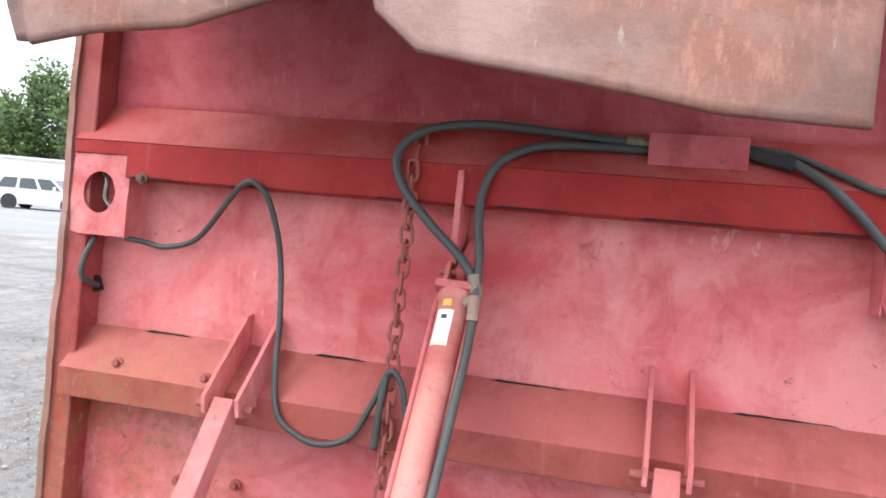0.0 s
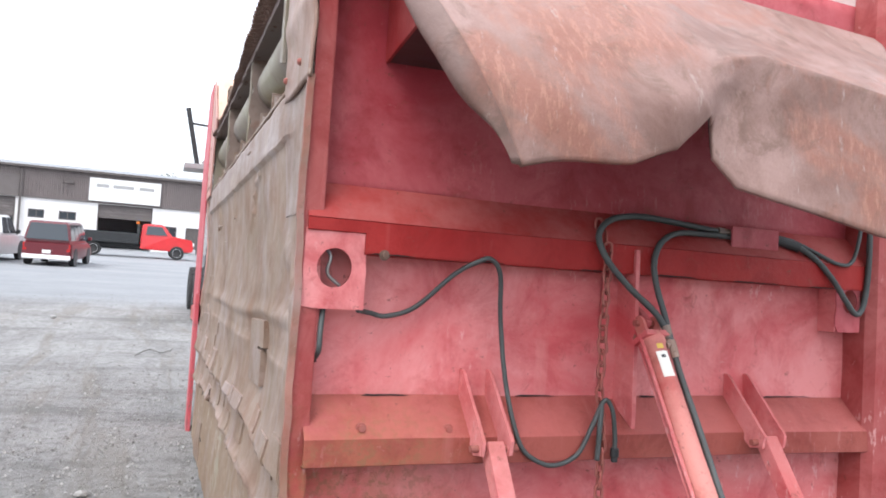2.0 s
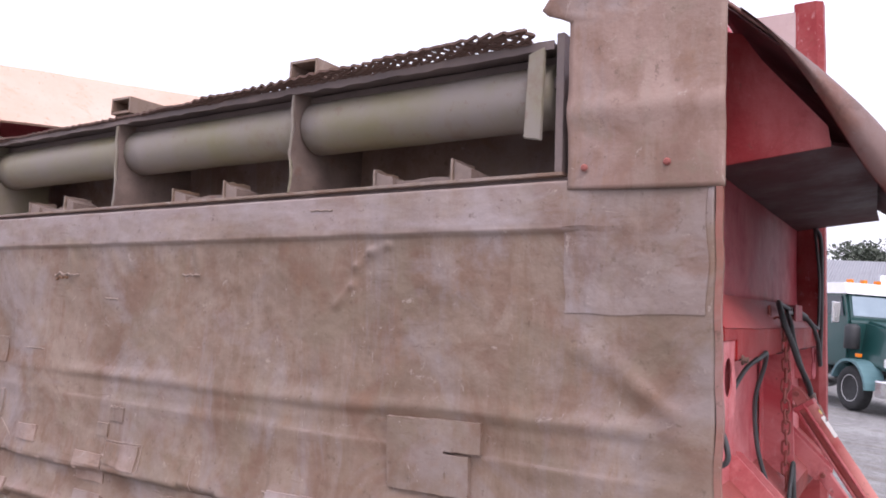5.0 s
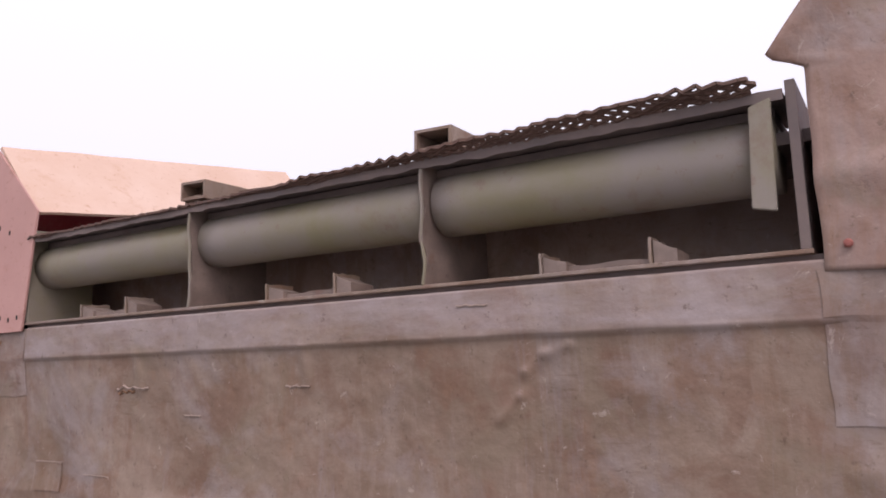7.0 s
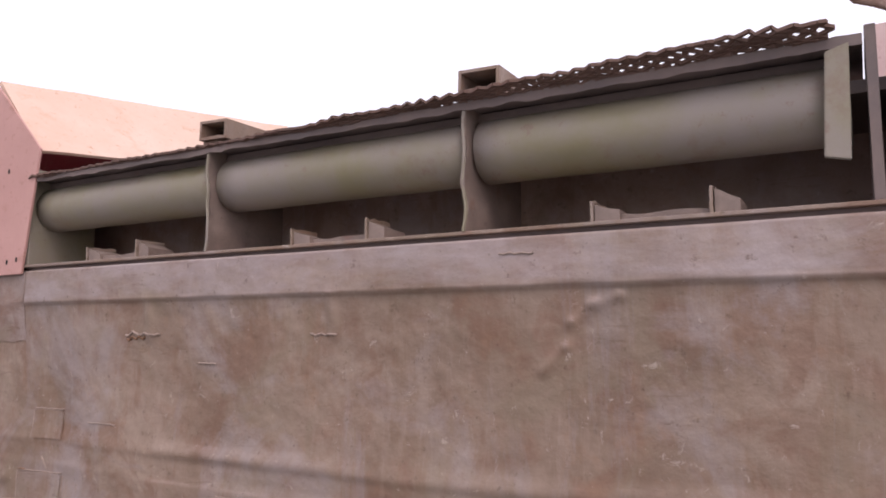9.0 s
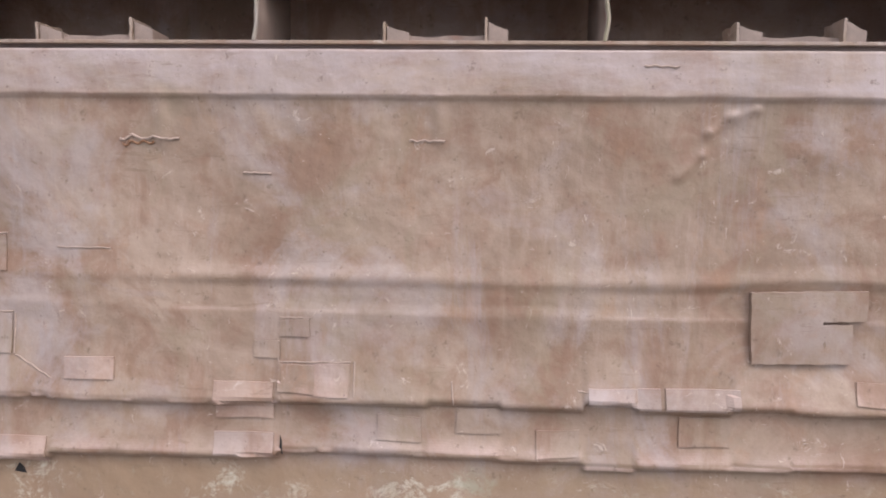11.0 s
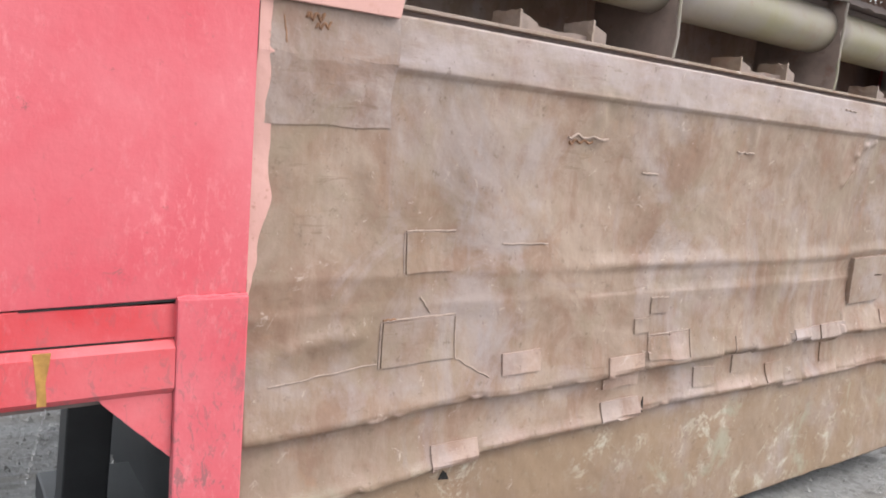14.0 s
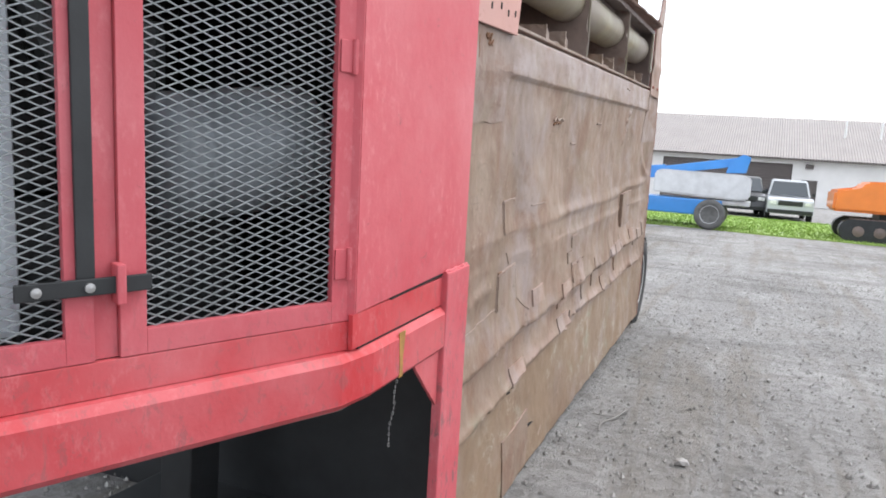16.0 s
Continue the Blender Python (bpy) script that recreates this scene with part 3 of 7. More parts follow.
def side_x(y, z):
    """How far the long side's skin lies in from its plane: bands, creases, two crumpled laps, dents."""
    crump = wob(y, 0, 3.1, 5.5)
    seg = sum(1 for q in SEAMS if y > q)
    off4, off5, dep = SEG_OFF[seg]
    r1 = 2.872 + 0.006 * wob(y, 1, 0, 3)
    r2 = 2.150 + 0.030 * smst(1.6, 1.0, y) + 0.008 * wob(y, 2, 0, 2)
    r3 = 2.022 + 0.006 * wob(y, 4, 0, 2)
    r4 = 1.668 - 0.024 * smst(3.2, 3.6, y) - 0.05 * smst(4.1, 5.1, y) + 0.006 * crump + off4
    r5 = 1.432 - 0.022 * smst(3.2, 3.6, y) - 0.07 * smst(4.0, 5.1, y) + 0.007 * wob(y, 8, 2, 5) + off5
    k2 = 0.15 + 0.6 * smst(-0.25, 0.35, wob(y, 12, 0, 1.1) + 0.5 * smst(2.2, 1.2, y))
    k3 = 0.10 + 0.42 * smst(-0.2, 0.4, wob(y, 15, 0, 1.3))
    x = 0.0
    k1 = smst(4.74, 4.62, y) * smst(0.40, 0.62, y)
    if z > r1:
        x = 0.004 - 0.014 * k1 + 0.004 * wob(y, z, 0, 4)
    elif z > r2:
        f = (z - r2) / (r1 - r2)
        x = 0.020 * math.sin(math.pi * f) ** 0.7 + 0.004
        x += -0.018 * k1 * smst(0.985, 1.0, f) - 0.012 * k2 * smst(0.10, 0.0, f)
    elif z > r3:
        f = (z - r3) / (r2 - r3)
        x = 0.004 + 0.008 * k2 - 0.016 * k2 * smst(0.7, 1.0, f) - 0.010 * k3 * smst(0.3, 0.0, f)
    elif z > r4:
        f = (z - r4) / (r3 - r4)
        x = 0.006 - 0.010 * k3 * smst(0.8, 1.0, f) - (0.038 + dep + 0.014 * crump) * (1 - f) ** 3.0 + 0.010 * smst(0.05, 0.0, f)
    elif z > r5:
        f = (z - r5) / (r4 - r5)
        x = 0.016 - (0.040 - dep + 0.014 * wob(y, 7, 1, 4)) * (1 - f) ** 3.4 - 0.040 * smst(0.93, 1.0, f) + 0.012 * smst(0.07, 0.0, f)
    else:
        f = (z - 0.78) / (r5 - 0.78)
        x = 0.018 - 0.038 * smst(0.965, 1.0, f) - 0.02 * (1 - f) + 0.010 * wob(y, z, 5, 2.2)
    x = -0.012 + (x + 0.012) * smst(0.02, 0.38, y)
    # diagonal bulge and star dents
    for (ya, za, yb, zb, wdt, amp) in ((1.44, 2.80, 1.53, 2.74, 0.020, -0.0105), (1.53, 2.74, 1.555, 2.66, 0.018, -0.010), (1.555, 2.66, 1.64, 2.57, 0.020, -0.0105), (1.36, 2.83, 1.46, 2.80, 0.018, -0.014), (3.67, 2.86, 3.67, 2.70, 0.035, -0.012), (2.56, 2.86, 2.56, 2.70, 0.03, -0.010), (0.5, 2.45, 0.18, 2.25, 0.05, -0.012), (4.75, 1.95, 5.0, 1.9, 0.04, -0.012)):
        dy, dz = yb - ya, zb - za
        t = min(1, max(0, ((y - ya) * dy + (z - za) * dz) / (dy * dy + dz * dz)))
        d2 = (y - ya - t * dy) ** 2 + (z - za - t * dz) ** 2
        x += amp * math.exp(-d2 / (wdt * wdt)) * (1 + 0.9 * wob(y, z, 21, 11))
    for (yc, zc, ry, rz, amp) in ((3.75, 2.52, 0.25, 0.16, 0.012), (1.35, 2.5, 0.2, 0.3, 0.014), (2.75, 2.4, 0.45, 0.25, 0.010), (4.85, 2.4, 0.25, 0.3, 0.012), (0.33, 2.3, 0.2, 0.25, 0.015), (2.2, 1.85, 0.5, 0.12, 0.006), (1.12, 1.98, 0.42, 0.30, 0.052), (4.36, 2.2, 0.22, 0.26, 0.034), (3.27, 2.2, 0.28, 0.36, 0.022), (4.33, 1.9, 0.2, 0.15, 0.012)):
        x += amp * math.exp(-((y - yc) / ry) ** 2 - ((z - zc) / rz) ** 2)
    x += 0.008 * wob(y, z, 0, 1.7) + 0.0055 * wob(y, z, 9, 4.2) + 0.0030 * wob(y, z, 4, 11) + 0.0012 * wob(y, z, 6, 26)
    if y < 0.12:
        x -= 0.014 * smst(0.12, 0.02, y) * (0.6 + 0.8 * wob(0, z, 7, 2.0))
    return x


Y0, Y1, ZB, ZT = 0.045, 5.169, 0.78, 3.045
bm = bmesh.new()
NY, NZ = 400, 220
vf = [[bm.verts.new((side_x(Y0 + (Y1 - Y0) * i / NY, ZB + (ZT - ZB) * j / NZ), Y0 + (Y1 - Y0) * i / NY + (0.008 * wob(0, j * 0.05, 3) if i == 0 else 0), ZB + (ZT - ZB) * j / NZ + (0.012 * wob(i * 0.06, 2, 2) if j == 0 else 0))) for j in range(NZ + 1)] for i in range(NY + 1)]
for i in range(NY):
    for j in range(NZ):
        bm.faces.new((vf[i][j], vf[i][j + 1], vf[i + 1][j + 1], vf[i + 1][j]))
loop = [vf[i][0] for i in range(NY + 1)] + [vf[NY][j] for j in range(1, NZ + 1)] + [vf[i][NZ] for i in range(NY - 1, -1, -1)] + [vf[0][j] for j in range(NZ - 1, 0, -1)]
back = [bm.verts.new((0.055 + 0.043 * smst(0.2, 0.5, v.co.y), v.co.y, v.co.z)) for v in loop]
for a in range(len(loop)):
    b2 = (a + 1) % len(loop)
    bm.faces.new((loop[a], loop[b2], back[b2], back[a]))
bm.faces.new(back)
side = part("side_wall", bm, M_SIDE, crusher, "battered brown steel side with crumpled laps")
for p in side.data.polygons:
    p.use_smooth = True


def skin_patch(y0, y1, z0, z1, mat=M_PATCH, lift=0.007, name="patch_plate", n=10, skew=0.0, parent=None, rag=0.006):
    """A thin plate laid on the dented skin, following it."""
    b = bmesh.new()

    def at(u, v):
        y, z = y0 + (y1 - y0) * u, z0 + (z1 - z0) * v + skew * (u - 0.5)
        y, z = min(Y1, y + rag * wob(y, z, 3.3, 7)), z + rag * wob(y, z, 8.1, 7)
        return (side_x(y, z) - lift, y, z)
    grid_sheet(b, n, n, at, (lift * 0.9, 0, 0))
    return part(name, b, mat, parent or side)


for y0, y1, z0, z1, sk, mt in (
        (4.345, 4.568, 2.155, 2.303, 0.0, M_PATCH), (4.322, 4.655, 1.812, 1.978, 0.0, M_PATCH), (3.88, 4.09, 1.72, 1.81, 0.0, M_PATCH2), (3.075, 3.193, 1.915, 1.985, 0.0, M_PATCH),
        (3.19, 3.30, 1.83, 1.895, 0.0, M_PATCH), (2.909, 3.05, 1.68, 1.81, 0.0, M_PATCH2), (3.05, 3.20, 1.69, 1.805, 0.01, M_PATCH), (3.22, 3.46, 1.575, 1.73, 0.0, M_PATCH2), (2.30, 2.48, 1.54, 1.64, 0.0, M_PATCH),
        (1.37, 1.66, 1.66, 1.745, 0.0, M_LILAC), (1.40, 1.60, 1.515, 1.63, 0.0, M_PATCH), (3.22, 3.47, 1.42, 1.515, 0.0, M_LILAC), (0.12, 0.30, 1.62, 1.79, 0.0, M_PATCH),
        (0.40, 0.58, 1.60, 1.75, 0.0, M_PATCH), (2.62, 2.80, 1.50, 1.60, 0.01, M_PATCH), (1.68, 1.96, 1.66, 1.745, 0.0, M_LILAC), (1.99, 2.16, 1.46, 1.56, -0.01, M_PATCH), (0.75, 0.93, 1.70, 1.79, 0.0, M_PATCH2), (4.18, 4.40, 1.36, 1.47, 0.0, M_PATCH2), (3.98, 4.42, 0.80, 1.10, -0.03, M_PATCH)):
    skin_patch(y0, y1, z0, z1, mt, 0.008, skew=sk)
skin_patch(0.07, 0.575, 2.575, 3.02, M_LILAC, 0.0035, "corner_patch", 22, rag=0.012)
skin_patch(4.68, 5.13, 2.66, 3.03, M_LILAC, 0.004, "corner_patch", 22, rag=0.016)
bm = bmesh.new()


def edge_strip(u, v):
    """Pink paint-worn strip along the rear edge, torn along its inner side and tapering out low down."""
    z = 2.02 + 1.01 * v
    w = 0.058 * smst(0.0, 0.45, v) + 0.004 + 0.030 * max(0.0, wob(2, z, 5, 6)) + 0.010 * wob(4, z, 1, 16)
    y = 5.168 - max(0.004, w) * (1 - u)
    return (side_x(y, z) - 0.002 - 0.005 * u, y, z)


grid_sheet(bm, 8, 70, edge_strip, (0.003, 0, 0))
part("edge_strip", bm, M_PINK, side, "chipped pink strip along the rear edge")
# notched plate
bm = bmesh.new()
prism(bm, ragged([(1.343, 2.130), (0.902, 2.145), (0.902, 2.028), (1.065, 2.022), (1.065, 2.010), (0.953, 2.012), (0.950, 1.858), (1.328, 1.848)], 0.03, 0.0022), "x", 0.018, 0.045, 0.001)
part("notched_plate", bm, M_PATCH, side, "brown plate with a notch cut in it")


def weld(y0, z0, y1, z1, r=0.006, wav=0.006, mat=M_WELD):
    b = bmesh.new()
    r *= 0.62
    k = 14
    pts = []
    for i in range(k + 1):
        t = i / k
        y, z = y0 + (y1 - y0) * t, z0 + (z1 - z0) * t + wav * (math.sin(t * 17 + y0 * 9) * 0.6 + 1.2 * wob(t * 3, y0, 1, 2.3))
        pts.append((side_x(y, z) - r * 0.6, y, z))
    tube(b, pts, r, 6)
    part("weld_bead", b, mat, side)


for w in ((3.60, 2.70, 3.84, 2.70, 0.009, 0.010), (2.54, 2.70, 2.68, 2.70, 0.007, 0.005), (3.235, 2.566, 3.345, 2.568, 0.007, 0.002), (3.89, 2.258, 4.12, 2.256, 0.005, 0.002),
          (1.66, 2.985, 1.79, 2.987, 0.006, 0.003), (1.84, 1.725, 2.0, 1.728, 0.005, 0.002), (4.34, 2.308, 4.57, 2.308, 0.006, 0.002), (4.575, 2.155, 4.575, 2.303, 0.005, 0.002),
          (4.32, 1.984, 4.655, 1.984, 0.006, 0.002), (4.662, 1.81, 4.662, 1.978, 0.006, 0.002), (4.314, 1.81, 4.314, 1.978, 0.006, 0.002), (4.15, 1.72, 4.31, 1.81, 0.005, 0.003),
          (4.67, 1.83, 5.08, 1.79, 0.004, 0.004), (2.89, 1.68, 2.89, 1.82, 0.006, 0.003), (2.49, 1.65, 2.5, 1.75, 0.005, 0.003), (1.04, 2.0, 1.08, 2.075, 0.008, 0.006),
          (0.18, 1.80, 0.32, 1.79, 0.005, 0.002), (4.44, 2.0, 4.49, 2.06, 0.006, 0.004), (3.07, 1.99, 3.195, 1.99, 0.005, 0.002), (3.2, 1.815, 3.2, 1.90, 0.005, 0.002), (2.905, 1.815, 3.2, 1.812, 0.005, 0.002)):
    weld(*w)
for w in ((4.955, 2.992, 5.02, 2.998, 0.010, 0.012), (4.93, 2.975, 4.985, 2.968, 0.008, 0.010), (5.075, 2.90, 5.09, 2.985, 0.006, 0.008), (4.60, 1.99, 4.655, 1.986, 0.006, 0.004), (3.70, 2.685, 3.83, 2.675, 0.008, 0.010)):
    weld(*w, mat=M_SCAB)
# dark patches laid on the skin for the shade in its tears and slots
for y, z, dy, dz in ((4.31, 1.32, 0.026, 0.022), (3.93, 1.005, 0.075, 0.010), (3.19, 1.47, 0.007, 0.04)):
    bm = bmesh.new()
    xx = side_x(y, z) - 0.004
    prism(bm, [(y - dy, z - dz), (y + dy, z - dz * 0.6), (y + dy * 0.2, z + dz), (y - dy * 0.5, z + dz * 0.3)], "x", xx, xx + 0.006)
    part("tear", bm, M_DARK, side, "dark patch laid on for a tear in the steel")
# raw red edge where the side meets the end
bm = bmesh.new()


def edge_pt(u, v):
    z = 0.8 + 2.2 * u
    return (side_x(0.05, z) - 0.004 + 0.022 * v, 0.022 - 0.008 * wob(0, z, 1, 6), z)


grid_sheet(bm, 90, 2, edge_pt, (0, 0.021, 0))
part("edge_strip", bm, M_EDGE, side, "reddish raw edge of the side")
bm = bmesh.new()


def edge_fill(u, v):
    z = 0.8 + 2.90 * u
    a = side_x(0.05, min(z, 2.98)) + 0.018
    return (a + (0.064 - a) * v, 0.034 + 0.008 * v + 0.006 * wob(2, z, 1, 4) * (1 - v), z)


grid_sheet(bm, 60, 2, edge_fill, (0, 0.011, 0))
part("edge_flange", bm, M_SHADE_MAROON, side, "red-brown folded edge")

# ---- opening above the side: sill, gussets, pipe, top plate, walkway mesh ----
bm = bmesh.new()
box(bm, -0.006, 0.58, 3.066, 0.50, 4.70, 3.080, 0.003)
part("sill_plate", bm, M_PATCH, crusher, "thin steel sill along the opening")
bm = bmesh.new()
box(bm, 0.03, 0.56, 3.03, 0.06, 4.72, 3.066)
part("sill_web", bm, M_DKSTEEL, crusher)
bm = bmesh.new()
box(bm, 0.62, 0.2, 2.6, 0.66, 5.1, 3.60)
part("inner_wall", bm, M_PATCH2, crusher, "dark inner wall behind the pipes")
bm = bmesh.new()
box(bm, 0.10, 0.2, 2.58, 0.62, 5.1, 2.60)
part("inner_floor", bm, M_PATCH2, crusher)

PIPE_X, PIPE_Z, PIPE_R = 0.150, 3.405, 0.125
for y0, y1 in ((0.66, 1.912), (1.938, 3.262), (3.288, 4.66)):
    bm = bmesh.new()
    pts = [(PIPE_X, y0 + (y1 - y0) * k / 10, PIPE_Z + 0.004 * wob(0, y0 + k * 0.1, 5, 3)) for k in range(11)]
    tube(bm, pts, PIPE_R, 32)
    part("pipe", bm, M_OLIVE, crusher, "faded olive steel pipe", True)
for yc in (1.925, 3.275):
    bm = bmesh.new()

    def gus(u, v, yc=yc):
        z = 3.08 + 0.48 * v
        return (0.0 + 0.50 * u + (0.016 * wob(yc, z, 1, 17) if u < 0.05 else 0), yc + 0.012 * wob(yc, z, 2, 9) * (1 - u), z)
    grid_sheet(bm, 8, 30, gus, (0, 0.018, 0))
    part("gusset", bm, M_WEB, crusher)
    bm = bmesh.new()
    pts = [(-0.004, yc + 0.009 + 0.012 * wob(yc, 3.08 + 0.024 * k, 2, 9), 3.08 + 0.024 * k) for k in range(20)]
    tube(bm, pts, 0.0075, 6)
    part("gusset_edge", bm, M_OLIVE, crusher)
# low cleats on the sill
for y0, y1 in ((1.05, 1.44), (2.38, 2.77), (3.77, 4.15)):
    for yy, hh, wd in ((y1, 0.058, 0.085), (y0, 0.072, 0.075)):
        bm = bmesh.new()

        def cleat_pt(u, v, yy=yy, hh=hh, wd=wd):
            y = yy - wd * u
            top = hh * (1.0 - 0.42 * u) + 0.010 * wob(y, 5, hh, 13)
            return (0.012 + 0.008 * wob(y, yy, 3, 11), y, 3.081 + top * v)
        grid_sheet(bm, 10, 4, cleat_pt, (0.15, 0, -0.006))
        part("cleat", bm, M_WEB, crusher)
        bm = bmesh.new()

        def tab_pt(u, v, yy=yy, hh=hh):
            return (0.002 + 0.17 * u, yy + 0.004 + 0.004 * wob(u, v, yy, 5), 3.081 + (hh + 0.012 + 0.008 * wob(u, yy, 2, 9)) * v)
        grid_sheet(bm, 6, 4, tab_pt, (0, 0.010, 0))
        part("cleat_edge", bm, M_PATCH, crusher)
    bm = bmesh.new()

    def strip_pt(u, v, y0=y0, y1=y1):
        y = y0 + (y1 - 0.08 - y0) * u
        return (0.035 + 0.010 * wob(y, 1, 4, 8), y, 3.081 + (0.022 + 0.012 * wob(y, 7, 2, 9)) * v)
    grid_sheet(bm, 14, 2, strip_pt, (0.08, 0, 0))
    part("cleat_strip", bm, M_WEB, crusher)
# top plate with a wavy lip
bm = bmesh.new()


def top_pt(u, v):
    y = 0.62 + 4.06 * u
    return (-0.012 + 0.50 * v + (0.010 * wob(y, 3, 1, 5) if v < 0.02 else 0), y, 3.548 + 0.03 * v + 0.006 * wob(y, v, 2, 4) * (1 - v))


grid_sheet(bm, 120, 4, top_pt, (0, 0, 0.012))
part("top_plate", bm, M_DKSTEEL, crusher, "thin dark top plate with a wavy lip")
bm = bmesh.new()


def lip_pt(u, v):
    y = 0.62 + 4.06 * u
    return (-0.014 + 0.010 * wob(y, 3, 1, 5), y, 3.536 + (0.034 + 0.010 * wob(y, 4, 1, 11)) * v + 0.006 * wob(y, 0, 2, 4) - 0.010 * (1 - v) * wob(y, 9, 2, 13))


grid_sheet(bm, 120, 1, lip_pt, (0.010, 0, 0))
part("top_lip", bm, M_DKSTEEL, crusher)
bm = bmesh.new()
box(bm, 0.10, 0.66, 3.50, 0.60, 4.66, 3.548)
part("top_rail", bm, M_DKSTEEL, crusher)
# crumpled expanded-metal walkway
bm = bmesh.new()


def walk_pt(y, w):
    k = smst(3.6, 0.8, y)
    return Vector((0.02 - 0.100 * w * (0.45 + 0.55 * k) + 0.014 * wob(y, w, 5, 3), y + 0.02 * wob(y, w, 9, 4), 3.552 + w * (0.014 + 0.034 * k) + 0.012 * wob(y, w, 3, 5)))


ND, NW = 64, 4
for i in range(ND):
    for j in range(NW):
        ya, yb = 0.70 + 3.95 * i / ND, 0.70 + 3.95 * (i + 1) / ND
        ym = (ya + yb) / 2
        wa, wb = j / NW, (j + 1) / NW
        for q0, q1 in (((ya, (wa + wb) / 2), (ym, wb)), ((ym, wb), (yb, (wa + wb) / 2)), ((ya, (wa + wb) / 2), (ym, wa)), ((ym, wa), (yb, (wa + wb) / 2))):
            p0, p1 = walk_pt(*q0), walk_pt(*q1)
            d = (p1 - p0).normalized()
            s = d.cross(Vector((0, 0, 1))).normalized() * 0.0075
            up = Vector((0, 0, 0.011))
            v8 = [bm.verts.new(p + a + b) for p in (p0, p1) for a in (s, -s) for b in (Vector(), up)]
            for f in ((0, 1, 3, 2), (4, 6, 7, 5), (0, 4, 5, 1), (2, 3, 7, 6), (1, 5, 7, 3), (0, 2, 6, 4)):
                bm.faces.new([v8[k] for k in f])
tagged(part("walkway_mesh", bm, M_RUSTY, crusher, "crumpled rusty expanded-metal walkway"), kind="stuff")
# square tube ends lying across the top
for yc in (1.86, 3.235):
    bm = bmesh.new()
    m = Matrix.Translation((-0.03, yc, 3.640)) @ Matrix.Rotation(radians(2), 4, "X")
    for q in ((-0.085, -0.045, 0.085, -0.033), (-0.085, 0.033, 0.085, 0.045), (-0.085, -0.033, -0.073, 0.033), (0.073, -0.033, 0.085, 0.033)):
        box(bm, 0.0, q[0], q[1], 0.55, q[2], q[3], 0.0, m)
    part("cross_tube", bm, M_PATCH, crusher, "open-ended square steel tube")
    bm = bmesh.new()
    box(bm, -0.002, yc - 0.02, 3.58, 0.20, yc + 0.09, 3.622, 0.004)
    part("tube_seat", bm, M_PATCH, crusher)
# end plates of the opening
bm = bmesh.new()
prism(bm, [(0.665, 3.20), (0.735, 3.215), (0.72, 3.53), (0.655, 3.55)], "x", -0.020, 0.0, 0.003)
part("olive_plate", bm, M_OLIVE, crusher)
bm = bmesh.new()
box(bm, 0.0, 0.585, 3.08, 0.40, 0.615, 3.60, 0.003)
part("end_web", bm, M_DKSTEEL, crusher)
bm = bmesh.new()
box(bm, 0.0, 4.665, 3.08, 0.40, 4.69, 3.62, 0.003)
part("end_web", bm, M_OLIVE, crusher)

# rear corner plate, bent and bolted, and its front counterpart
bm = bmesh.new()


def rear_plate(u, v):
    z = 2.990 + 1.16 * v
    flap = 0.100 * smst(3.600, 3.650, z) - 0.80 * max(0.0, z - 3.650)
    y1 = 0.556 + flap + 0.006 * wob(0, z, 4, 6)
    y = 0.015 + (max(y1, 0.10) - 0.015) * u
    out = 0.028 * smst(3.60, 3.66, z) * smst(0.75, 1.0, u)
    return (-0.016 - 0.012 * math.exp(-((z - 3.27) / 0.05) ** 2) + 0.014 * wob(y, z, 2, 3.5) + 0.022 * smst(3.25, 3.6, z) * (0.4 - u) - out, y, z + 0.02 * u)


grid_sheet(bm, 24, 70, rear_plate, (0.012, 0, 0))
rear_corner = part("corner_plate", bm, M_TAN, crusher, "brown-pink bent corner plate with a pointed top flap", True)
for y, z in ((0.199, 3.082), (0.490, 3.083)):
    bm = bmesh.new()
    lathe(bm, [(0.013, 0), (0.013, 0.006), (0.008, 0.013), (0.001, 0.014)], Matrix.Translation((-0.02, y, z)) @ pose(0, 0, 0, 0, -90, 0), 12)
    part("bolt", bm, M_CHAIN, rear_corner)
bm = bmesh.new()
prism(bm, [(5.168, 3.025), (4.69, 3.03), (4.575, 3.72), (5.04, 4.165), (5.168, 4.165)], "x", -0.022, -0.008, 0.002)
front_corner = part("corner_plate", bm, M_PINK, crusher, "bleached pink corner plate with small holes")
# small dark patches stand for the shade in the bolt holes
for y, z in ((4.74, 3.11), (4.83, 3.10), (4.92, 3.115), (5.03, 3.10), (5.02, 3.35), (5.0, 3.5), (4.97, 3.66), (4.86, 3.62), (5.03, 3.22)):
    bm = bmesh.new()
    box(bm, -0.0245, y - 0.008, z - 0.012, -0.021, y + 0.008, z + 0.014, 0.002)
    part("bolt_hole", bm, M_DARK, front_corner)
bm = bmesh.new()


def hopper_pt(u, v):
    x = 0.0 + 2.5 * u
    return (x, 4.62 + 0.42 * v, 3.72 + 0.13 * u * 2.5 * (0.9 + 0.1 * v) + 0.47 * v + 0.006 * wob(x, v, 1, 3))


grid_sheet(bm, 30, 10, hopper_pt, (0, 0.02, -0.012))
part("hopper_wall", bm, M_HOPPER, crusher, "sloping bleached hopper sheet with rust cracks")

# ---- the red end: recessed sheet, three folded beams, flanges ----
bm = bmesh.new()


def end_pt(u, v):
    x, z = 0.03 + 2.47 * u, 0.80 + 1.84 * v
    return (x, 0.132 + 0.008 * wob(x, z, 3, 1.6) + 0.003 * wob(x, z, 7, 5), z)


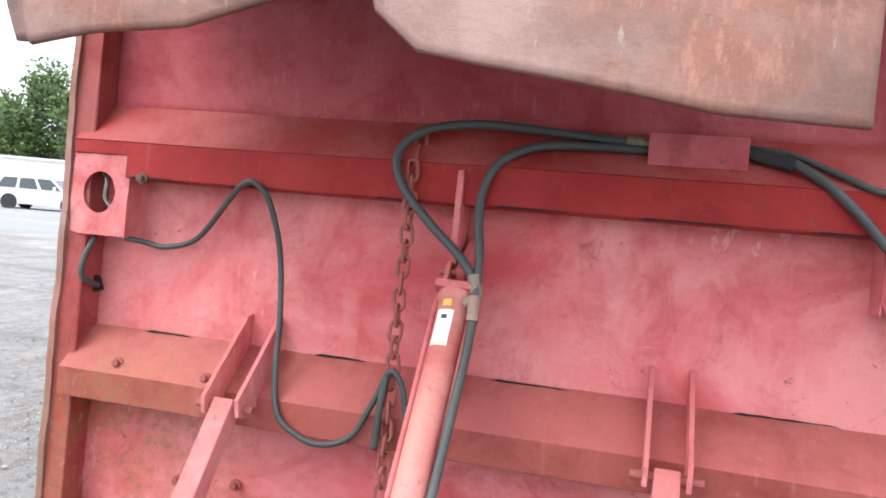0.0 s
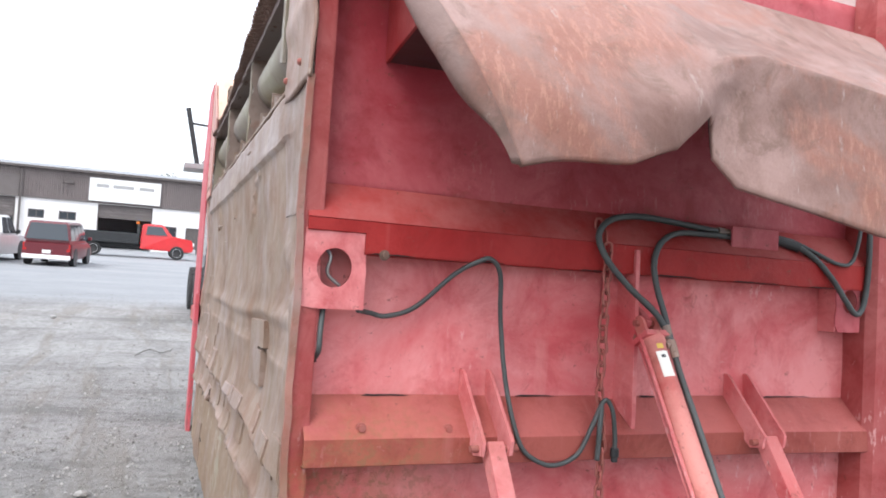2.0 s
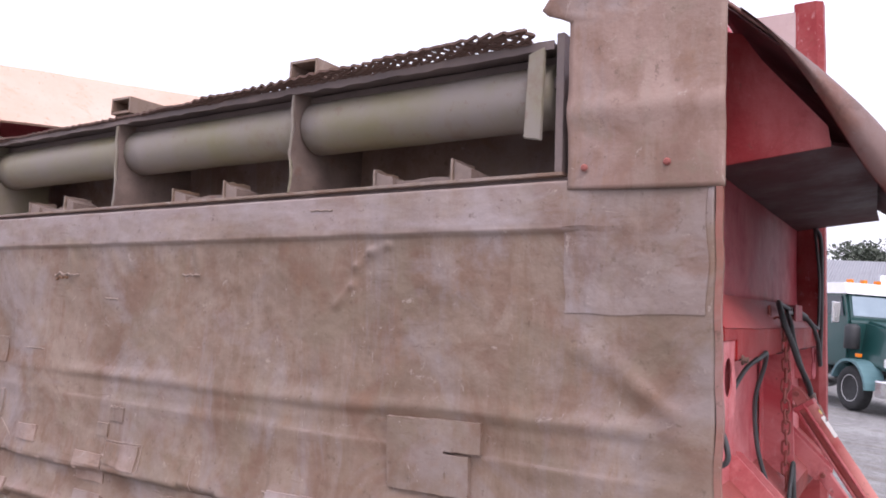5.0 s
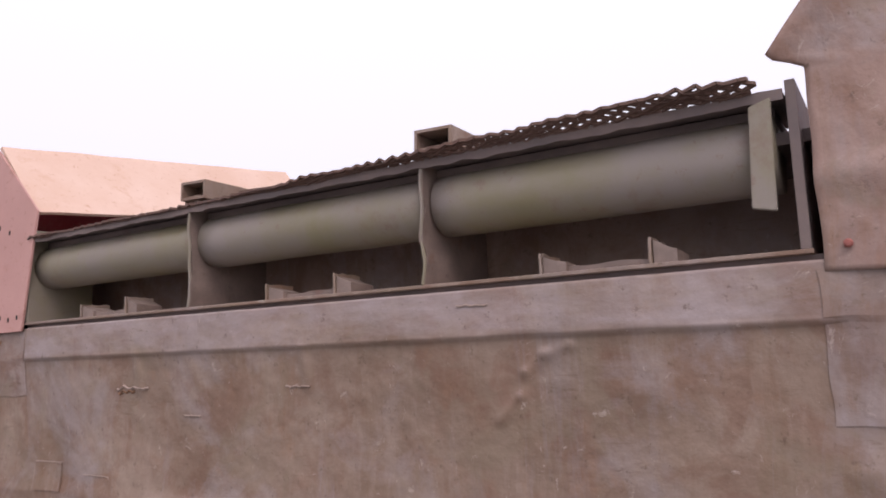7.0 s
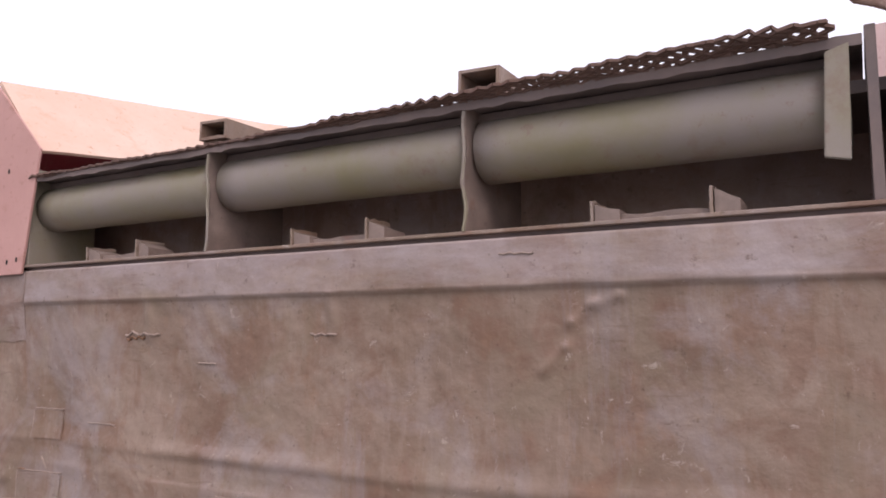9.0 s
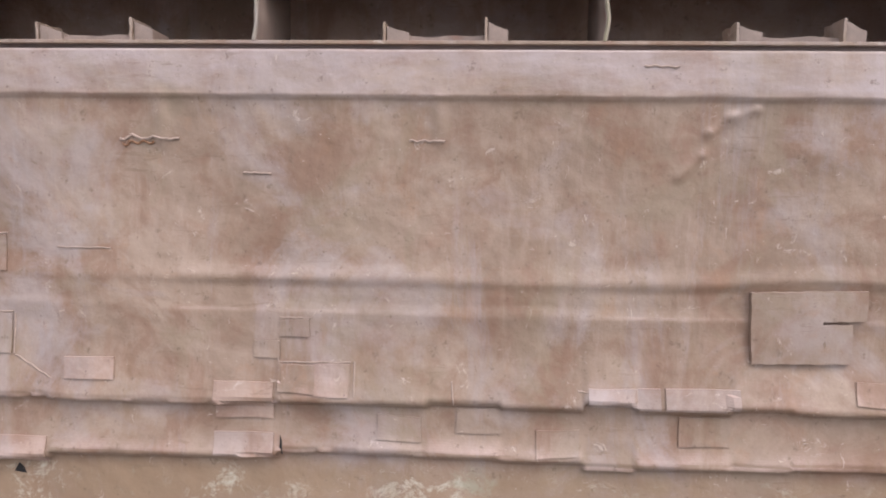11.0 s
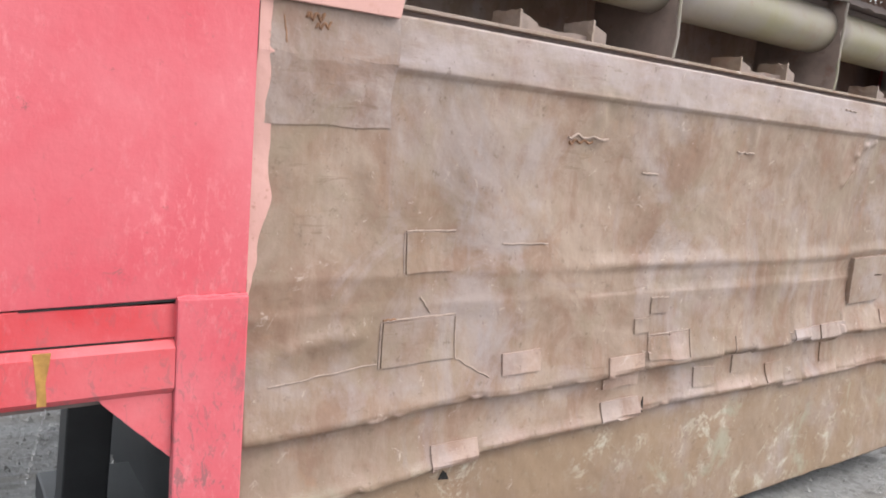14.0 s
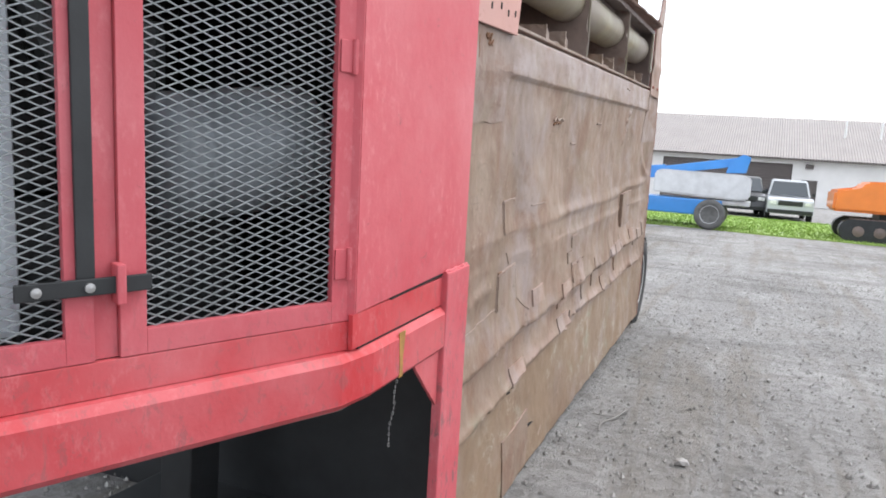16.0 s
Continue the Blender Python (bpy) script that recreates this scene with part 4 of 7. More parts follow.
grid_sheet(bm, 60, 70, end_pt, (0, 0.015, 0))
end = part("end_sheet", bm, M_RED, crusher, "dusty red recessed end sheet", True)
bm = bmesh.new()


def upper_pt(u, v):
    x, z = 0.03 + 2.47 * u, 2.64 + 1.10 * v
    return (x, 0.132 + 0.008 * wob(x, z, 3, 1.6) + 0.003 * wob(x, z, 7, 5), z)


# the apron's shade is in this panel's colour
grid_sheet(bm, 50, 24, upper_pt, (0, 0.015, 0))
part("upper_sheet", bm, M_SHADE_RED, crusher, "maroon-red upper sheet darkened for the shade under the apron", True)
for zt, zb in ((2.538, 2.432), (1.828, 1.742), (1.24, 1.15)):
    bm = bmesh.new()

    def beam_pt(u, v, zt=zt, zb=zb):
        x = 0.042 + 2.443 * u
        d = 0.004 * wob(x, zt, 1, 2.5)
        yf = 0.020 if zt > 2 else 0.002
        if v < 0.34:
            return (x, 0.13 + (yf - 0.13) * v / 0.333, zt + 0.125 * (1 - v / 0.333) + d)
        if v < 0.67:
            return (x, yf + d, zt - (zt - zb) * (v - 0.333) / 0.333 + d)
        return (x, yf + (0.13 - yf) * (v - 0.667) / 0.333, zb)
    if zt > 2:
        grid_sheet(bm, 60, 1, lambda u, v: beam_pt(-0.012 + 1.012 * u, v * 0.333), (0, 0.008, -0.004))
        grid_sheet(bm, 60, 2, lambda u, v: beam_pt(0.0665 + 0.9335 * u, 0.34 + v * 0.66), (0, 0.008, -0.004))
        grid_sheet(bm, 6, 1, lambda u, v: beam_pt(-0.012 + 0.0785 * u, 0.34 + v * 0.12), (0, 0.008, -0.004))
    else:
        grid_sheet(bm, 60, 3, beam_pt, (0, 0.008, -0.004))
    part("beam", bm, M_BEAM if zt > 2 else M_BEAMLOW, crusher, "folded red channel beam")
# weld gaps under and over the beams
for x0, x1, z, y in ((0.22, 0.38, 2.432, 0.0), (0.62, 0.72, 2.432, 0), (1.02, 1.16, 2.430, 0), (1.36, 1.56, 2.431, 0), (1.74, 1.98, 2.430, 0), (2.15, 2.34, 2.430, 0), (0.25, 0.42, 1.952, 0.12), (0.84, 1.0, 1.952, 0.12), (1.38, 1.60, 1.950, 0.12), (2.02, 2.28, 1.952, 0.12)):
    bm = bmesh.new()
    prism(bm, ragged([(x0, z - 0.002), (x1, z - 0.001), (x1 - 0.03, z + 0.002), (x0 + 0.02, z + 0.003)], 0.03, 0.001, int(x0 * 100)), "y", y + 0.002 if y else 0.0185, y + 0.014 if y else 0.030)
    part("weld_gap", bm, M_DARK, end)
bm = bmesh.new()


def lflange(u, v):
    z = 0.80 + 2.94 * u
    return (0.060 + 0.006 * wob(0, z, 4, 3) * (1 - v), 0.040 + 0.094 * v, z)


grid_sheet(bm, 60, 3, lflange, (-0.01, 0, 0))
part("side_flange", bm, M_SHADE_MAROON, crusher)
bm = bmesh.new()


def rpost(u, v):
    z = 0.80 + 3.75 * u
    lean = 0.03 * smst(3.0, 4.3, z)
    w = 0.012 * wob(3, z, 1, 3)
    pts = [(2.47, 0.135), (2.47, 0.02), (2.50, -0.015), (2.60, -0.015), (2.63, 0.02), (2.63, 0.45)]
    k = v * 5
    i = min(4, int(k))
    f = k - i
    x = pts[i][0] * (1 - f) + pts[i + 1][0] * f
    y = pts[i][1] * (1 - f) + pts[i + 1][1] * f
    return (x + w + lean, y + w * 0.6, z)


grid_sheet(bm, 60, 5, rpost, (0.012, 0.012, 0))
part("end_post", bm, M_SHADE_MAROON, crusher, "dented red corner post")
# tall bleached corner plate on the other wall, and that wall's skin
bm = bmesh.new()


def rplate(u, v):
    y, z = 0.14 + 0.40 * u, 3.0 + 1.5 * v
    return (2.50 + 0.01 * wob(y, z, 2, 4), y, z)


grid_sheet(bm, 12, 20, rplate, (0.012, 0, 0))
part("corner_plate", bm, M_PINKW, crusher, "bleached pink-white corner plate")
bm = bmesh.new()
box(bm, 2.60, 0.4, 0.80, 2.64, 5.15, 3.05)
part("side_wall", bm, M_SIDE, crusher, "brown steel side")
bm = bmesh.new()
box(bm, 0.05, 0.15, 0.80, 2.6, 5.1, 0.86)
part("bed_floor", bm, M_DKSTEEL, crusher)
bm = bmesh.new()
box(bm, 0.08, 0.15, 3.42, 2.5, 5.0, 3.46)
part("press_plate", bm, M_DKSTEEL, crusher)

# lamp plates with round holes
for x0, x1, hx, hr, LY in ((0.006, 0.213, 0.108, 0.058, 0.030), (2.315, 2.455, 2.395, 0.045, 0.034)):
    bm = bmesh.new()
    seg = 28
    ring = [bm.verts.new((hx + hr * math.cos(2 * math.pi * k / seg), LY, 2.378 + hr * 1.12 * math.sin(2 * math.pi * k / seg))) for k in range(seg)]
    outer = []
    for k in range(seg):
        c, s = math.cos(2 * math.pi * k / seg), math.sin(2 * math.pi * k / seg)
        t = min((x1 - hx) / c if c > 0.001 else 9, (x0 - hx) / c if c < -0.001 else 9, (2.504 - 2.378) / s if s > 0.001 else 9, (2.244 - 2.378) / s if s < -0.001 else 9)
        outer.append(bm.verts.new((hx + t * c, LY + 0.008 * wob(c, s, 1, 2), 2.378 + t * s)))
    for k in range(seg):
        bm.faces.new((ring[k], ring[(k + 1) % seg], outer[(k + 1) % seg], outer[k]))
    g = bmesh.ops.extrude_face_region(bm, geom=bm.faces[:])
    bmesh.ops.translate(bm, vec=(0, 0.006, 0), verts=[e for e in g["geom"] if isinstance(e, bmesh.types.BMVert)])
    pl = part("lamp_plate", bm, M_RED if x0 < 1 else M_SHADE_RED, crusher, "red lamp plate with an empty round hole")
    bm = bmesh.new()
    box(bm, x1 - 0.006, LY + 0.002, 2.244, x1, 0.13, 2.504, 0.002)
    part("lamp_plate_side", bm, M_RED, pl)
    bm = bmesh.new()
    box(bm, max(x0, 0.040), LY + 0.008, 2.244, max(x0, 0.040) + 0.005, 0.13, 2.504, 0.001)
    part("lamp_plate_side", bm, M_RED, pl)
bm = bmesh.new()
tube(bm, smooth_path([(0.06, 0.09, 2.46), (0.10, 0.07, 2.42), (0.095, 0.075, 2.36), (0.14, 0.08, 2.32)]), 0.006, 8)
part("lamp_wire", bm, M_STEELGREY, crusher)

# dark patch for the shade in the cable's hole
bm = bmesh.new()
prism(bm, [(0.050, 2.055), (0.085, 2.065), (0.072, 2.10), (0.050, 2.12)], "y", 0.1, 0.122)
part("cable_hole", bm, M_DARK, crusher, "dark patch for the hole the cable goes into")

# upright rib, hose tunnel, brackets, studs
bm = bmesh.new()
prism(bm, [(0.006, 2.520), (0.12, 2.535), (0.13, 1.93), (-0.01, 1.85), (-0.01, 1.9)], "x", 1.258, 1.276, 0.002)
part("rib", bm, M_RED, crusher)
bm = bmesh.new()
box(bm, 1.19, 0.118, 1.86, 1.262, 0.126, 2.40, 0.002)
part("rib_flange", bm, M_RED, crusher)
bm = bmesh.new()
box(bm, 1.748, 0.046, 2.571, 1.992, 0.056, 2.655, 0.002)
box(bm, 1.748, 0.056, 2.645, 1.992, 0.13, 2.655, 0.002)
box(bm, 1.748, 0.075, 2.600, 1.992, 0.13, 2.606, 0.001)
part("hose_tunnel", bm, M_SHADE_RED, crusher, "short red box the hoses pass through")
for xs in ((0.618, 0.722), (1.812, 1.914)):
    for x in xs:
        bm = bmesh.new()
        prism(bm, ragged([(0.13, 2.048), (0.105, 2.045), (-0.105, 1.835), (-0.095, 1.785), (-0.03, 1.775), (0.0, 1.80), (0.13, 1.93)], 0.02, 0.002, int(x * 100)), "x", x - 0.006, x + 0.006, 0.001)
        part("bracket", bm, M_RED, crusher)
    bm = bmesh.new()
    tube(bm, [(xs[0] - 0.035, -0.068, 1.805), (xs[1] + 0.035, -0.068, 1.805)], 0.012, 10)
    part("pin", bm, M_CHAIN, crusher)
    xm = (xs[0] + xs[1]) / 2
    bm = bmesh.new()
    bar(bm, (xm, -0.055, 1.815), (xm, -0.56, 1.10), 0.062, 0.062, 0.005)
    part("brace_tube", bm, M_RED, crusher, "square red brace tube")
for x, z in ((0.232, 1.859), (0.540, 1.852), (0.27, 2.43), (0.62, 1.52), (0.42, 1.50)):
    bm = bmesh.new()
    y = 0.035 if z < 1.9 and z > 1.8 else (0.020 if z > 2 else 0.125)
    lathe(bm, [(0.018, 0), (0.018, 0.006), (0.011, 0.007), (0.011, 0.022), (0.001, 0.023)], Matrix.Translation((x, y, z)) @ pose(0, 0, 0, 90, 0, 0), 10)
    part("stud", bm, M_RUSTY if z > 2 else M_CHAIN, end)

# hydraulic cylinder on its clevis
cyl = Vector((1.300, -0.045, 2.205))
cdir = Vector((0.004, -0.54, -0.84)).normalized()
bm = bmesh.new()
cm, _ = along(cyl, cyl + cdir)
lathe(bm, [(0.030, 0.0), (0.046, 0.004), (0.046, 0.05), (0.040, 0.052), (0.040, 0.80), (0.047, 0.802), (0.047, 0.86), (0.030, 0.864)], cm, 24)
barrel = part("cylinder_barrel", bm, M_CYL, crusher, "red hydraulic cylinder with white labels", True)
bm = bmesh.new()
lathe(bm, [(0.020, 0.86), (0.020, 1.35)], cm, 20)
part("cylinder_rod", bm, M_CHROME, crusher, "chrome rod", True)
for dx, dy in ((-0.048, 0.0), (0.048, 0.0), (-0.03, -0.04), (0.03, -0.04)):
    bm = bmesh.new()
    tube(bm, [cm @ Vector((dx, dy, 0.0)), cm @ Vector((dx, dy, 0.86))], 0.007, 8)
    part("tie_rod", bm, M_RED, barrel)
bm = bmesh.new()
box(bm, -0.052, -0.050, 0.0, 0.052, 0.045, 0.022, 0.004, cm)
part("cylinder_head", bm, M_RED, barrel)
for dx in (-0.032, 0.032):
    bm = bmesh.new()
    ear = [(0.028, 0.0), (-0.028, 0.0)] + [(-0.028 * math.cos(math.pi * k / 8), -0.048 - 0.028 * math.sin(math.pi * k / 8)) for k in range(9)]
    prism(bm, ear, "x", dx - 0.006, dx + 0.006, 0.001)
    bmesh.ops.transform(bm, matrix=cm, verts=bm.verts)
    part("clevis", bm, M_CYL, barrel)
bm = bmesh.new()
tube(bm, [cm @ Vector((-0.056, 0, -0.048)), cm @ Vector((0.056, 0, -0.048))], 0.012, 10)
part("clevis_pin", bm, M_CHAIN, barrel)
bm = bmesh.new()
bar(bm, cm @ Vector((0, 0, -0.035)), (1.300, 0.125, 2.330), 0.024, 0.052, 0.004)
part("pivot_lug", bm, M_RED, crusher)
for dx in (-0.042, 0.042):
    bm = bmesh.new()
    lathe(bm, [(0.010, 0.0), (0.010, -0.010), (0.004, -0.011), (0.004, -0.02)], cm @ Matrix.Translation((dx, -0.038, 0.0)), 6)
    part("tie_nut", bm, M_CHAIN, barrel)


def on_barrel(a, h0, h1, mat, name, w=0.55):
    """A label wrapped on the front of the barrel between two heights."""
    b = bmesh.new()

    def at(u, v):
        t = a + (u - 0.5) * w * 2
        return cm @ Vector((0.0412 * math.cos(t), 0.0412 * math.sin(t), h0 + (h1 - h0) * v))
    grid_sheet(b, 8, 1, at, tuple(cm.to_3x3() @ Vector((0, 0.0004, 0))))
    part(name, b, mat, barrel)


FRONT_A = math.atan2((cm.inverted().to_3x3() @ Vector((-0.2, -1, 0.3)))[1], (cm.inverted().to_3x3() @ Vector((-0.2, -1, 0.3)))[0])
on_barrel(FRONT_A, 0.085, 0.185, M_STICKER, "white_label")
on_barrel(FRONT_A, 0.055, 0.075, M_YELLOWISH, "yellow_label", 0.3)
on_barrel(FRONT_A, 0.735, 0.79, M_STICKER, "white_label", 0.4)
on_barrel(FRONT_A, 0.10, 0.112, M_BLACK, "label_mark", 0.2)

# ---- torn and folded apron sheet hanging from the top of the end ----
HINGE = [(0.05, 0.06, 3.66), (2.52, 0.03, 3.56)]
RIDGE = [Vector(p) for p in ((0.24, -0.45, 3.13), (0.55, -0.49, 3.07), (1.00, -0.50, 3.10), (1.34, -0.50, 3.15), (1.72, -0.50, 3.12), (2.14, -0.50, 3.08))]
LIP = [Vector(p) for p in ((0.436, -0.62, 2.672), (0.62, -0.62, 2.700), (0.80, -0.60, 2.722), (0.98, -0.585, 2.780), (1.09, -0.575, 2.905), (1.15, -0.500, 2.895), (1.17, -0.500, 2.790), (1.27, -0.500, 2.708), (1.55, -0.515, 2.660), (1.86, -0.520, 2.610), (2.13, -0.470, 2.600))]


def poly_at(pts, u):
    k = u * (len(pts) - 1)
    i = min(len(pts) - 2, int(k))
    return pts[i].lerp(pts[i + 1], k - i)


def apron_pt(u, v):
    """Hinge, ridge and lip: rounded over at one side, sharply folded at the other."""
    h = Vector(HINGE[0]).lerp(Vector(HINGE[1]), u ** 0.9)
    r = poly_at(RIDGE, u)
    q = poly_at(LIP, u)
    flat = Vector((0.436 + 1.69 * u, -0.62 + 0.12 * u, 2.69))
    q = flat.lerp(q, smst(0.40, 0.80, v))
    ctl = r * 2 - (h + q) * 0.5
    soft = h * (1 - v) ** 2 + ctl * 2 * v * (1 - v) + q * v * v
    k = 0.55
    sharp = h.lerp(r, v / k) if v < k else r.lerp(q, (v - k) / (1 - k))
    sag = Vector((0, 0, -0.05 * math.sin(math.pi * v / k))) if v < k else Vector((0, 0.02 * math.sin(math.pi * (v - k) / (1 - k)), 0))
    p = soft.lerp(sharp + sag, smst(0.42, 0.58, u) * 0.85)
    # the fold beside the bulge
    n = 0.020 * wob(p.x, p.z, 3, 2.2) * min(1, 4 * v) + 0.007 * wob(p.x, p.z, 8, 6)
    n += 0.012 * math.sin(u * 26) * smst(0.25, 0.6, v) * smst(0.45, 0.2, u)
    return p + Vector((0, n, n * 0.6))


bm = bmesh.new()
grid_sheet(bm, 150, 60, apron_pt, (0, 0.011, -0.006))
apron = part("apron_sheet", bm, M_FLAP, crusher, "torn, folded rust-worn apron sheet", True)
bm = bmesh.new()


def apron_under(u, v):
    return apron_pt(u, v * 0.985) + Vector((0, 0.016, -0.010))


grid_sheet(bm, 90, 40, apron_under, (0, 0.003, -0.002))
part("apron_underside", bm, M_MAROON, apron, "maroon underside darkened for its shade", True)
bm = bmesh.new()


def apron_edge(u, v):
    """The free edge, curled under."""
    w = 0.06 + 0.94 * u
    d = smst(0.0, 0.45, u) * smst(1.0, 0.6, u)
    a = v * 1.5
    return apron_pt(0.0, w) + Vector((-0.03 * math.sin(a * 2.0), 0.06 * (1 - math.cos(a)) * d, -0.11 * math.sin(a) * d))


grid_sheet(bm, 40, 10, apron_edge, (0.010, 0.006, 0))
part("apron_edge", bm, M_FLAP_SHADE, apron, "curled-under edge of the apron, colour darkened for shade", True)
bm = bmesh.new()
prism(bm, [(0.13, 3.105), (-0.26, 3.150), (-0.25, 3.22), (-0.05, 3.47), (0.02, 3.58), (0.13, 3.62)], "x", 0.262, 0.274, 0.002)
part("apron_gusset", bm, M_SHADE_MAROON, crusher, "red stiffener under the apron")
bm = bmesh.new()


def apron_floor(u, v):
    """The underside of the box that carries the apron."""
    x = 0.268 + 2.18 * u
    far = -0.26 - 0.10 * smst(0.0, 0.10, u) + 0.06 * smst(0.2, 1.0, u)
    y = 0.13 + (far - 0.13) * v
    return (x, y, 3.112 + (0.13 - y) * 0.115 + 0.004 * wob(x, y, 3, 3))


# underside shade comes from the dark maroon colour
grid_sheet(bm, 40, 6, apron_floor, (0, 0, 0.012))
part("apron_floor", bm, M_MAROON, crusher, "maroon underside plate darkened for its shade")

# ---- running gear behind the end ----
def wheel(parent, c, axis, r, w, tyre_mat=M_RUBBER, rim_mat=M_RIMW, lugs=0, seg=40, rim_r=0.62):
    """Tyre and dished rim; axis points outward."""
    m = Matrix.Translation(c) @ Vector(axis).to_track_quat("Z", "Y").to_matrix().to_4x4()
    b = bmesh.new()
    rr = r * rim_r
    lathe(b, [(rr * 0.98, -w * 0.42), (rr * 1.05, -w * 0.5), (r * 0.90, -w * 0.48), (r * 0.975, -w * 0.40), (r, -w * 0.30), (r, w * 0.30), (r * 0.975, w * 0.40), (r * 0.90, w * 0.48), (rr * 1.05, w * 0.5), (rr * 0.98, w * 0.42)], m, seg)
    wh = part("wheel", b, tyre_mat, parent, "", True)
    if lugs:
        b = bmesh.new()
        for k in range(lugs):
            for s in (-1, 1):
                mm = m @ Matrix.Rotation(2 * math.pi * (k + 0.25 * s) / lugs, 4, "Z") @ Matrix.Translation((r, 0, s * w * 0.22)) @ Matrix.Rotation(0.5 * s, 4, "X")
                box(b, -0.012, -r * math.pi / lugs * 0.62, -w * 0.22, 0.014, r * math.pi / lugs * 0.62, w * 0.22, 0, mm)
        part("tread", b, tyre_mat, wh)
    b = bmesh.new()
    lathe(b, [(rr, -w * 0.40), (rr, w * 0.43), (rr * 0.93, w * 0.44), (rr * 0.86, w * 0.25), (rr * 0.55, w * 0.10), (rr * 0.42, w * 0.12), (rr * 0.38, w * 0.30), (rr * 0.1, w * 0.33)], m, 28)
    part("rim", b, rim_mat, wh, "", True)
    return wh


wheel(crusher, (0.20, -0.72, 1.02), (-1, 0, 0), 0.475, 0.27, lugs=36)
wheel(crusher, (2.27, -0.72, 1.02), (1, 0, 0), 0.475, 0.27, lugs=36)
bm = bmesh.new()
tube(bm, [(0.2, -0.72, 1.02), (2.27, -0.72, 1.02)], 0.065, 16)
part("axle", bm, M_BLACK, crusher)
for x in (0.69, 1.865):
    bm = bmesh.new()
    box(bm, x - 0.05, -1.05, 0.86, x + 0.05, 0.14, 0.97, 0.006)
    part("frame_rail", bm, M_BLACK, crusher)

# ---- the red engine house at the nose ----
CX, CY = 0.0, 6.02
DA = Vector((math.sin(radians(25)), math.cos(radians(25)), 0))
NA = Vector((-DA.y, DA.x, 0))


def slant(s, d, z):
    """A place on the slanted door wall: s along it from the corner, d outward."""
    return Vector((CX, CY, 0)) + DA * s + NA * d + Vector((0, 0, z))


def slant_box(bm, s0, s1, d0, d1, z0, z1, bevel=0.003):
    m = Matrix(((DA.x, NA.x, 0, CX), (DA.y, NA.y, 0, CY), (0, 0, 1, 0), (0, 0, 0, 1)))
    return box(bm, s0, d0, z0, s1, d1, z1, bevel, m)


bm = bmesh.new()
prism(bm, [(5.178, 2.122), (6.02, 2.102), (6.02, 3.32), (5.97, 3.55), (5.66, 4.165), (5.178, 4.165)], "x", -0.028, -0.014, 0.003)
house = part("house_side", bm, M_BRIGHT, crusher, "scuffed bright red side panel")
bm = bmesh.new()
box(bm, -0.050, 5.176, 0.80, -0.010, 5.392, 2.120, 0.006)
leg = part("house_leg", bm, M_BRIGHT, crusher, "chipped bright red leg")
bm = bmesh.new()
tube(bm, [(-0.036 + 0.002 * math.sin(k * 2.1), 5.178 + 0.0267 * k, 2.121 + 0.0025 * math.sin(k * 3.7)) for k in range(9)], 0.007, 8)
part("weld_bead", bm, M_BRIGHT, leg)
bm = bmesh.new()
box(bm, -0.0272, 5.390, 2.0, -0.012, 6.030, 2.102, 0.002)
part("house_strip", bm, M_BRIGHT2, crusher)
bm = bmesh.new()
slant_box(bm, 0.000, 1.7, -0.006, 0.012, 1.998, 2.082, 0.002)
part("house_strip", bm, M_BRIGHT2, crusher)
# dark strip for the shade in the gap below the panel
bm = bmesh.new()
prism(bm, [(5.393, 2.1165), (5.393, 2.111), (5.80, 2.101), (5.80, 2.1045)], "x", -0.0292, -0.012)
part("slot", bm, M_DARK, crusher)
# lower channel that bends round the corner
bm = bmesh.new()
ring = []
prof = [(0.0, 1.828), (0.030, 1.830), (0.048, 1.850), (0.048, 1.972), (0.030, 1.994), (-0.004, 1.998)]
stations = [(Vector((-0.0, 5.394, 0)), Vector((-1, 0, 0))), (Vector((0, 5.80, 0)), Vector((-1, 0, 0))), (Vector((0, 5.93, 0)), Vector((-0.99, 0.1, 0)).normalized()), (slant(0.05, 0, 0), (Vector((-1, 0, 0)) + NA).normalized()), (slant(0.18, 0, 0), NA), (slant(1.7, 0, 0), NA)]
for p, nrm in stations:
    lift = 0.0
    ring.append([bm.verts.new(p + nrm * d + Vector((0, 0, z + lift))) for d, z in prof])
for a, b2 in zip(ring, ring[1:]):
    for k in range(len(prof) - 1):
        bm.faces.new((a[k], a[k + 1], b2[k + 1], b2[k]))
bm.faces.new(ring[0])
bm.faces.new(ring[-1])
chan = part("house_channel", bm, M_BRIGHT2, crusher, "bright red rounded lower channel")
bm = bmesh.new()
prism(bm, ragged([(5.394, 1.828), (5.60, 1.832), (5.59, 1.815), (5.394, 1.62)]), "x", -0.03, -0.018, 0.001)
part("leg_gusset", bm, M_BRIGHT2, crusher)
bm = bmesh.new()


def run_pt(u, v):
    z = 1.840 + 0.15 * u
    w = 0.018 + 0.020 * u * u + 0.004 * wob(0, z, 3, 16)
    return (-0.0492, 5.748 + 0.010 * wob(0, z, 7, 9) + w * (v - 0.5) * 2 * 0.6, z)


grid_sheet(bm, 24, 3, run_pt, (0.003, 0, 0))
part("rust_run", bm, M_STAIN, chan, "yellow-brown rust run")
bm = bmesh.new()
box(bm, -0.0292, 5.455, 1.9965, -0.012, 6.0, 2.001)
part("seam", bm, M_DARK, chan)
# bulkhead coloured black for the shade under the nose
bm = bmesh.new()
box(bm, 0.03, 5.162, 0.80, 2.6, 5.20, 3.70)
part("bulkhead", bm, M_BLACK, crusher, "bulkhead at the nose, black for the shade there")
bm = bmesh.new()
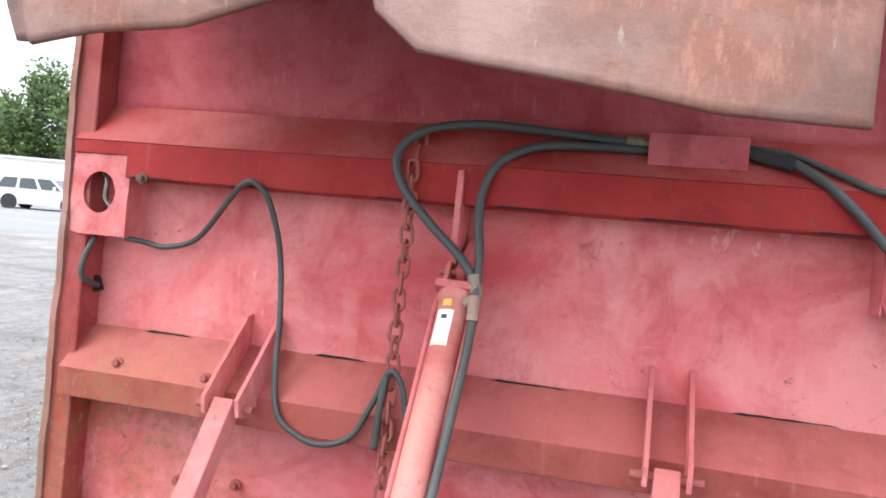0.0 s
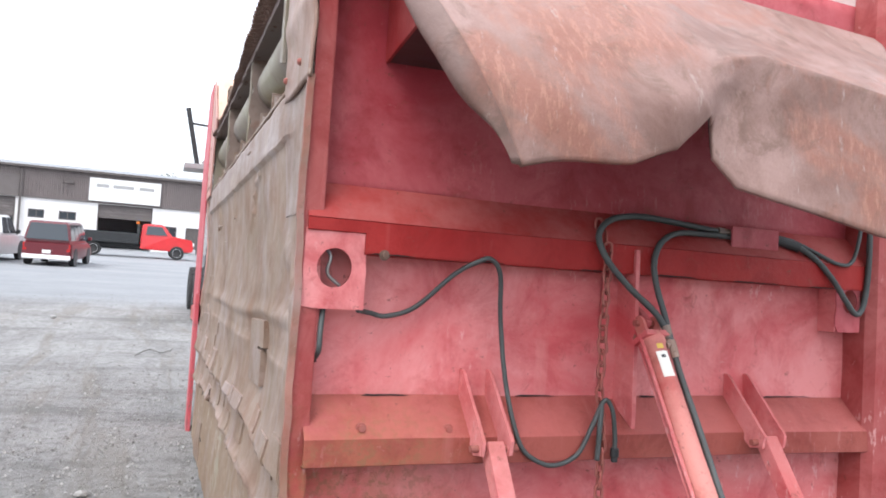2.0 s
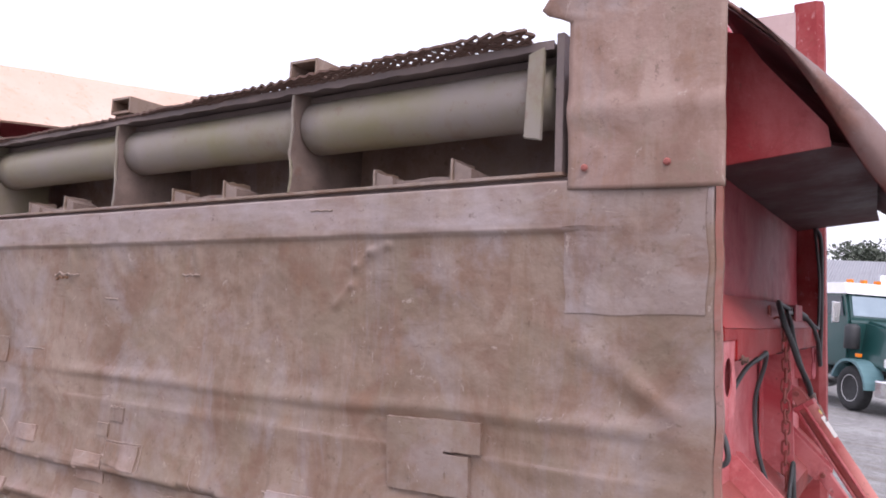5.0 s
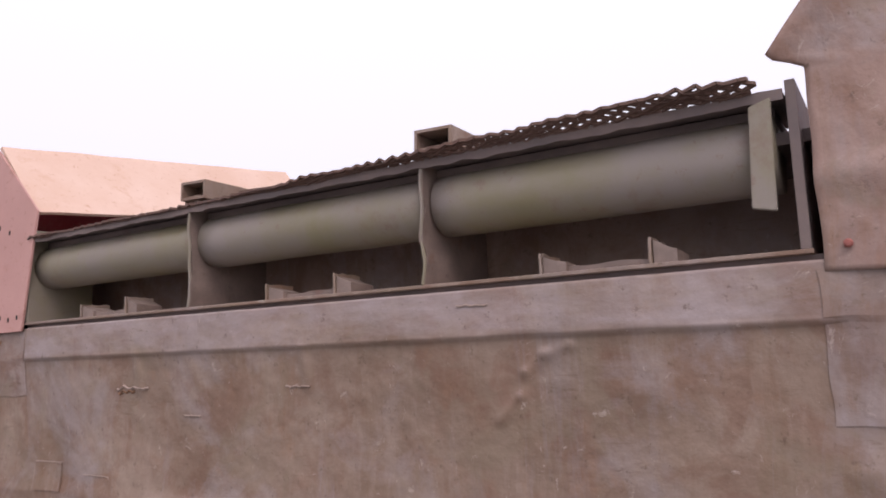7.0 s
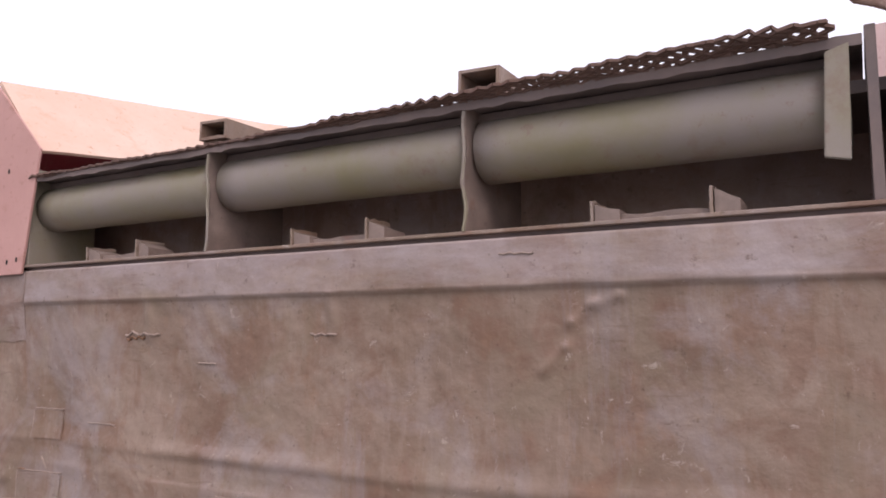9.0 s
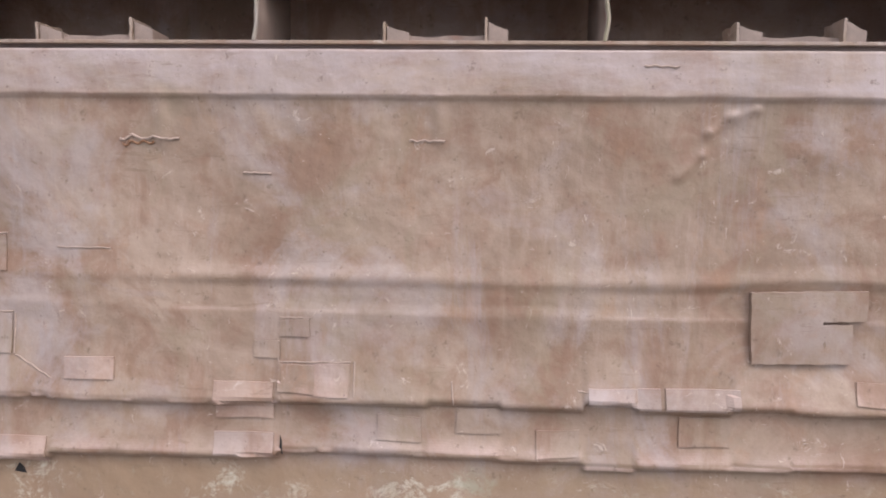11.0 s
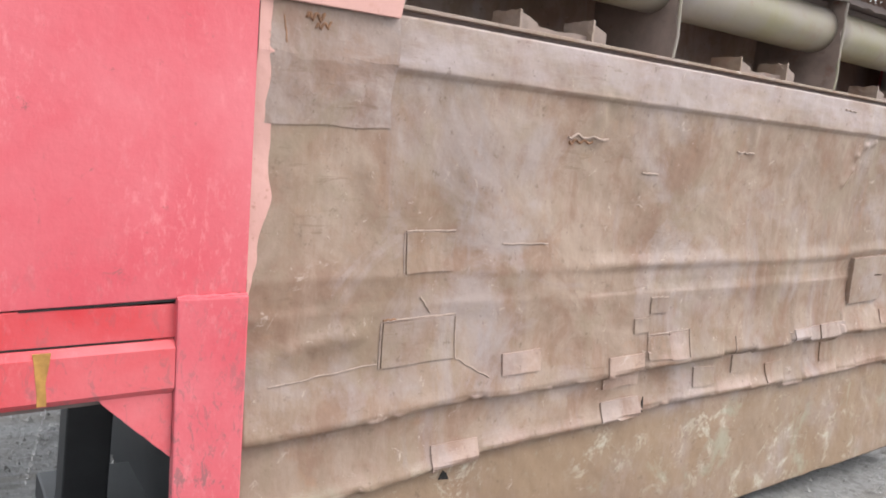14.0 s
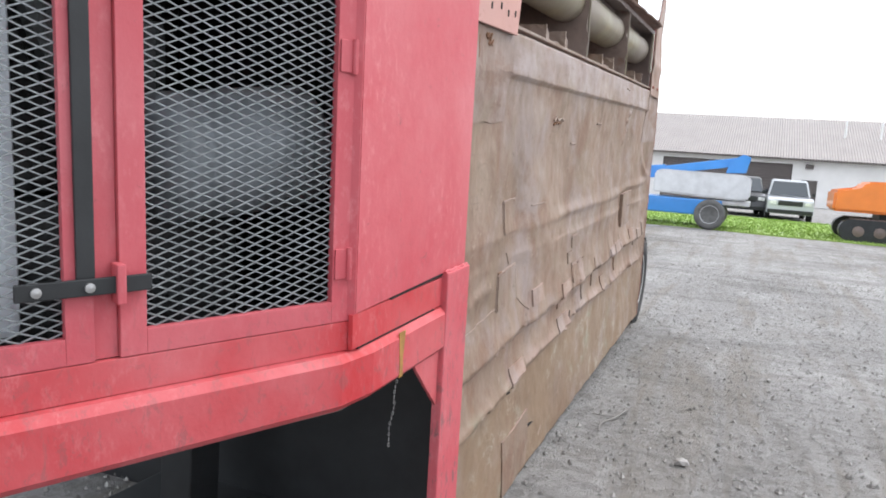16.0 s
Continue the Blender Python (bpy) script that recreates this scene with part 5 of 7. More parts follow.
prism(bm, [(-0.012, 5.2), (-0.012, 5.655), (1.40, 5.655), (1.40, 5.2)], "z", 4.135, 4.162)
part("house_roof", bm, M_BRIGHT, crusher)
bm = bmesh.new()
prism(bm, [(5.655, 4.160), (5.965, 3.548), (5.950, 3.530), (5.635, 4.135)], "x", -0.012, 1.40)
part("house_hood", bm, M_BRIGHT, crusher, "sloping bright red hood plate")
bm = bmesh.new()
prism(bm, [(-0.012, 5.955), (-0.012, 6.0), tuple(slant(1.7, -0.02, 0))[:2], (1.40, 7.54), (1.40, 5.955)], "z", 3.528, 3.550)
part("house_roof", bm, M_BRIGHT, crusher)
bm = bmesh.new()
prism(bm, [(0.02, 5.2), (0.02, 6.0), tuple(slant(1.7, -0.05, 0))[:2], (1.38, 7.5), (1.38, 5.2)], "z", 1.80, 1.83)
part("house_floor", bm, M_DKSTEEL, crusher)
# back wall coloured near-black for the shade inside the house
bm = bmesh.new()
box(bm, 1.30, 5.25, 1.85, 1.345, 7.4, 3.52)
part("house_back", bm, M_DARK, crusher)
bm = bmesh.new()
slant_box(bm, 1.45, 1.7, -0.03, 0.0, 2.10, 3.527)
part("house_front", bm, M_BRIGHT, crusher)

bm = bmesh.new()
prism(bm, [(-0.026, 6.016), (-0.026, 6.022), tuple(slant(0.008, 0.012, 0))[:2], tuple(slant(0.008, -0.03, 0))[:2], (0.0, 6.016)], "z", 2.10, 3.527)
part("corner_strip", bm, M_BRIGHT, crusher)
bm = bmesh.new()
box(bm, 1.35, 5.2, 1.84, 1.39, 5.95, 4.13)
box(bm, 1.35, 5.95, 1.84, 1.39, 7.4, 3.527)
box(bm, 0.76, 7.45, 1.84, 1.39, 7.5, 3.527)
part("house_skirt", bm, M_DKSTEEL, crusher)
# mesh doors
ZD0, ZD1 = 2.084, 3.50


def mesh_door(s0, s1, w=0.050):
    b = bmesh.new()
    for q in ((s0, s0 + w, ZD0, ZD1), (s1 - w, s1, ZD0, ZD1), (s0 + w, s1 - w, ZD0, ZD0 + w), (s0 + w, s1 - w, ZD1 - w, ZD1)):
        slant_box(b, q[0], q[1], -0.012, 0.012, q[2], q[3], 0.002)
    d = part("mesh_door", b, M_BRIGHT, crusher, "bright red door frame filled with grey expanded mesh")
    b = bmesh.new()
    cw, ch, t, dp = 0.056, 0.0235, 0.0017, 0.004
    nx, nz = int((s1 - s0 - 2 * w) / cw) + 2, int((ZD1 - ZD0 - 2 * w) / ch) + 2
    a0, b0, a1, b1 = s0 + w, ZD0 + w, s1 - w, ZD1 - w
    for i in range(nx):
        for j in range(nz):
            cs, cz = a0 + (i + 0.5) * cw, b0 + (j + 0.5) * ch
            for (sa, za, sb, zb) in ((cs - cw / 2, cz, cs, cz + ch / 2), (cs, cz + ch / 2, cs + cw / 2, cz), (cs - cw / 2, cz, cs, cz - ch / 2), (cs, cz - ch / 2, cs + cw / 2, cz)):
                if min(sa, sb) < a0 - 0.012 or max(sa, sb) > a1 + 0.012 or min(za, zb) < b0 - 0.012 or max(za, zb) > b1 + 0.012:
                    continue
                f = 0.002 if zb > za else -0.002
                p0, p1 = slant(sa, -0.006, za), slant(sb, -0.006 + f, zb)
                up = Vector((0, 0, t))
                nn = NA * dp / 2
                v8 = [b.verts.new(p + x + y) for p in (p0, p1) for x in (up, -up) for y in (nn, -nn)]
                for f4 in ((0, 4, 5, 1), (2, 3, 7, 6), (0, 2, 6, 4), (1, 5, 7, 3)):
                    b.faces.new([v8[k] for k in f4])
    tagged(part("door_mesh", b, M_MESH, d, "grey expanded metal mesh"), kind="stuff")
    return d


door_a = mesh_door(0.000, 0.625, 0.060)
door_b = mesh_door(0.680, 1.42, 0.060)
for z in (2.250, 2.808):
    bm = bmesh.new()
    slant_box(bm, -0.02, 0.055, 0.012, 0.018, z - 0.042, z + 0.042, 0.002)
    tube(bm, [slant(0.012, 0.02, z - 0.045), slant(0.012, 0.02, z + 0.045)], 0.008, 8)
    part("hinge", bm, M_BRIGHT, door_a, "painted red hinge")
bm = bmesh.new()
slant_box(bm, 0.679, 0.718, 0.013, 0.024, 2.24, 3.5, 0.003)
latch = part("latch_bar", bm, M_BLACK, door_b, "black upright latch bar")
bm = bmesh.new()
slant_box(bm, 0.560, 0.84, 0.025, 0.034, 2.240, 2.278, 0.003)
part("latch_strap", bm, M_BLACK, door_b, "black flat latch strap")
for s in (0.695, 0.80):
    bm = bmesh.new()
    lathe(bm, [(0.011, 0), (0.011, 0.006), (0.001, 0.008)], Matrix.Translation(slant(s, 0.034, 2.259)) @ NA.to_track_quat("Z", "Y").to_matrix().to_4x4(), 10)
    part("latch_bolt", bm, M_STEELGREY, door_b)
bm = bmesh.new()
slant_box(bm, 0.620, 0.640, 0.0, 0.045, 2.215, 2.305, 0.004)
part("latch_lug", bm, M_BRIGHT, door_a)
bm = bmesh.new()
slant_box(bm, 0.626, 0.679, -0.016, -0.002, 2.084, 3.526, 0.002)
part("door_post", bm, M_BRIGHT, crusher)
# what shows through the mesh
bm = bmesh.new()
dm, _ = along(slant(-0.04, -0.30, 2.56), slant(0.50, -0.33, 2.50))
lathe(bm, [(0.05, 0), (0.165, 0.008), (0.180, 0.03), (0.180, 0.34), (0.172, 0.345), (0.172, 0.37), (0.180, 0.375), (0.178, 0.44), (0.150, 0.485), (0.06, 0.50)], dm, 40)
part("air_cleaner", bm, M_DRUM, crusher, "blue-grey round air cleaner", True)
bm = bmesh.new()
slant_box(bm, 0.79, 1.42, -0.20, -0.12, 2.12, 2.98, 0.03)
part("battery_cover", bm, M_COVER, crusher, "pale grey-blue cover")
bm = bmesh.new()
slant_box(bm, 0.1, 1.3, -0.95, -0.45, 1.84, 2.40, 0.04)
slant_box(bm, 0.3, 0.8, -0.85, -0.5, 2.4, 2.9, 0.04)
part("engine_block", bm, M_BLACK, crusher, "black engine block")
bm = bmesh.new()
tube(bm, smooth_path([slant(0.45, -0.4, 2.3), slant(0.55, -0.35, 2.5), slant(0.7, -0.4, 2.9), slant(0.72, -0.4, 3.3)]), 0.04, 12)
part("intake_pipe", bm, M_HOSE, crusher)
# guard rail standing over the nose
bm = bmesh.new()
bar(bm, (-0.20, 7.0, 4.275), (-0.05, 7.0, 3.595), 0.085, 0.05)
part("rail_stanchion", bm, M_BLACK, crusher, "dark leaning stanchion")
for z, x0 in ((4.34, 0.08), (4.10, -0.14)):
    bm = bmesh.new()
    tube(bm, [(x0, 7.0, z), (0.45, 7.0, z - 0.03)], 0.014, 8)
    part("rail", bm, M_BLACK, crusher)
bm = bmesh.new()
box(bm, -0.20, 6.9, 3.551, 0.75, 7.3, 3.612, 0.004)
part("rail_platform", bm, M_STEELGREY, crusher)
bm = bmesh.new()
bar(bm, (0.45, 7.02, 3.615), (0.75, 7.02, 3.815), 0.05, 0.05)
bar(bm, (0.0, 7.02, 3.635), (0.35, 7.02, 3.865), 0.04, 0.04)
part("rail_brace", bm, M_STEELGREY, crusher)


# ---- hoses, wire and chain hung on the red end ----
def hose(name, label, pts, r, cat="hose", group=""):
    b = bmesh.new()
    tube(b, smooth_path(pts, 7), r, 12)
    return solo(name, b, M_HOSE, label, cat, LEAN, group, "", True)


hose("lamp_cable", "thin black lamp cable drooping across the red end", [(0.20, 0.050, 2.243), (0.25, 0.085, 2.235), (0.316, 0.098, 2.226), (0.42, 0.104, 2.262), (0.54, 0.060, 2.382), (0.610, 0.012, 2.432), (0.655, 0.006, 2.443), (0.700, 0.020, 2.392), (0.728, 0.060, 2.25), (0.750, 0.055, 2.068), (0.768, 0.020, 1.92), (0.800, -0.012, 1.80), (0.86, -0.016, 1.748), (0.941, -0.014, 1.728), (1.03, -0.014, 1.765), (1.085, -0.016, 1.865), (1.128, -0.022, 1.958), (1.165, -0.020, 1.925), (1.182, -0.018, 1.84), (1.185, -0.018, 1.78)], 0.0088, "cable")
bm = bmesh.new()
lathe(bm, [(0.012, 0), (0.016, 0.004), (0.016, 0.03), (0.012, 0.034), (0.012, 0.05), (0.006, 0.052)], Matrix.Translation((1.185, -0.018, 1.785)) @ pose(0, 0, 0, 180, 0, 0), 12)
solo("cable_plug", bm, M_BLACK, "black plug on the end of the lamp cable", "plug", LEAN)
hose("lamp_cable", "short black cable end below the lamp plate", [(0.085, 0.06, 2.24), (0.075, 0.03, 2.17), (0.074, 0.03, 2.11), (0.078, 0.10, 2.08)], 0.009, "cable")
hose("lamp_cable", "doubled black cable end taped to the chain", [(1.118, -0.020, 1.945), (1.112, -0.026, 1.88), (1.108, -0.028, 1.81), (1.104, -0.028, 1.745)], 0.010, "cable")
ha = hose("hydraulic_hose", "black rubber hydraulic hose looping to the cylinder head", [(1.76, 0.078, 2.628), (1.64, 0.070, 2.634), (1.48, 0.074, 2.648), (1.30, 0.060, 2.655), (1.155, 0.032, 2.628), (1.086, 0.004, 2.560), (1.112, -0.024, 2.470), (1.20, -0.042, 2.375), (1.30, -0.064, 2.290), (1.352, -0.070, 2.225)], 0.0124, group="hydraulic hoses")
hb = hose("hydraulic_hose", "black rubber hydraulic hose running down beside the cylinder", [(1.76, 0.070, 2.612), (1.61, 0.058, 2.612), (1.47, 0.045, 2.602), (1.375, 0.018, 2.555), (1.335, 0.0, 2.475), (1.335, -0.025, 2.38), (1.352, -0.055, 2.28), (1.362, -0.130, 2.10), (1.360, -0.245, 1.92), (1.356, -0.360, 1.74), (1.352, -0.475, 1.56), (1.35, -0.575, 1.40)], 0.0120, group="hydraulic hoses")
hc = hose("hydraulic_hose", "black rubber hydraulic hose looping up under the apron", [(1.98, 0.074, 2.622), (2.06, 0.060, 2.614), (2.16, 0.020, 2.555), (2.25, 0.002, 2.47), (2.33, 0.000, 2.38), (2.40, 0.004, 2.325), (2.45, 0.010, 2.38), (2.465, 0.005, 2.55), (2.455, 0.0, 2.80), (2.43, 0.0, 3.05), (2.41, 0.03, 3.13)], 0.0124, group="hydraulic hoses")
hd = hose("hydraulic_hose", "thinner grey-black hydraulic hose beside a thicker one", [(1.98, 0.085, 2.636), (2.09, 0.072, 2.622), (2.20, 0.038, 2.575), (2.29, 0.006, 2.535), (2.37, 0.01, 2.55), (2.41, 0.01, 2.66), (2.43, 0.01, 2.85), (2.41, 0.03, 3.13)], 0.0085, group="hydraulic hoses")
for h, p, q, r in ((ha, (1.69, 0.073, 2.632), (1.75, 0.077, 2.628), 0.017), (hc, (1.99, 0.073, 2.622), (2.10, 0.045, 2.592), 0.020), (ha, (1.345, -0.070, 2.245), (1.357, -0.077, 2.200), 0.018)):
    bm = bmesh.new()
    tube(bm, [p, q], r, 12)
    part("hose_sleeve", bm, M_BLACK if r > 0.0185 else M_WEB, h)
for h, p in ((ha, [(1.354, -0.074, 2.215), (1.360, -0.082, 2.192), (1.348, -0.092, 2.178), (1.330, -0.095, 2.172)]), (hb, [(1.358, -0.092, 2.19), (1.361, -0.118, 2.13)])):
    bm = bmesh.new()
    tube(bm, p, 0.0155, 10)
    part("hose_fitting", bm, M_PATCH2, h, "dull tan crimped fitting")

chain = thing("chain", "rusty red steel chain hanging down the end", "chain", LEAN)
lb = bmesh.new()
lk = []
for k in range(20):
    a = 2 * math.pi * k / 20
    lk.append(Vector((0.0155 * math.cos(a), 0, 0.016 * math.sin(a) + (0.014 if math.sin(a) > 0 else -0.014))))
sg = 6
rings = []
for k in range(20):
    d = (lk[(k + 1) % 20] - lk[k - 1]).normalized()
    o = Vector((0, 1, 0))
    n2 = d.cross(o)
    rings.append([lb.verts.new(lk[k] + (o * math.cos(2 * math.pi * i / sg) + n2 * math.sin(2 * math.pi * i / sg)) * 0.0055) for i in range(sg)])
for k in range(20):
    for i in range(sg):
        lb.faces.new((rings[k][i], rings[k][(i + 1) % sg], rings[(k + 1) % 20][(i + 1) % sg], rings[(k + 1) % 20][i]))
first = part("link", lb, M_CHAIN, chain, "", True)
first.location = (1.128, 0.070, 2.605)
for k in range(1, 33):
    o = new("link", first.data)
    o.parent = chain
    o.location = (1.128 + 0.003 * math.sin(k * 0.4), (0.035 if k == 1 else 0.006) + 0.002 * math.sin(k) - 0.016 * smst(15, 18, k), 2.60 - 0.0445 * k)
    o.rotation_euler = (0.05 * math.sin(k), 0.12 * math.sin(k * 1.7), (k % 2) * math.pi / 2 + 0.25 * math.sin(k * 2.3))
hang = thing("chain", "short thin steel chain hanging below the red channel", "chain", LEAN)
bare = first.data.copy()
bare.materials.clear()
bare.materials.append(M_STEELGREY)
for k in range(13):
    o = new("link", bare)
    o.parent = hang
    o.location = (-0.030 + 0.003 * math.sin(k * 0.9), 5.735 + 0.004 * k, 1.818 - 0.0165 * k)
    o.rotation_euler = (0.1 * math.sin(k), 0.2 * math.sin(k * 1.7), (k % 2) * math.pi / 2 + 0.3)
    o.scale = (0.17, 0.17, 0.19)
# black support stand under the nose
stand = thing("support_stand", "black steel support stand on the gravel under the nose", "stand", Matrix.Translation((1.00, 5.54, 0)))
bm = bmesh.new()
box(bm, -0.50, -0.60, 0.0, 0.42, 0.10, 0.12, 0.012)
part("base", bm, M_BLACK, stand)
bm = bmesh.new()
box(bm, -0.02, -0.12, 0.12, 0.14, 0.06, 0.98, 0.008)
part("post", bm, M_BLACK, stand)

# ---- the yard ----
bm = bmesh.new()
NG = 120


def gspace(t):
    """Close cells near the machine, wide ones towards the horizon."""
    s = 2 * t - 1
    return 900 * math.copysign(abs(s) ** 5, s) + 14 * s


gv = [[bm.verts.new((gspace(i / NG), gspace(j / NG) + 2, 0.0)) for j in range(NG + 1)] for i in range(NG + 1)]
for row in gv:
    for v in row:
        d = math.hypot(v.co.x, v.co.y - 2)
        v.co.z = (0.022 * wob(v.co.x, v.co.y, 0, 0.7) - 0.012) * smst(40, 8, d)
for i in range(NG):
    for j in range(NG):
        bm.faces.new((gv[i][j], gv[i + 1][j], gv[i + 1][j + 1], gv[i][j + 1]))
solo("ground", bm, M_GROUND, "grey packed gravel yard with worn paving further off", "ground", None, "", "structure", True)

rng = random.Random(5)


def stone(bm, c, r, seed):
    q = bmesh.ops.create_icosphere(bm, subdivisions=1, radius=r)
    k = (0.8 + 0.5 * rng.random(), 0.8 + 0.4 * rng.random(), 0.45 + 0.3 * rng.random())
    for v in q["verts"]:
        n = v.co.normalized()
        v.co = Vector((v.co.x * k[0], v.co.y * k[1], v.co.z * k[2])) * (1 + 0.35 * noise.noise(n * 1.7 + Vector((seed, 0, 0))))
        v.co += Vector(c)


def pebble_data(n, x0, x1, y0, y1, rmin, rmax):
    verts, faces = [], []
    for _ in range(n):
        x, y = rng.uniform(x0, x1), rng.uniform(y0, y1)
        r = rmin + (rmax - rmin) * rng.random() ** 3
        b = len(verts)
        a = rng.random() * 6.28
        for k in range(4):
            rr = r * (0.7 + 0.5 * rng.random())
            verts.append((x + rr * math.cos(a + k * 1.57), y + rr * math.sin(a + k * 1.57), -0.004))
        verts.append((x, y, r * (0.5 + 0.4 * rng.random())))
        faces += [(b, b + 1, b + 4), (b + 1, b + 2, b + 4), (b + 2, b + 3, b + 4), (b + 3, b, b + 4)]
    return verts, faces


me = bpy.data.meshes.new("gravel")
vv, ff = pebble_data(22000, -5.5, 2.6, -7.0, 8.5, 0.004, 0.020)
v2, f2 = pebble_data(14000, -9.0, 8.0, -17.0, 20.0, 0.006, 0.026)
me.from_pydata(vv + v2, [], ff + [tuple(i + len(vv) for i in f) for f in f2])
me.materials.append(M_STONE)
tagged(new("gravel", me), "loose grey gravel strewn on the yard", "gravel", "", "stuff")
for x, y, r in ((-0.80, 3.45, 0.042), (-2.2, 14.0, 0.06), (-1.3, 1.1, 0.03), (-0.75, 0.2, 0.028), (-2.0, 2.6, 0.025)):
    bm = bmesh.new()
    stone(bm, (0, 0, r * 0.35), r, x)
    solo("rock", bm, M_STONE, "small pale loose rock on the gravel", "rock", Matrix.Translation((x, y, 0)), "loose rocks")
bm = bmesh.new()
tube(bm, smooth_path([(-0.36, 2.62, 0.010), (-0.33, 2.78, 0.014), (-0.30, 2.90, 0.012), (-0.25, 3.05, 0.016), (-0.26, 3.2, 0.01)]), 0.009, 6, 0.005)
tube(bm, smooth_path([(-0.31, 2.85, 0.012), (-0.22, 2.90, 0.02), (-0.15, 2.89, 0.012)]), 0.006, 6, 0.003)
solo("stick", bm, M_STONE, "dry pale forked twig lying on the gravel", "stick")
bm = bmesh.new()
tube(bm, smooth_path([(-0.6, 9.6, 0.01), (-0.42, 9.9, 0.05), (-0.25, 9.8, 0.02), (-0.1, 10.2, 0.012)]), 0.014, 6, 0.008)
solo("stick", bm, M_STONE, "bent dry branch lying on the gravel", "stick")

# grass strip beyond the yard
bm = bmesh.new()
box(bm, -60, -29.5, -0.02, 60, -18.4, 0.035)
solo("verge", bm, M_GRASS, "strip of short bright green grass", "grass", None, "", "structure")
me = bpy.data.meshes.new("grass")
gvv, gff = [], []
for _ in range(26000):
    x, y = rng.uniform(-12, 8), rng.uniform(-29.4, -18.3)
    h, a = rng.uniform(0.03, 0.08), rng.random() * 6.28
    b = len(gvv)
    gvv += [(x - 0.03 * math.cos(a), y - 0.03 * math.sin(a), 0.03), (x + 0.03 * math.cos(a), y + 0.03 * math.sin(a), 0.03), (x + rng.uniform(-0.04, 0.04), y + rng.uniform(-0.04, 0.04), 0.03 + h)]
    gff.append((b, b + 1, b + 2))
me.from_pydata(gvv, [], gff)
me.materials.append(M_GRASS)
tagged(new("grass", me), "tufts of short green grass on the verge", "grass", "", "stuff")

# ---- buildings ----
M_BAND = ribbed("grey_brown_profiled_cladding", (0.20, 0.17, 0.165), 2.2)
M_WALLW = plain("white_painted_blockwork", (0.78, 0.77, 0.76), 0.7, 0.0, 0.08, 0.6, 12)
M_WALLB = plain("beige_rendered_wall", (0.50, 0.46, 0.40), 0.8, 0.0, 0.12, 0.6, 12)
M_ROOFG = ribbed("grey_ribbed_roof", (0.26, 0.27, 0.29), 2.0)
M_ROOFO = ribbed("dull_grey_office_roof", (0.17, 0.172, 0.18), 2.0)
M_WALLO = plain("cream_rendered_wall", (0.62, 0.60, 0.54), 0.8, 0.0, 0.12, 0.6, 12)
M_ROOFG2 = ribbed("slate_grey_roof", (0.22, 0.24, 0.26), 2.0, 1)
M_ROOFB = ribbed("grey_brown_roof", (0.27, 0.245, 0.235), 1.6)
M_SHUT = ribbed("grey_brown_roller_shutter", (0.21, 0.185, 0.18), 4.5, 2)
M_TRIMD = plain("dark_trim", (0.11, 0.095, 0.09), 0.6)


def wall_with_holes(name, parent, mat, x0, x1, z0, z1, holes, t=0.25):
    """A wall along x at local y = 0, its openings cut right through."""
    xs = sorted({x0, x1, *[h[0] for h in holes], *[h[1] for h in holes]})
    zs = sorted({z0, z1, *[h[2] for h in holes], *[h[3] for h in holes]})
    b = bmesh.new()
    for xa, xb in zip(xs, xs[1:]):
        for za, zb in zip(zs, zs[1:]):
            xm, zm = (xa + xb) / 2, (za + zb) / 2
            if not any(h[0] < xm < h[1] and h[2] < zm < h[3] for h in holes):
                box(b, xa, 0, za, xb, t, zb)
    bmesh.ops.remove_doubles(b, verts=b.verts, dist=0.0005)
    return part(name, b, mat, parent)


def opening(parent, x0, x1, z0, z1, kind):
    """A window, door or roller door set in an opening of a wall at local y = 0."""
    b = bmesh.new()
    f = 0.07
    for q in ((x0, x0 + f, z0, z1), (x1 - f, x1, z0, z1), (x0 + f, x1 - f, z1 - f, z1)):
        box(b, q[0], -0.02, q[2], q[1], 0.10, q[3])
    if kind == "window":
        box(b, x0 + f, -0.02, z0, x1 - f, 0.10, z0 + f)
        w = part("window", b, M_TRIMD, parent)
        b = bmesh.new()
        box(b, x0 + f, 0.03, z0 + f, x1 - f, 0.05, z1 - f)
        part("pane", b, M_GLASS, w)
        b = bmesh.new()
        box(b, (x0 + x1) / 2 - 0.025, 0.0, z0 + f, (x0 + x1) / 2 + 0.025, 0.03, z1 - f)
        part("glazing_bar", b, M_TRIMD, w)
    elif kind == "door":
        w = part("door", b, M_TRIMD, parent)
        b = bmesh.new()
        box(b, x0 + f, 0.03, z0, x1 - f, 0.08, z1 - f)
        part("door_leaf", b, M_TRIMD, w)
    else:
        w = part("roller_door", b, M_TRIMD, parent)
        drop = {"open": 0.42, "half": 0.30, "shut": 1.0}[kind]
        zb = z1 - f - (z1 - f - z0) * drop
        n = max(3, int((z1 - zb) / 0.22))
        for k in range(n):
            za = zb + (z1 - f - zb) * k / n
            b = bmesh.new()
            box(b, x0 + f, 0.06, za + 0.008, x1 - f, 0.11, za + (z1 - f - zb) / n, 0)
            part("slat", b, M_SHUT, w)
    return w


# long workshop
shop = thing("workshop_building", "long workshop with grey-brown cladding over white walls", "building", Matrix.Translation((0, 62, 0)))
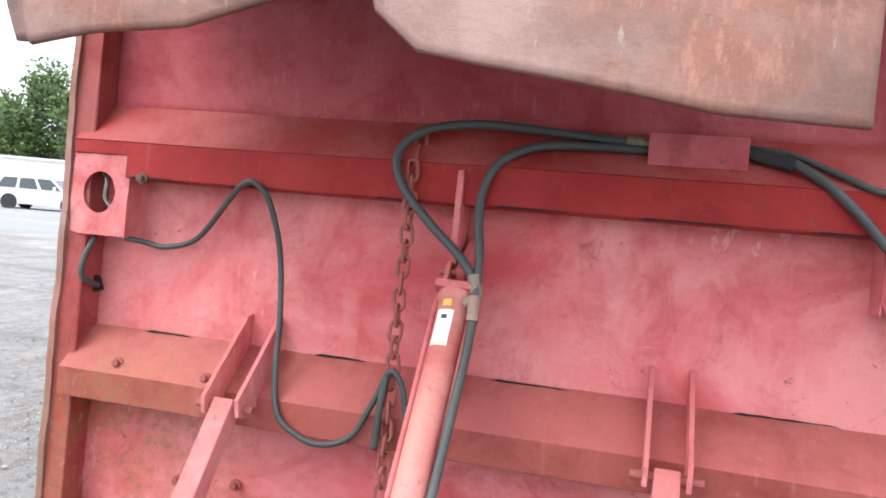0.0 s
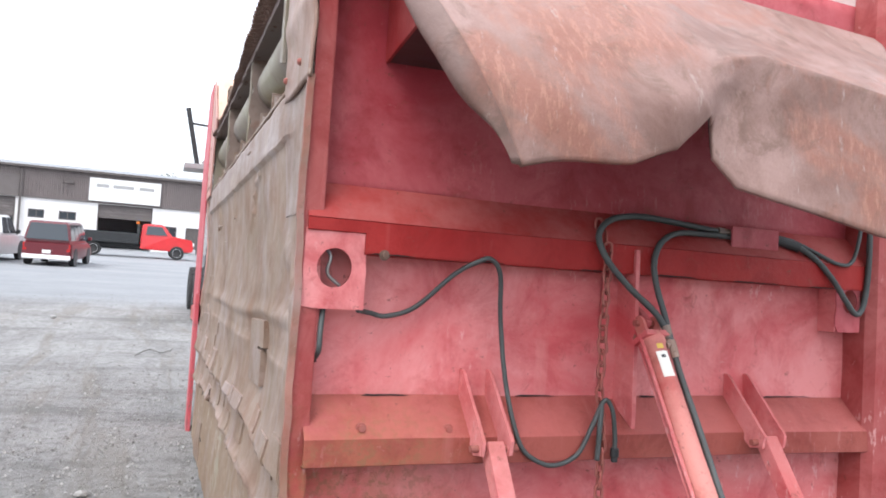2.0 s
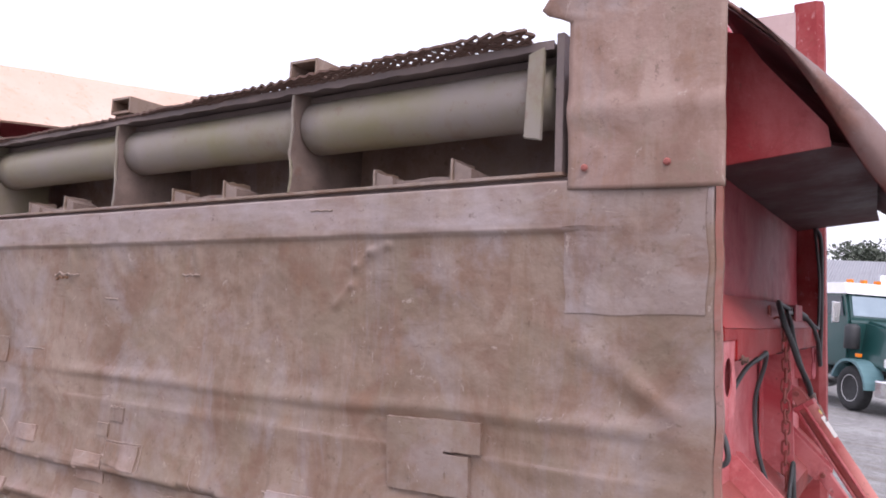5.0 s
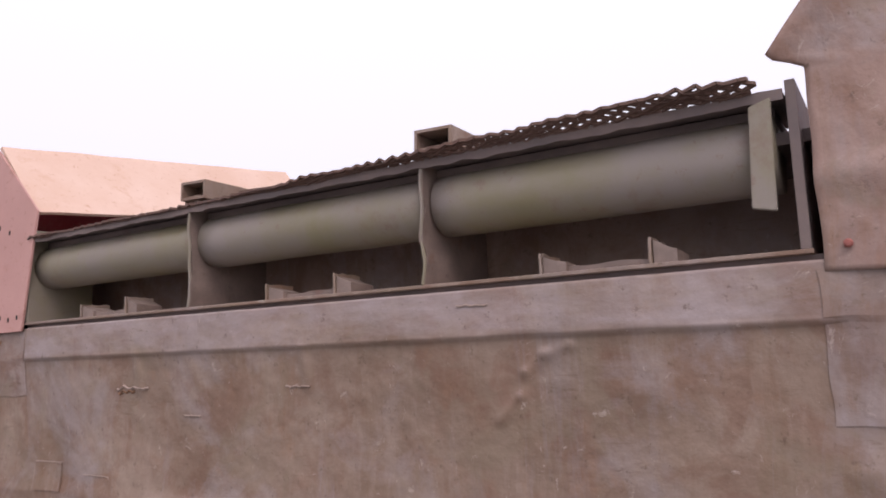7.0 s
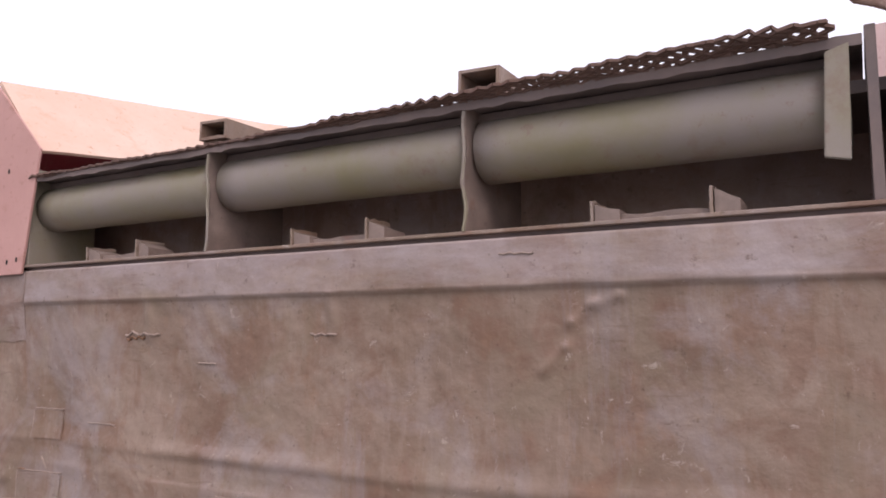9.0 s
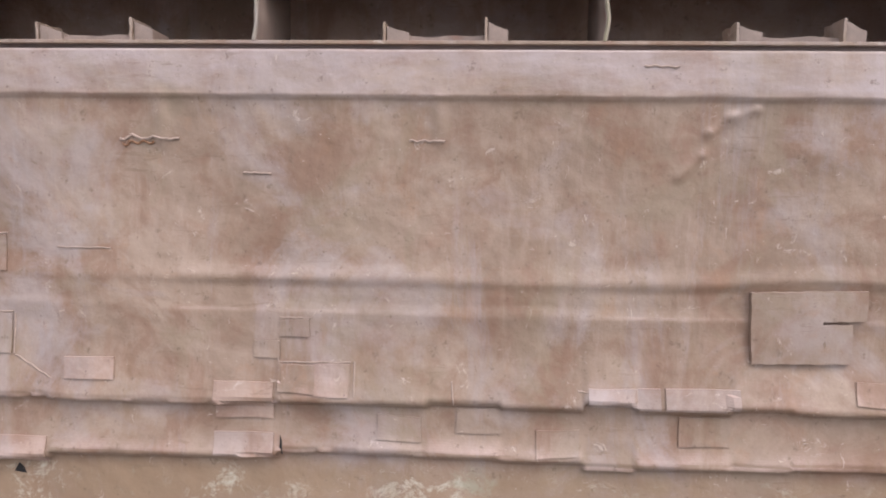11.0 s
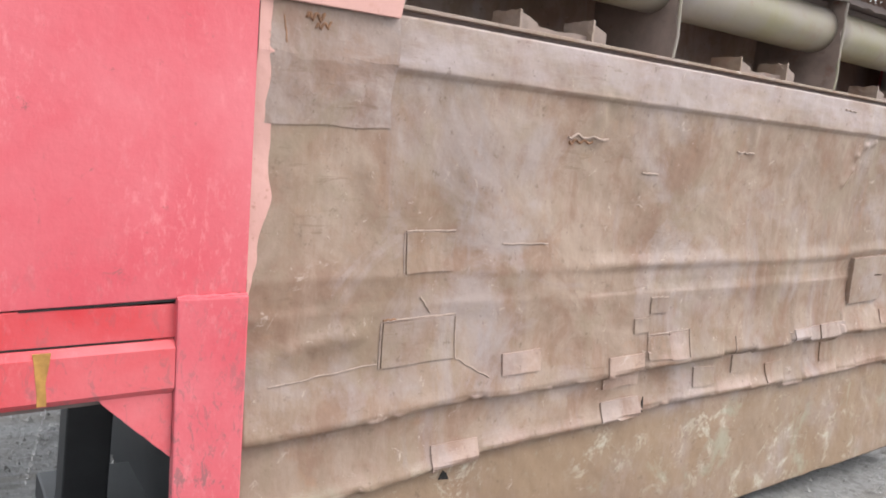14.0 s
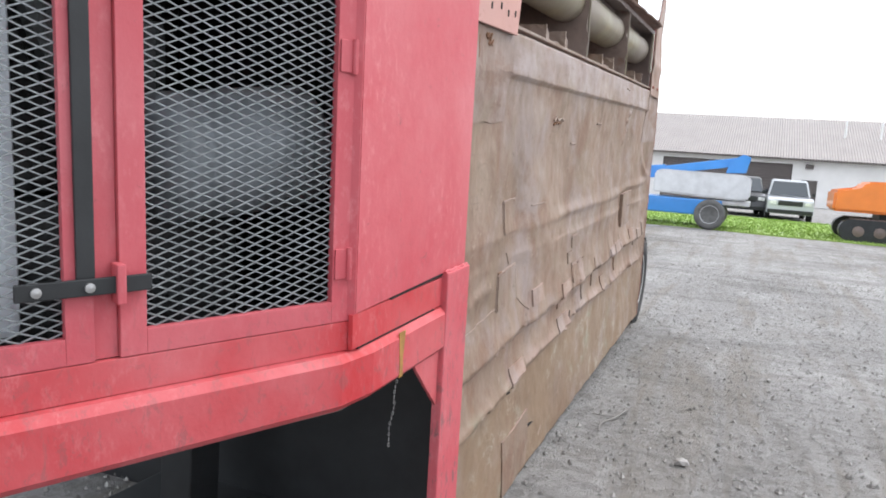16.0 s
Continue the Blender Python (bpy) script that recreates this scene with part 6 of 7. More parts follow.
holes = [(-24.0, -20.4, 0, 3.45), (-14.5, -10.6, 0, 3.45), (-4.9, -0.9, 0, 3.45), (4.7, 8.6, 0, 3.2), (-19.3, -18.1, 1.1, 2.5), (-17.3, -16.1, 0, 2.45), (-9.7, -8.6, 2.0, 2.65), (-7.6, -6.4, 2.0, 2.65), (-0.2, 1.0, 1.1, 2.1), (1.7, 3.1, 0, 2.1), (10.5, 12, 1.0, 2.2), (14, 18, 0, 3.4)]
wall_with_holes("wall", shop, M_WALLW, -25, 26, 0, 3.5, holes)
for h, k in zip(holes, ("half", "open", "half", "shut", "window", "door", "window", "window", "window", "door", "window", "shut")):
    opening(shop, *h[:3], h[3], k)
bm = bmesh.new()
box(bm, -25, -0.12, 3.5, 26, 0.25, 5.75)
part("cladding", bm, M_BAND, shop, "grey-brown profiled cladding")
bm = bmesh.new()
for k in range(170):
    x = -24.9 + k * 0.3
    box(bm, x, -0.155, 3.52, x + 0.07, -0.12, 5.7)
part("cladding_ribs", bm, M_BAND, shop)
bm = bmesh.new()
box(bm, -25.4, -0.45, 5.75, 26.4, 0.3, 5.95, 0.03)
part("eave", bm, M_TRIMD, shop, "dark eave and gutter")
bm = bmesh.new()
prism(bm, [(-0.3, 5.95), (8, 6.7), (16, 5.95), (16, 5.8), (-0.3, 5.8)], "x", -25.2, 26.2)
part("roof", bm, M_ROOFG, shop)
bm = bmesh.new()
box(bm, -25, 15.7, 0, 26, 16, 5.8)
box(bm, -25, 0.25, 0, -24.75, 15.7, 5.8)
box(bm, 25.75, 0.25, 0, 26, 15.7, 5.8)
part("wall", bm, M_WALLW, shop)
bm = bmesh.new()
box(bm, -14.7, -0.16, 3.5, -10.4, -0.125, 5.15)
part("tall_shutter", bm, M_SHUT, shop, "raised roller shutter")
bm = bmesh.new()
box(bm, -5.6, -0.28, 3.66, -0.4, -0.17, 5.45, 0.02)
sign = part("sign", bm, M_WHITE, shop, "white sign board")
for k, (x0, x1) in enumerate(((-5.1, -4.2), (-3.9, -2.4), (-2.0, -0.9))):
    bm = bmesh.new()
    box(bm, x0, -0.286, 4.75, x1, -0.279, 5.0)
    part("lettering_bar", bm, M_STEELGREY, sign)
bm = bmesh.new()
box(bm, -7.3, -0.3, 4.8, -6.7, -0.13, 5.1, 0.05)
part("wall_lamp", bm, M_TRIMD, shop)
bm = bmesh.new()
box(bm, -10.35, -0.28, 0, -10.2, -0.16, 5.6)
part("downpipe", bm, M_TRIMD, shop)

# office beside it
office = thing("office_building", "small cream office with a ribbed grey roof", "building", Matrix.Translation((-21.9, 55.2, 0)) @ Matrix.Rotation(radians(20), 4, "Z") @ Matrix.Translation((20.5, 0, 0)))
holes = [(-24.0, -23.0, 0, 2.1), (-28.6, -27.9, 0.6, 2.2)]
wall_with_holes("wall", office, M_WALLO, -30, -20.5, 0, 4.3, holes)
bm = bmesh.new()
box(bm, -24.0, 0.05, 0, -23.0, 0.1, 2.1)
dl = part("door", bm, M_WHITE, office, "white door with a small window")
bm = bmesh.new()
box(bm, -23.8, 0.03, 1.2, -23.3, 0.05, 1.8)
part("door_pane", bm, M_GLASS, dl)
opening(office, -28.6, -27.9, 0.6, 2.2, "window")
bm = bmesh.new()
prism(bm, [(-0.7, 4.2), (5.0, 6.85), (10.7, 4.2), (10.4, 4.1), (5.0, 6.65), (-0.4, 4.1)], "x", -30.5, -20.0)
part("roof", bm, M_ROOFO, office, "grey ribbed roof")
bm = bmesh.new()
box(bm, -30, 9.75, 0, -20.5, 10, 4.3)
box(bm, -30, 0.25, 0, -29.75, 9.75, 4.3)
box(bm, -20.75, 0.25, 0, -20.5, 9.75, 4.3)
prism(bm, [(0, 4.3), (5, 6.55), (10, 4.3)], "x", -29.9, -29.7)
prism(bm, [(0, 4.3), (5, 6.55), (10, 4.3)], "x", -20.8, -20.6)
part("wall", bm, M_WALLO, office)
bm = bmesh.new()
box(bm, -29.6, -0.05, 3.25, -27.6, -0.01, 3.85)
part("sign", bm, M_WHITE, office)
bm = bmesh.new()
box(bm, -22.2, -0.7, 0.45, -20.4, -0.1, 0.55)
box(bm, -22.1, -0.15, 0.55, -20.5, -0.08, 1.3)
for x in (-22.1, -20.6):
    box(bm, x, -0.65, 0, x + 0.1, -0.2, 0.45)
solo("bench", bm, M_STEELGREY, "pale bench standing against the office wall", "bench", office.matrix_world.copy())

# low white building far left
lowb = thing("storage_building", "long low white storage building", "building", Matrix.Translation((-34, 34, 0)) @ Matrix.Rotation(radians(35), 4, "Z"))
bm = bmesh.new()
box(bm, -12, 0, 0, 3, 6, 2.7)
part("wall", bm, M_WHITE, lowb)
bm = bmesh.new()
box(bm, -12.2, -0.2, 2.7, 3.2, 6.2, 2.82)
part("roof", bm, M_WHITE, lowb)

# beige depot to the side
depot = thing("depot_building", "beige depot with a long slate-grey roof", "building", Matrix.Translation((48, 0, 0)) @ Matrix.Rotation(radians(-90), 4, "Z"))
# local x runs along world -y
holes = [(-11.2, -8.6, 1.5, 3.0), (-14.4, -13.8, 1.7, 2.95), (-6.5, -3.5, 0, 2.7), (-1, 2, 1.4, 2.9), (5, 8, 0, 2.8)]
wall_with_holes("wall", depot, M_WALLB, -17, 16, 0, 3.6, holes)
for h, k in zip(holes, ("window", "window", "shut", "window", "shut")):
    opening(depot, *h, k)
bm = bmesh.new()
prism(bm, [(-0.8, 3.5), (7.0, 6.1), (15, 3.5), (14.7, 3.4), (7.0, 5.9), (-0.5, 3.4)], "x", -17.6, 16.6)
part("roof", bm, M_ROOFG, depot, "slate-grey roof")
bm = bmesh.new()
prism(bm, [(-0.2, 3.78), (2.3, 4.62), (2.3, 4.66), (-0.2, 3.82)], "x", -15.6, -12.9)
part("roof_light", bm, M_WHITE, depot, "white roof light")
bm = bmesh.new()
box(bm, -17, 14, 0, 16, 14.2, 3.6)
box(bm, -17, 0.25, 0, -16.8, 14, 3.6)
box(bm, 15.8, 0.25, 0, 16, 14, 3.6)
part("wall", bm, M_WALLB, depot)

# warehouse across the verge
ware = thing("warehouse_building", "white warehouse with a broad grey-brown roof", "building", Matrix.Translation((0, -58, 0)) @ Matrix.Rotation(radians(180), 4, "Z"))
holes = [(-6.6, 3.4, 0, 3.3), (4.1, 5.3, 0, 2.1), (12, 16, 0, 3.2), (-17, -12, 0, 3.2)]
wall_with_holes("wall", ware, M_WALLW, -26, 26, 0, 3.8, holes)
for h, k in zip(holes, ("shut", "door", "shut", "shut")):
    opening(ware, *h, k)
bm = bmesh.new()
prism(bm, [(-0.8, 3.75), (9.0, 7.6), (19, 3.75), (18.7, 3.6), (9.0, 7.4), (-0.6, 3.6)], "x", -26.6, 26.6)
part("roof", bm, M_ROOFB, ware, "broad grey-brown roof")
bm = bmesh.new()
box(bm, -26, 18, 0, 26, 18.2, 3.8)
box(bm, -26, 0.25, 0, -25.8, 18, 3.8)
box(bm, 25.8, 0.25, 0, 26, 18, 3.8)
part("wall", bm, M_WALLW, ware)
for x in (7.2, 9.8):
    bm = bmesh.new()
    tube(bm, [(x, 4.5, 5.6), (x, 4.5, 7.2)], 0.09, 10)
    part("flue", bm, M_WHITE, ware)
bm = bmesh.new()
box(bm, 4.3, -0.3, 3.0, 4.9, -0.02, 3.35, 0.05)
part("wall_lamp", bm, M_TRIMD, ware)


# ---- vehicles ----
def paint(name, col, rough=0.28):
    m, n, l, b = mat_base(name, rough)
    v = coords(n, l)
    f = noise_fac(n, l, v, 3, 4, 0.6, 0.3, 0.7)
    l.new(mix_col(n, l, f, tuple(c * 0.9 for c in col), col), b.inputs["Base Color"])
    b.inputs["Coat Weight"].default_value = 0.4
    return m


P_WHITE = paint("white_car_paint", (0.80, 0.80, 0.80))
P_SILVERC = paint("silver_car_paint", (0.48, 0.50, 0.53))
P_BLUE = paint("dark_blue_car_paint", (0.018, 0.026, 0.075))
P_MAROON = paint("maroon_car_paint", (0.13, 0.012, 0.02))
P_RED = paint("red_truck_paint", (0.62, 0.025, 0.03))
P_BLACK = paint("black_car_paint", (0.018, 0.02, 0.024))
P_GREEN = paint("dark_green_truck_paint", (0.015, 0.07, 0.065))
P_TEALF = paint("pale_teal_fender_paint", (0.13, 0.25, 0.27))
P_LIFT = paint("blue_lift_paint", (0.055, 0.27, 0.68), 0.4)
P_ORANGE = paint("orange_machine_paint", (0.80, 0.22, 0.02), 0.4)
P_REDO = paint("orange_red_machine_paint", (0.72, 0.12, 0.05), 0.4)
P_TEAL = paint("teal_generator_paint", (0.09, 0.44, 0.46), 0.4)
P_TRRED = paint("dull_red_trailer_paint", (0.34, 0.03, 0.04), 0.5)
M_CREAM = plain("cream_painted_tank", (0.60, 0.56, 0.44), 0.5, 0.0, 0.12, 1.5)
M_LAMPR = plain("red_lamp_lens", (0.45, 0.02, 0.02), 0.2)
M_LAMPW = plain("clear_lamp_lens", (0.75, 0.75, 0.75), 0.15)
M_AMBER = plain("amber_lamp_lens", (0.80, 0.22, 0.01), 0.25)
M_SILVER = plain("silver_sheet", (0.55, 0.56, 0.57), 0.35, 0.5, 0.15, 3)


def tapered(bm, prof, hw, hw_top, z_lo, z_hi):
    """A side profile of (x, z) given width; it narrows from hw at z_lo to hw_top at z_hi."""
    def w(z):
        t = min(1, max(0, (z - z_lo) / (z_hi - z_lo)))
        return hw + (hw_top - hw) * t
    lf = [bm.verts.new((x, w(z), z)) for x, z in prof]
    rt = [bm.verts.new((x, -w(z), z)) for x, z in prof]
    n = len(prof)
    bm.faces.new(lf)
    bm.faces.new(rt[::-1])
    for i in range(n):
        bm.faces.new((lf[i], lf[(i + 1) % n], rt[(i + 1) % n], rt[i]))
    return bm


def pane(bm, pts, off):
    """A thin pane over four or more points, lifted along off."""
    off = Vector(off)
    a = [bm.verts.new(Vector(p) + off) for p in pts]
    b = [bm.verts.new(Vector(p) + off * 0.2) for p in pts]
    bm.faces.new(a)
    bm.faces.new(b[::-1])
    for i in range(len(a)):
        bm.faces.new((a[i], a[(i + 1) % len(a)], b[(i + 1) % len(a)], b[i]))


def road_vehicle(name, label, cat, m, mat, L, W, H, kind, wheel_r=0.36, bumper=M_BLACK):
    """A car, van or pickup: front towards +x, standing on z = 0."""
    v = thing(name, label, cat, m)
    hw = W / 2
    a, b = -L / 2, L / 2
    sill, belt = wheel_r * 0.75, H * 0.60
    if kind == "pickup":
        belt = H * 0.58
        body = [(a, sill + 0.1), (a, belt), (a + 0.05, belt + 0.02), (b - 0.25, belt - 0.04), (b - 0.05, belt - 0.16), (b, sill + 0.15), (b - 0.05, sill), (a + 0.05, sill)]
        cab = [(a + L * 0.36, belt), (a + L * 0.39, H - 0.06), (a + L * 0.41, H), (a + L * 0.60, H), (a + L * 0.63, H - 0.04), (a + L * 0.73, belt - 0.02)]
    elif kind == "van":
        belt = H * 0.56
        body = [(a, sill), (a - 0.02, belt), (b - 0.9, belt), (b - 0.15, belt - 0.18), (b, sill + 0.2), (b - 0.05, sill)]
        cab = [(a, belt), (a + 0.12, H - 0.05), (a + 0.22, H), (b - 1.9, H), (b - 1.7, H - 0.05), (b - 0.95, belt)]
    elif kind == "suv":
        body = [(a, sill), (a, belt - 0.05), (a + 0.05, belt), (b - 1.0, belt), (b - 0.15, belt - 0.16), (b, sill + 0.15), (b - 0.05, sill)]
        cab = [(a + 0.05, belt), (a + 0.45, H - 0.05), (a + 0.6, H), (b - 2.0, H), (b - 1.8, H - 0.05), (b - 1.1, belt)]
    else:
        belt = H * 0.62
        body = [(a, sill), (a, belt - 0.08), (a + 0.1, belt), (b - 1.2, belt - 0.02), (b - 0.2, belt - 0.2), (b, sill + 0.15), (b - 0.05, sill)]
        cab = [(a + 0.35, belt), (a + 1.0, H - 0.04), (a + 1.2, H), (b - 2.2, H), (b - 2.0, H - 0.04), (b - 1.25, belt - 0.02)]
    bm = bmesh.new()
    tapered(bm, body, hw, hw * 0.97, sill, belt)
    bmesh.ops.bevel(bm, geom=bm.edges[:], offset=0.10, segments=3, affect="EDGES", clamp_overlap=True)
    bd = part("body", bm, mat, v, "", False)
    bm = bmesh.new()
    tapered(bm, cab, hw * 0.95, hw * 0.78, belt, H)
    bmesh.ops.bevel(bm, geom=bm.edges[:], offset=0.06, segments=3, affect="EDGES", clamp_overlap=True)
    cb = part("cab", bm, mat, v)

    def cw(z):
        return hw * 0.95 + (hw * 0.78 - hw * 0.95) * (z - belt) / (H - belt)
    z0, z1 = belt + 0.05, H - 0.10
    xb0, xb1, xf0, xf1 = cab[0][0], cab[1][0], cab[-1][0], cab[-2][0]

    def edge(x0, x1, z):
        return x0 + (x1 - x0) * (z - belt) / (H - 0.05 - belt)
    n = {"pickup": 2, "van": 4, "suv": 3, "car": 2}[kind]
    for s in (1, -1):
        for k in range(n):
            f0, f1 = (k + 0.07) / n, (k + 0.93) / n
            q = []
            for f, z in ((f0, z0), (f1, z0), (f1, z1), (f0, z1)):
                xr, xf = edge(xb0, xb1, z) + 0.06, edge(xf0, xf1, z) - 0.06
                q.append((xr + (xf - xr) * f, s * cw(z), z))
            bm = bmesh.new()
            pane(bm, q, (0, s * 0.012, 0.003))
            part("side_window", bm, M_GLASS, cb)
    for nm, x0, x1, sg in (("rear_window", xb0, xb1, -1), ("windscreen", xf0, xf1, 1)):
        q = [(edge(x0, x1, z) + sg * 0.004, s * (cw(z) - 0.09), z) for s, z in ((1, z0), (-1, z0), (-1, z1), (1, z1))]
        bm = bmesh.new()
        pane(bm, q, (sg * 0.014, 0, 0.006))
        part(nm, bm, M_GLASS, cb)
    for x in (a + L * 0.19, b - L * 0.18):
        for s in (1, -1):
            wheel(v, (x, s * (hw - 0.10), wheel_r), (0, s, 0), wheel_r, 0.22, seg=24)
            bm = bmesh.new()
            lathe(bm, [(wheel_r * 1.16, 0), (wheel_r * 1.16, 0.02)], Matrix.Translation((x, s * (hw + (0.0 if s > 0 else 0.0) - 0.008), wheel_r)) @ Vector((0, s, 0)).to_track_quat("Z", "Y").to_matrix().to_4x4(), 20)
            part("wheel_arch", bm, M_BLACK, bd)
    for x, nm in ((a - 0.03, "rear_bumper"), (b - 0.06, "front_bumper")):
        bm = bmesh.new()
        box(bm, x - 0.02, -hw * 0.96, sill + 0.02, x + 0.11, hw * 0.96, sill + 0.20, 0.03)
        part(nm, bm, bumper, v)
    for s in (1, -1):
        bm = bmesh.new()
        box(bm, a - 0.012, s * hw * 0.86 - 0.07, belt - 0.42, a + 0.04, s * hw * 0.86 + 0.07, belt - 0.10, 0.01)
        part("tail_lamp", bm, M_LAMPR, v)
        bm = bmesh.new()
        box(bm, b - 0.12, s * hw * 0.74 - 0.14, belt - 0.36, b + 0.008, s * hw * 0.74 + 0.14, belt - 0.20, 0.01)
        part("head_lamp", bm, M_LAMPW, v)
        bm = bmesh.new()
        box(bm, edge(xf0, xf1, belt) - 0.5, s * (hw + 0.10) - 0.08, belt + 0.05, edge(xf0, xf1, belt) - 0.38, s * (hw + 0.10) + 0.08, belt + 0.22, 0.02)
        part("mirror", bm, mat if kind != "pickup" else M_BLACK, v)
    bm = bmesh.new()
    box(bm, b - 0.06, -hw * 0.52, belt - 0.40, b + 0.006, hw * 0.52, belt - 0.18, 0.01)
    part("grille", bm, M_BLACK, v)
    bm = bmesh.new()
    box(bm, a - 0.035, -0.16, sill + 0.26, a - 0.022, 0.16, sill + 0.40)
    part("plate", bm, M_WHITE, v)
    if kind == "pickup":
        bm = bmesh.new()
        box(bm, a + 0.06, -hw * 0.86, belt - 0.02, a + L * 0.355, hw * 0.86, belt + 0.035)
        part("bed_well", bm, M_BLACK, v)
        for s in (1, -1):
            bm = bmesh.new()
            box(bm, a + 0.02, s * hw * 0.92 - 0.045, belt, a + L * 0.355, s * hw * 0.92 + 0.045, belt + 0.07, 0.015)
            part("bed_rail", bm, mat, v)
        bm = bmesh.new()
        box(bm, a - 0.004, -hw * 0.9, belt - 0.5, a + 0.05, hw * 0.9, belt + 0.07, 0.015)
        part("tailgate", bm, mat, v)
    return v


def stand_at(x, y, heading):
    """heading: degrees from +x of the front."""
    return Matrix.Translation((x, y, 0)) @ Matrix.Rotation(radians(heading), 4, "Z")


road_vehicle("pickup_truck", "white pickup truck parked with its tail to the yard", "vehicle", stand_at(-7.3, 34.4, 83), P_WHITE, 5.6, 1.95, 1.95, "pickup", 0.40, M_SILVER)
road_vehicle("van", "maroon passenger van with a white lower bumper", "vehicle", stand_at(-4.4, 34.4, 85), P_MAROON, 4.7, 1.88, 1.85, "van", 0.35, M_WHITE)
road_vehicle("pickup_truck", "dark blue pickup truck by the workshop door", "vehicle", stand_at(-14.5, 41.4, 162), P_BLUE, 5.6, 1.95, 1.9, "pickup", 0.40)
road_vehicle("car", "small white car parked in front of the office", "vehicle", stand_at(-12.7, 33.6, 78), P_WHITE, 4.3, 1.75, 1.45, "car", 0.32)
road_vehicle("suv", "white sport utility vehicle on the paving", "vehicle", stand_at(-28.7, 31.0, 20), P_WHITE, 4.7, 1.9, 1.72, "suv", 0.36)
road_vehicle("pickup_truck", "large white pickup truck on the paving", "vehicle", stand_at(-22.6, 30.6, -8), P_WHITE, 5.6, 1.95, 1.88, "pickup", 0.40)
road_vehicle("pickup_truck", "white work pickup beside the low trailer", "vehicle", stand_at(34.5, 8.2, 200), P_WHITE, 5.8, 2.0, 2.0, "pickup", 0.42)
road_vehicle("pickup_truck", "silver pickup truck with a black grille facing the verge", "vehicle", stand_at(-2.4, -32.6, 92), P_SILVERC, 5.5, 2.0, 1.9, "pickup", 0.42)
road_vehicle("suv", "dark sport utility vehicle behind the lift", "vehicle", stand_at(-0.3, -33.6, 95), P_BLACK, 4.9, 2.0, 1.95, "suv", 0.42)

# red flatbed truck in front of the workshop
ft = thing("flatbed_truck", "red cab truck with a black stake flatbed", "vehicle", stand_at(-1.6, 48.0, 2))
bm = bmesh.new()
tapered(bm, [(0.2, 0.55), (0.2, 1.35), (0.28, 2.05), (0.5, 2.12), (1.35, 2.12), (1.55, 2.05), (2.0, 1.42), (3.2, 1.28), (3.35, 0.6), (3.2, 0.5)], 1.0, 0.82, 1.35, 2.1)
bmesh.ops.bevel(bm, geom=bm.edges[:], offset=0.04, segments=2, affect="EDGES")
fcab = part("cab", bm, P_RED, ft)
for s in (1, -1):
    bm = bmesh.new()
    pane(bm, [(0.5, s * 0.965, 1.45), (1.75, s * 0.965, 1.45), (1.4, s * 0.86, 1.98), (0.55, s * 0.86, 1.98)], (0, s * 0.02, 0.008))
    part("side_window", bm, M_GLASS, fcab)
bm = bmesh.new()
pane(bm, [(1.98, 0.8, 1.47), (1.98, -0.8, 1.47), (1.58, -0.7, 2.02), (1.58, 0.7, 2.02)], (0.02, 0, 0.015))
part("windscreen", bm, M_GLASS, fcab)
bm = bmesh.new()
box(bm, -3.6, -1.1, 0.85, 0.1, 1.1, 1.0, 0.02)
part("bed", bm, M_BLACK, ft)
for s in (1, -1):
    bm = bmesh.new()
    box(bm, -3.6, s * 1.06 - 0.03, 1.0, 0.1, s * 1.06 + 0.03, 1.48, 0.01)
    part("bed_side", bm, M_BLACK, ft)
bm = bmesh.new()
box(bm, 0.02, -1.1, 1.0, 0.12, 1.1, 2.05, 0.02)
part("headboard", bm, M_BLACK, ft)
bm = bmesh.new()
box(bm, -3.5, -0.4, 0.55, 3.0, 0.4, 0.85, 0.02)
part("chassis", bm, M_BLACK, ft)
bm = bmesh.new()
box(bm, 3.1, -0.98, 0.42, 3.45, 0.98, 0.72, 0.04)
part("bumper", bm, M_SILVER, ft)
for s in (1, -1):
    bm = bmesh.new()
    box(bm, 3.2, s * 0.75 - 0.16, 0.9, 3.36, s * 0.75 + 0.16, 1.12, 0.03)
    part("head_lamp", bm, M_LAMPW, ft)
for x in (-2.4, 2.35):
    for s in (1, -1):
        wheel(ft, (x, s * 0.93, 0.43), (0, s, 0), 0.43, 0.26, seg=24, rim_mat=M_SILVER)
bm = bmesh.new()
box(bm, -0.1, -0.08, 2.05, 0.1, 0.08, 2.22, 0.04)
part("beacon", bm, M_AMBER, ft)

# dark green tractor unit
tr = thing("tractor_unit", "dark green conventional tractor unit with bright tanks", "truck", stand_at(19.6, 1.65, 218))
bm = bmesh.new()
box(bm, -3.6, -0.45, 0.75, 3.0, 0.45, 1.0, 0.02)
part("chassis", bm, M_STEELGREY, tr)
bm = bmesh.new()
tapered(bm, [(0.75, 0.95), (0.75, 2.70), (0.85, 2.85), (1.8, 2.85), (1.95, 2.72), (2.15, 2.05), (2.15, 0.95)], 1.0, 0.95, 1.9, 2.9)
bmesh.ops.bevel(bm, geom=bm.edges[:], offset=0.06, segments=2, affect="EDGES")
tcab = part("cab", bm, P_GREEN, tr)
bm = bmesh.new()
tapered(bm, [(0.75, 2.66), (0.85, 2.93), (1.8, 2.93), (2.06, 2.66)], 1.01, 0.9, 2.7, 3.0)
part("cab_roof", bm, P_WHITE, tr)
bm = bmesh.new()
tapered(bm, [(2.1, 1.0), (2.1, 2.06), (3.35, 1.86), (3.42, 0.95)], 0.72, 0.55, 1.0, 1.95)
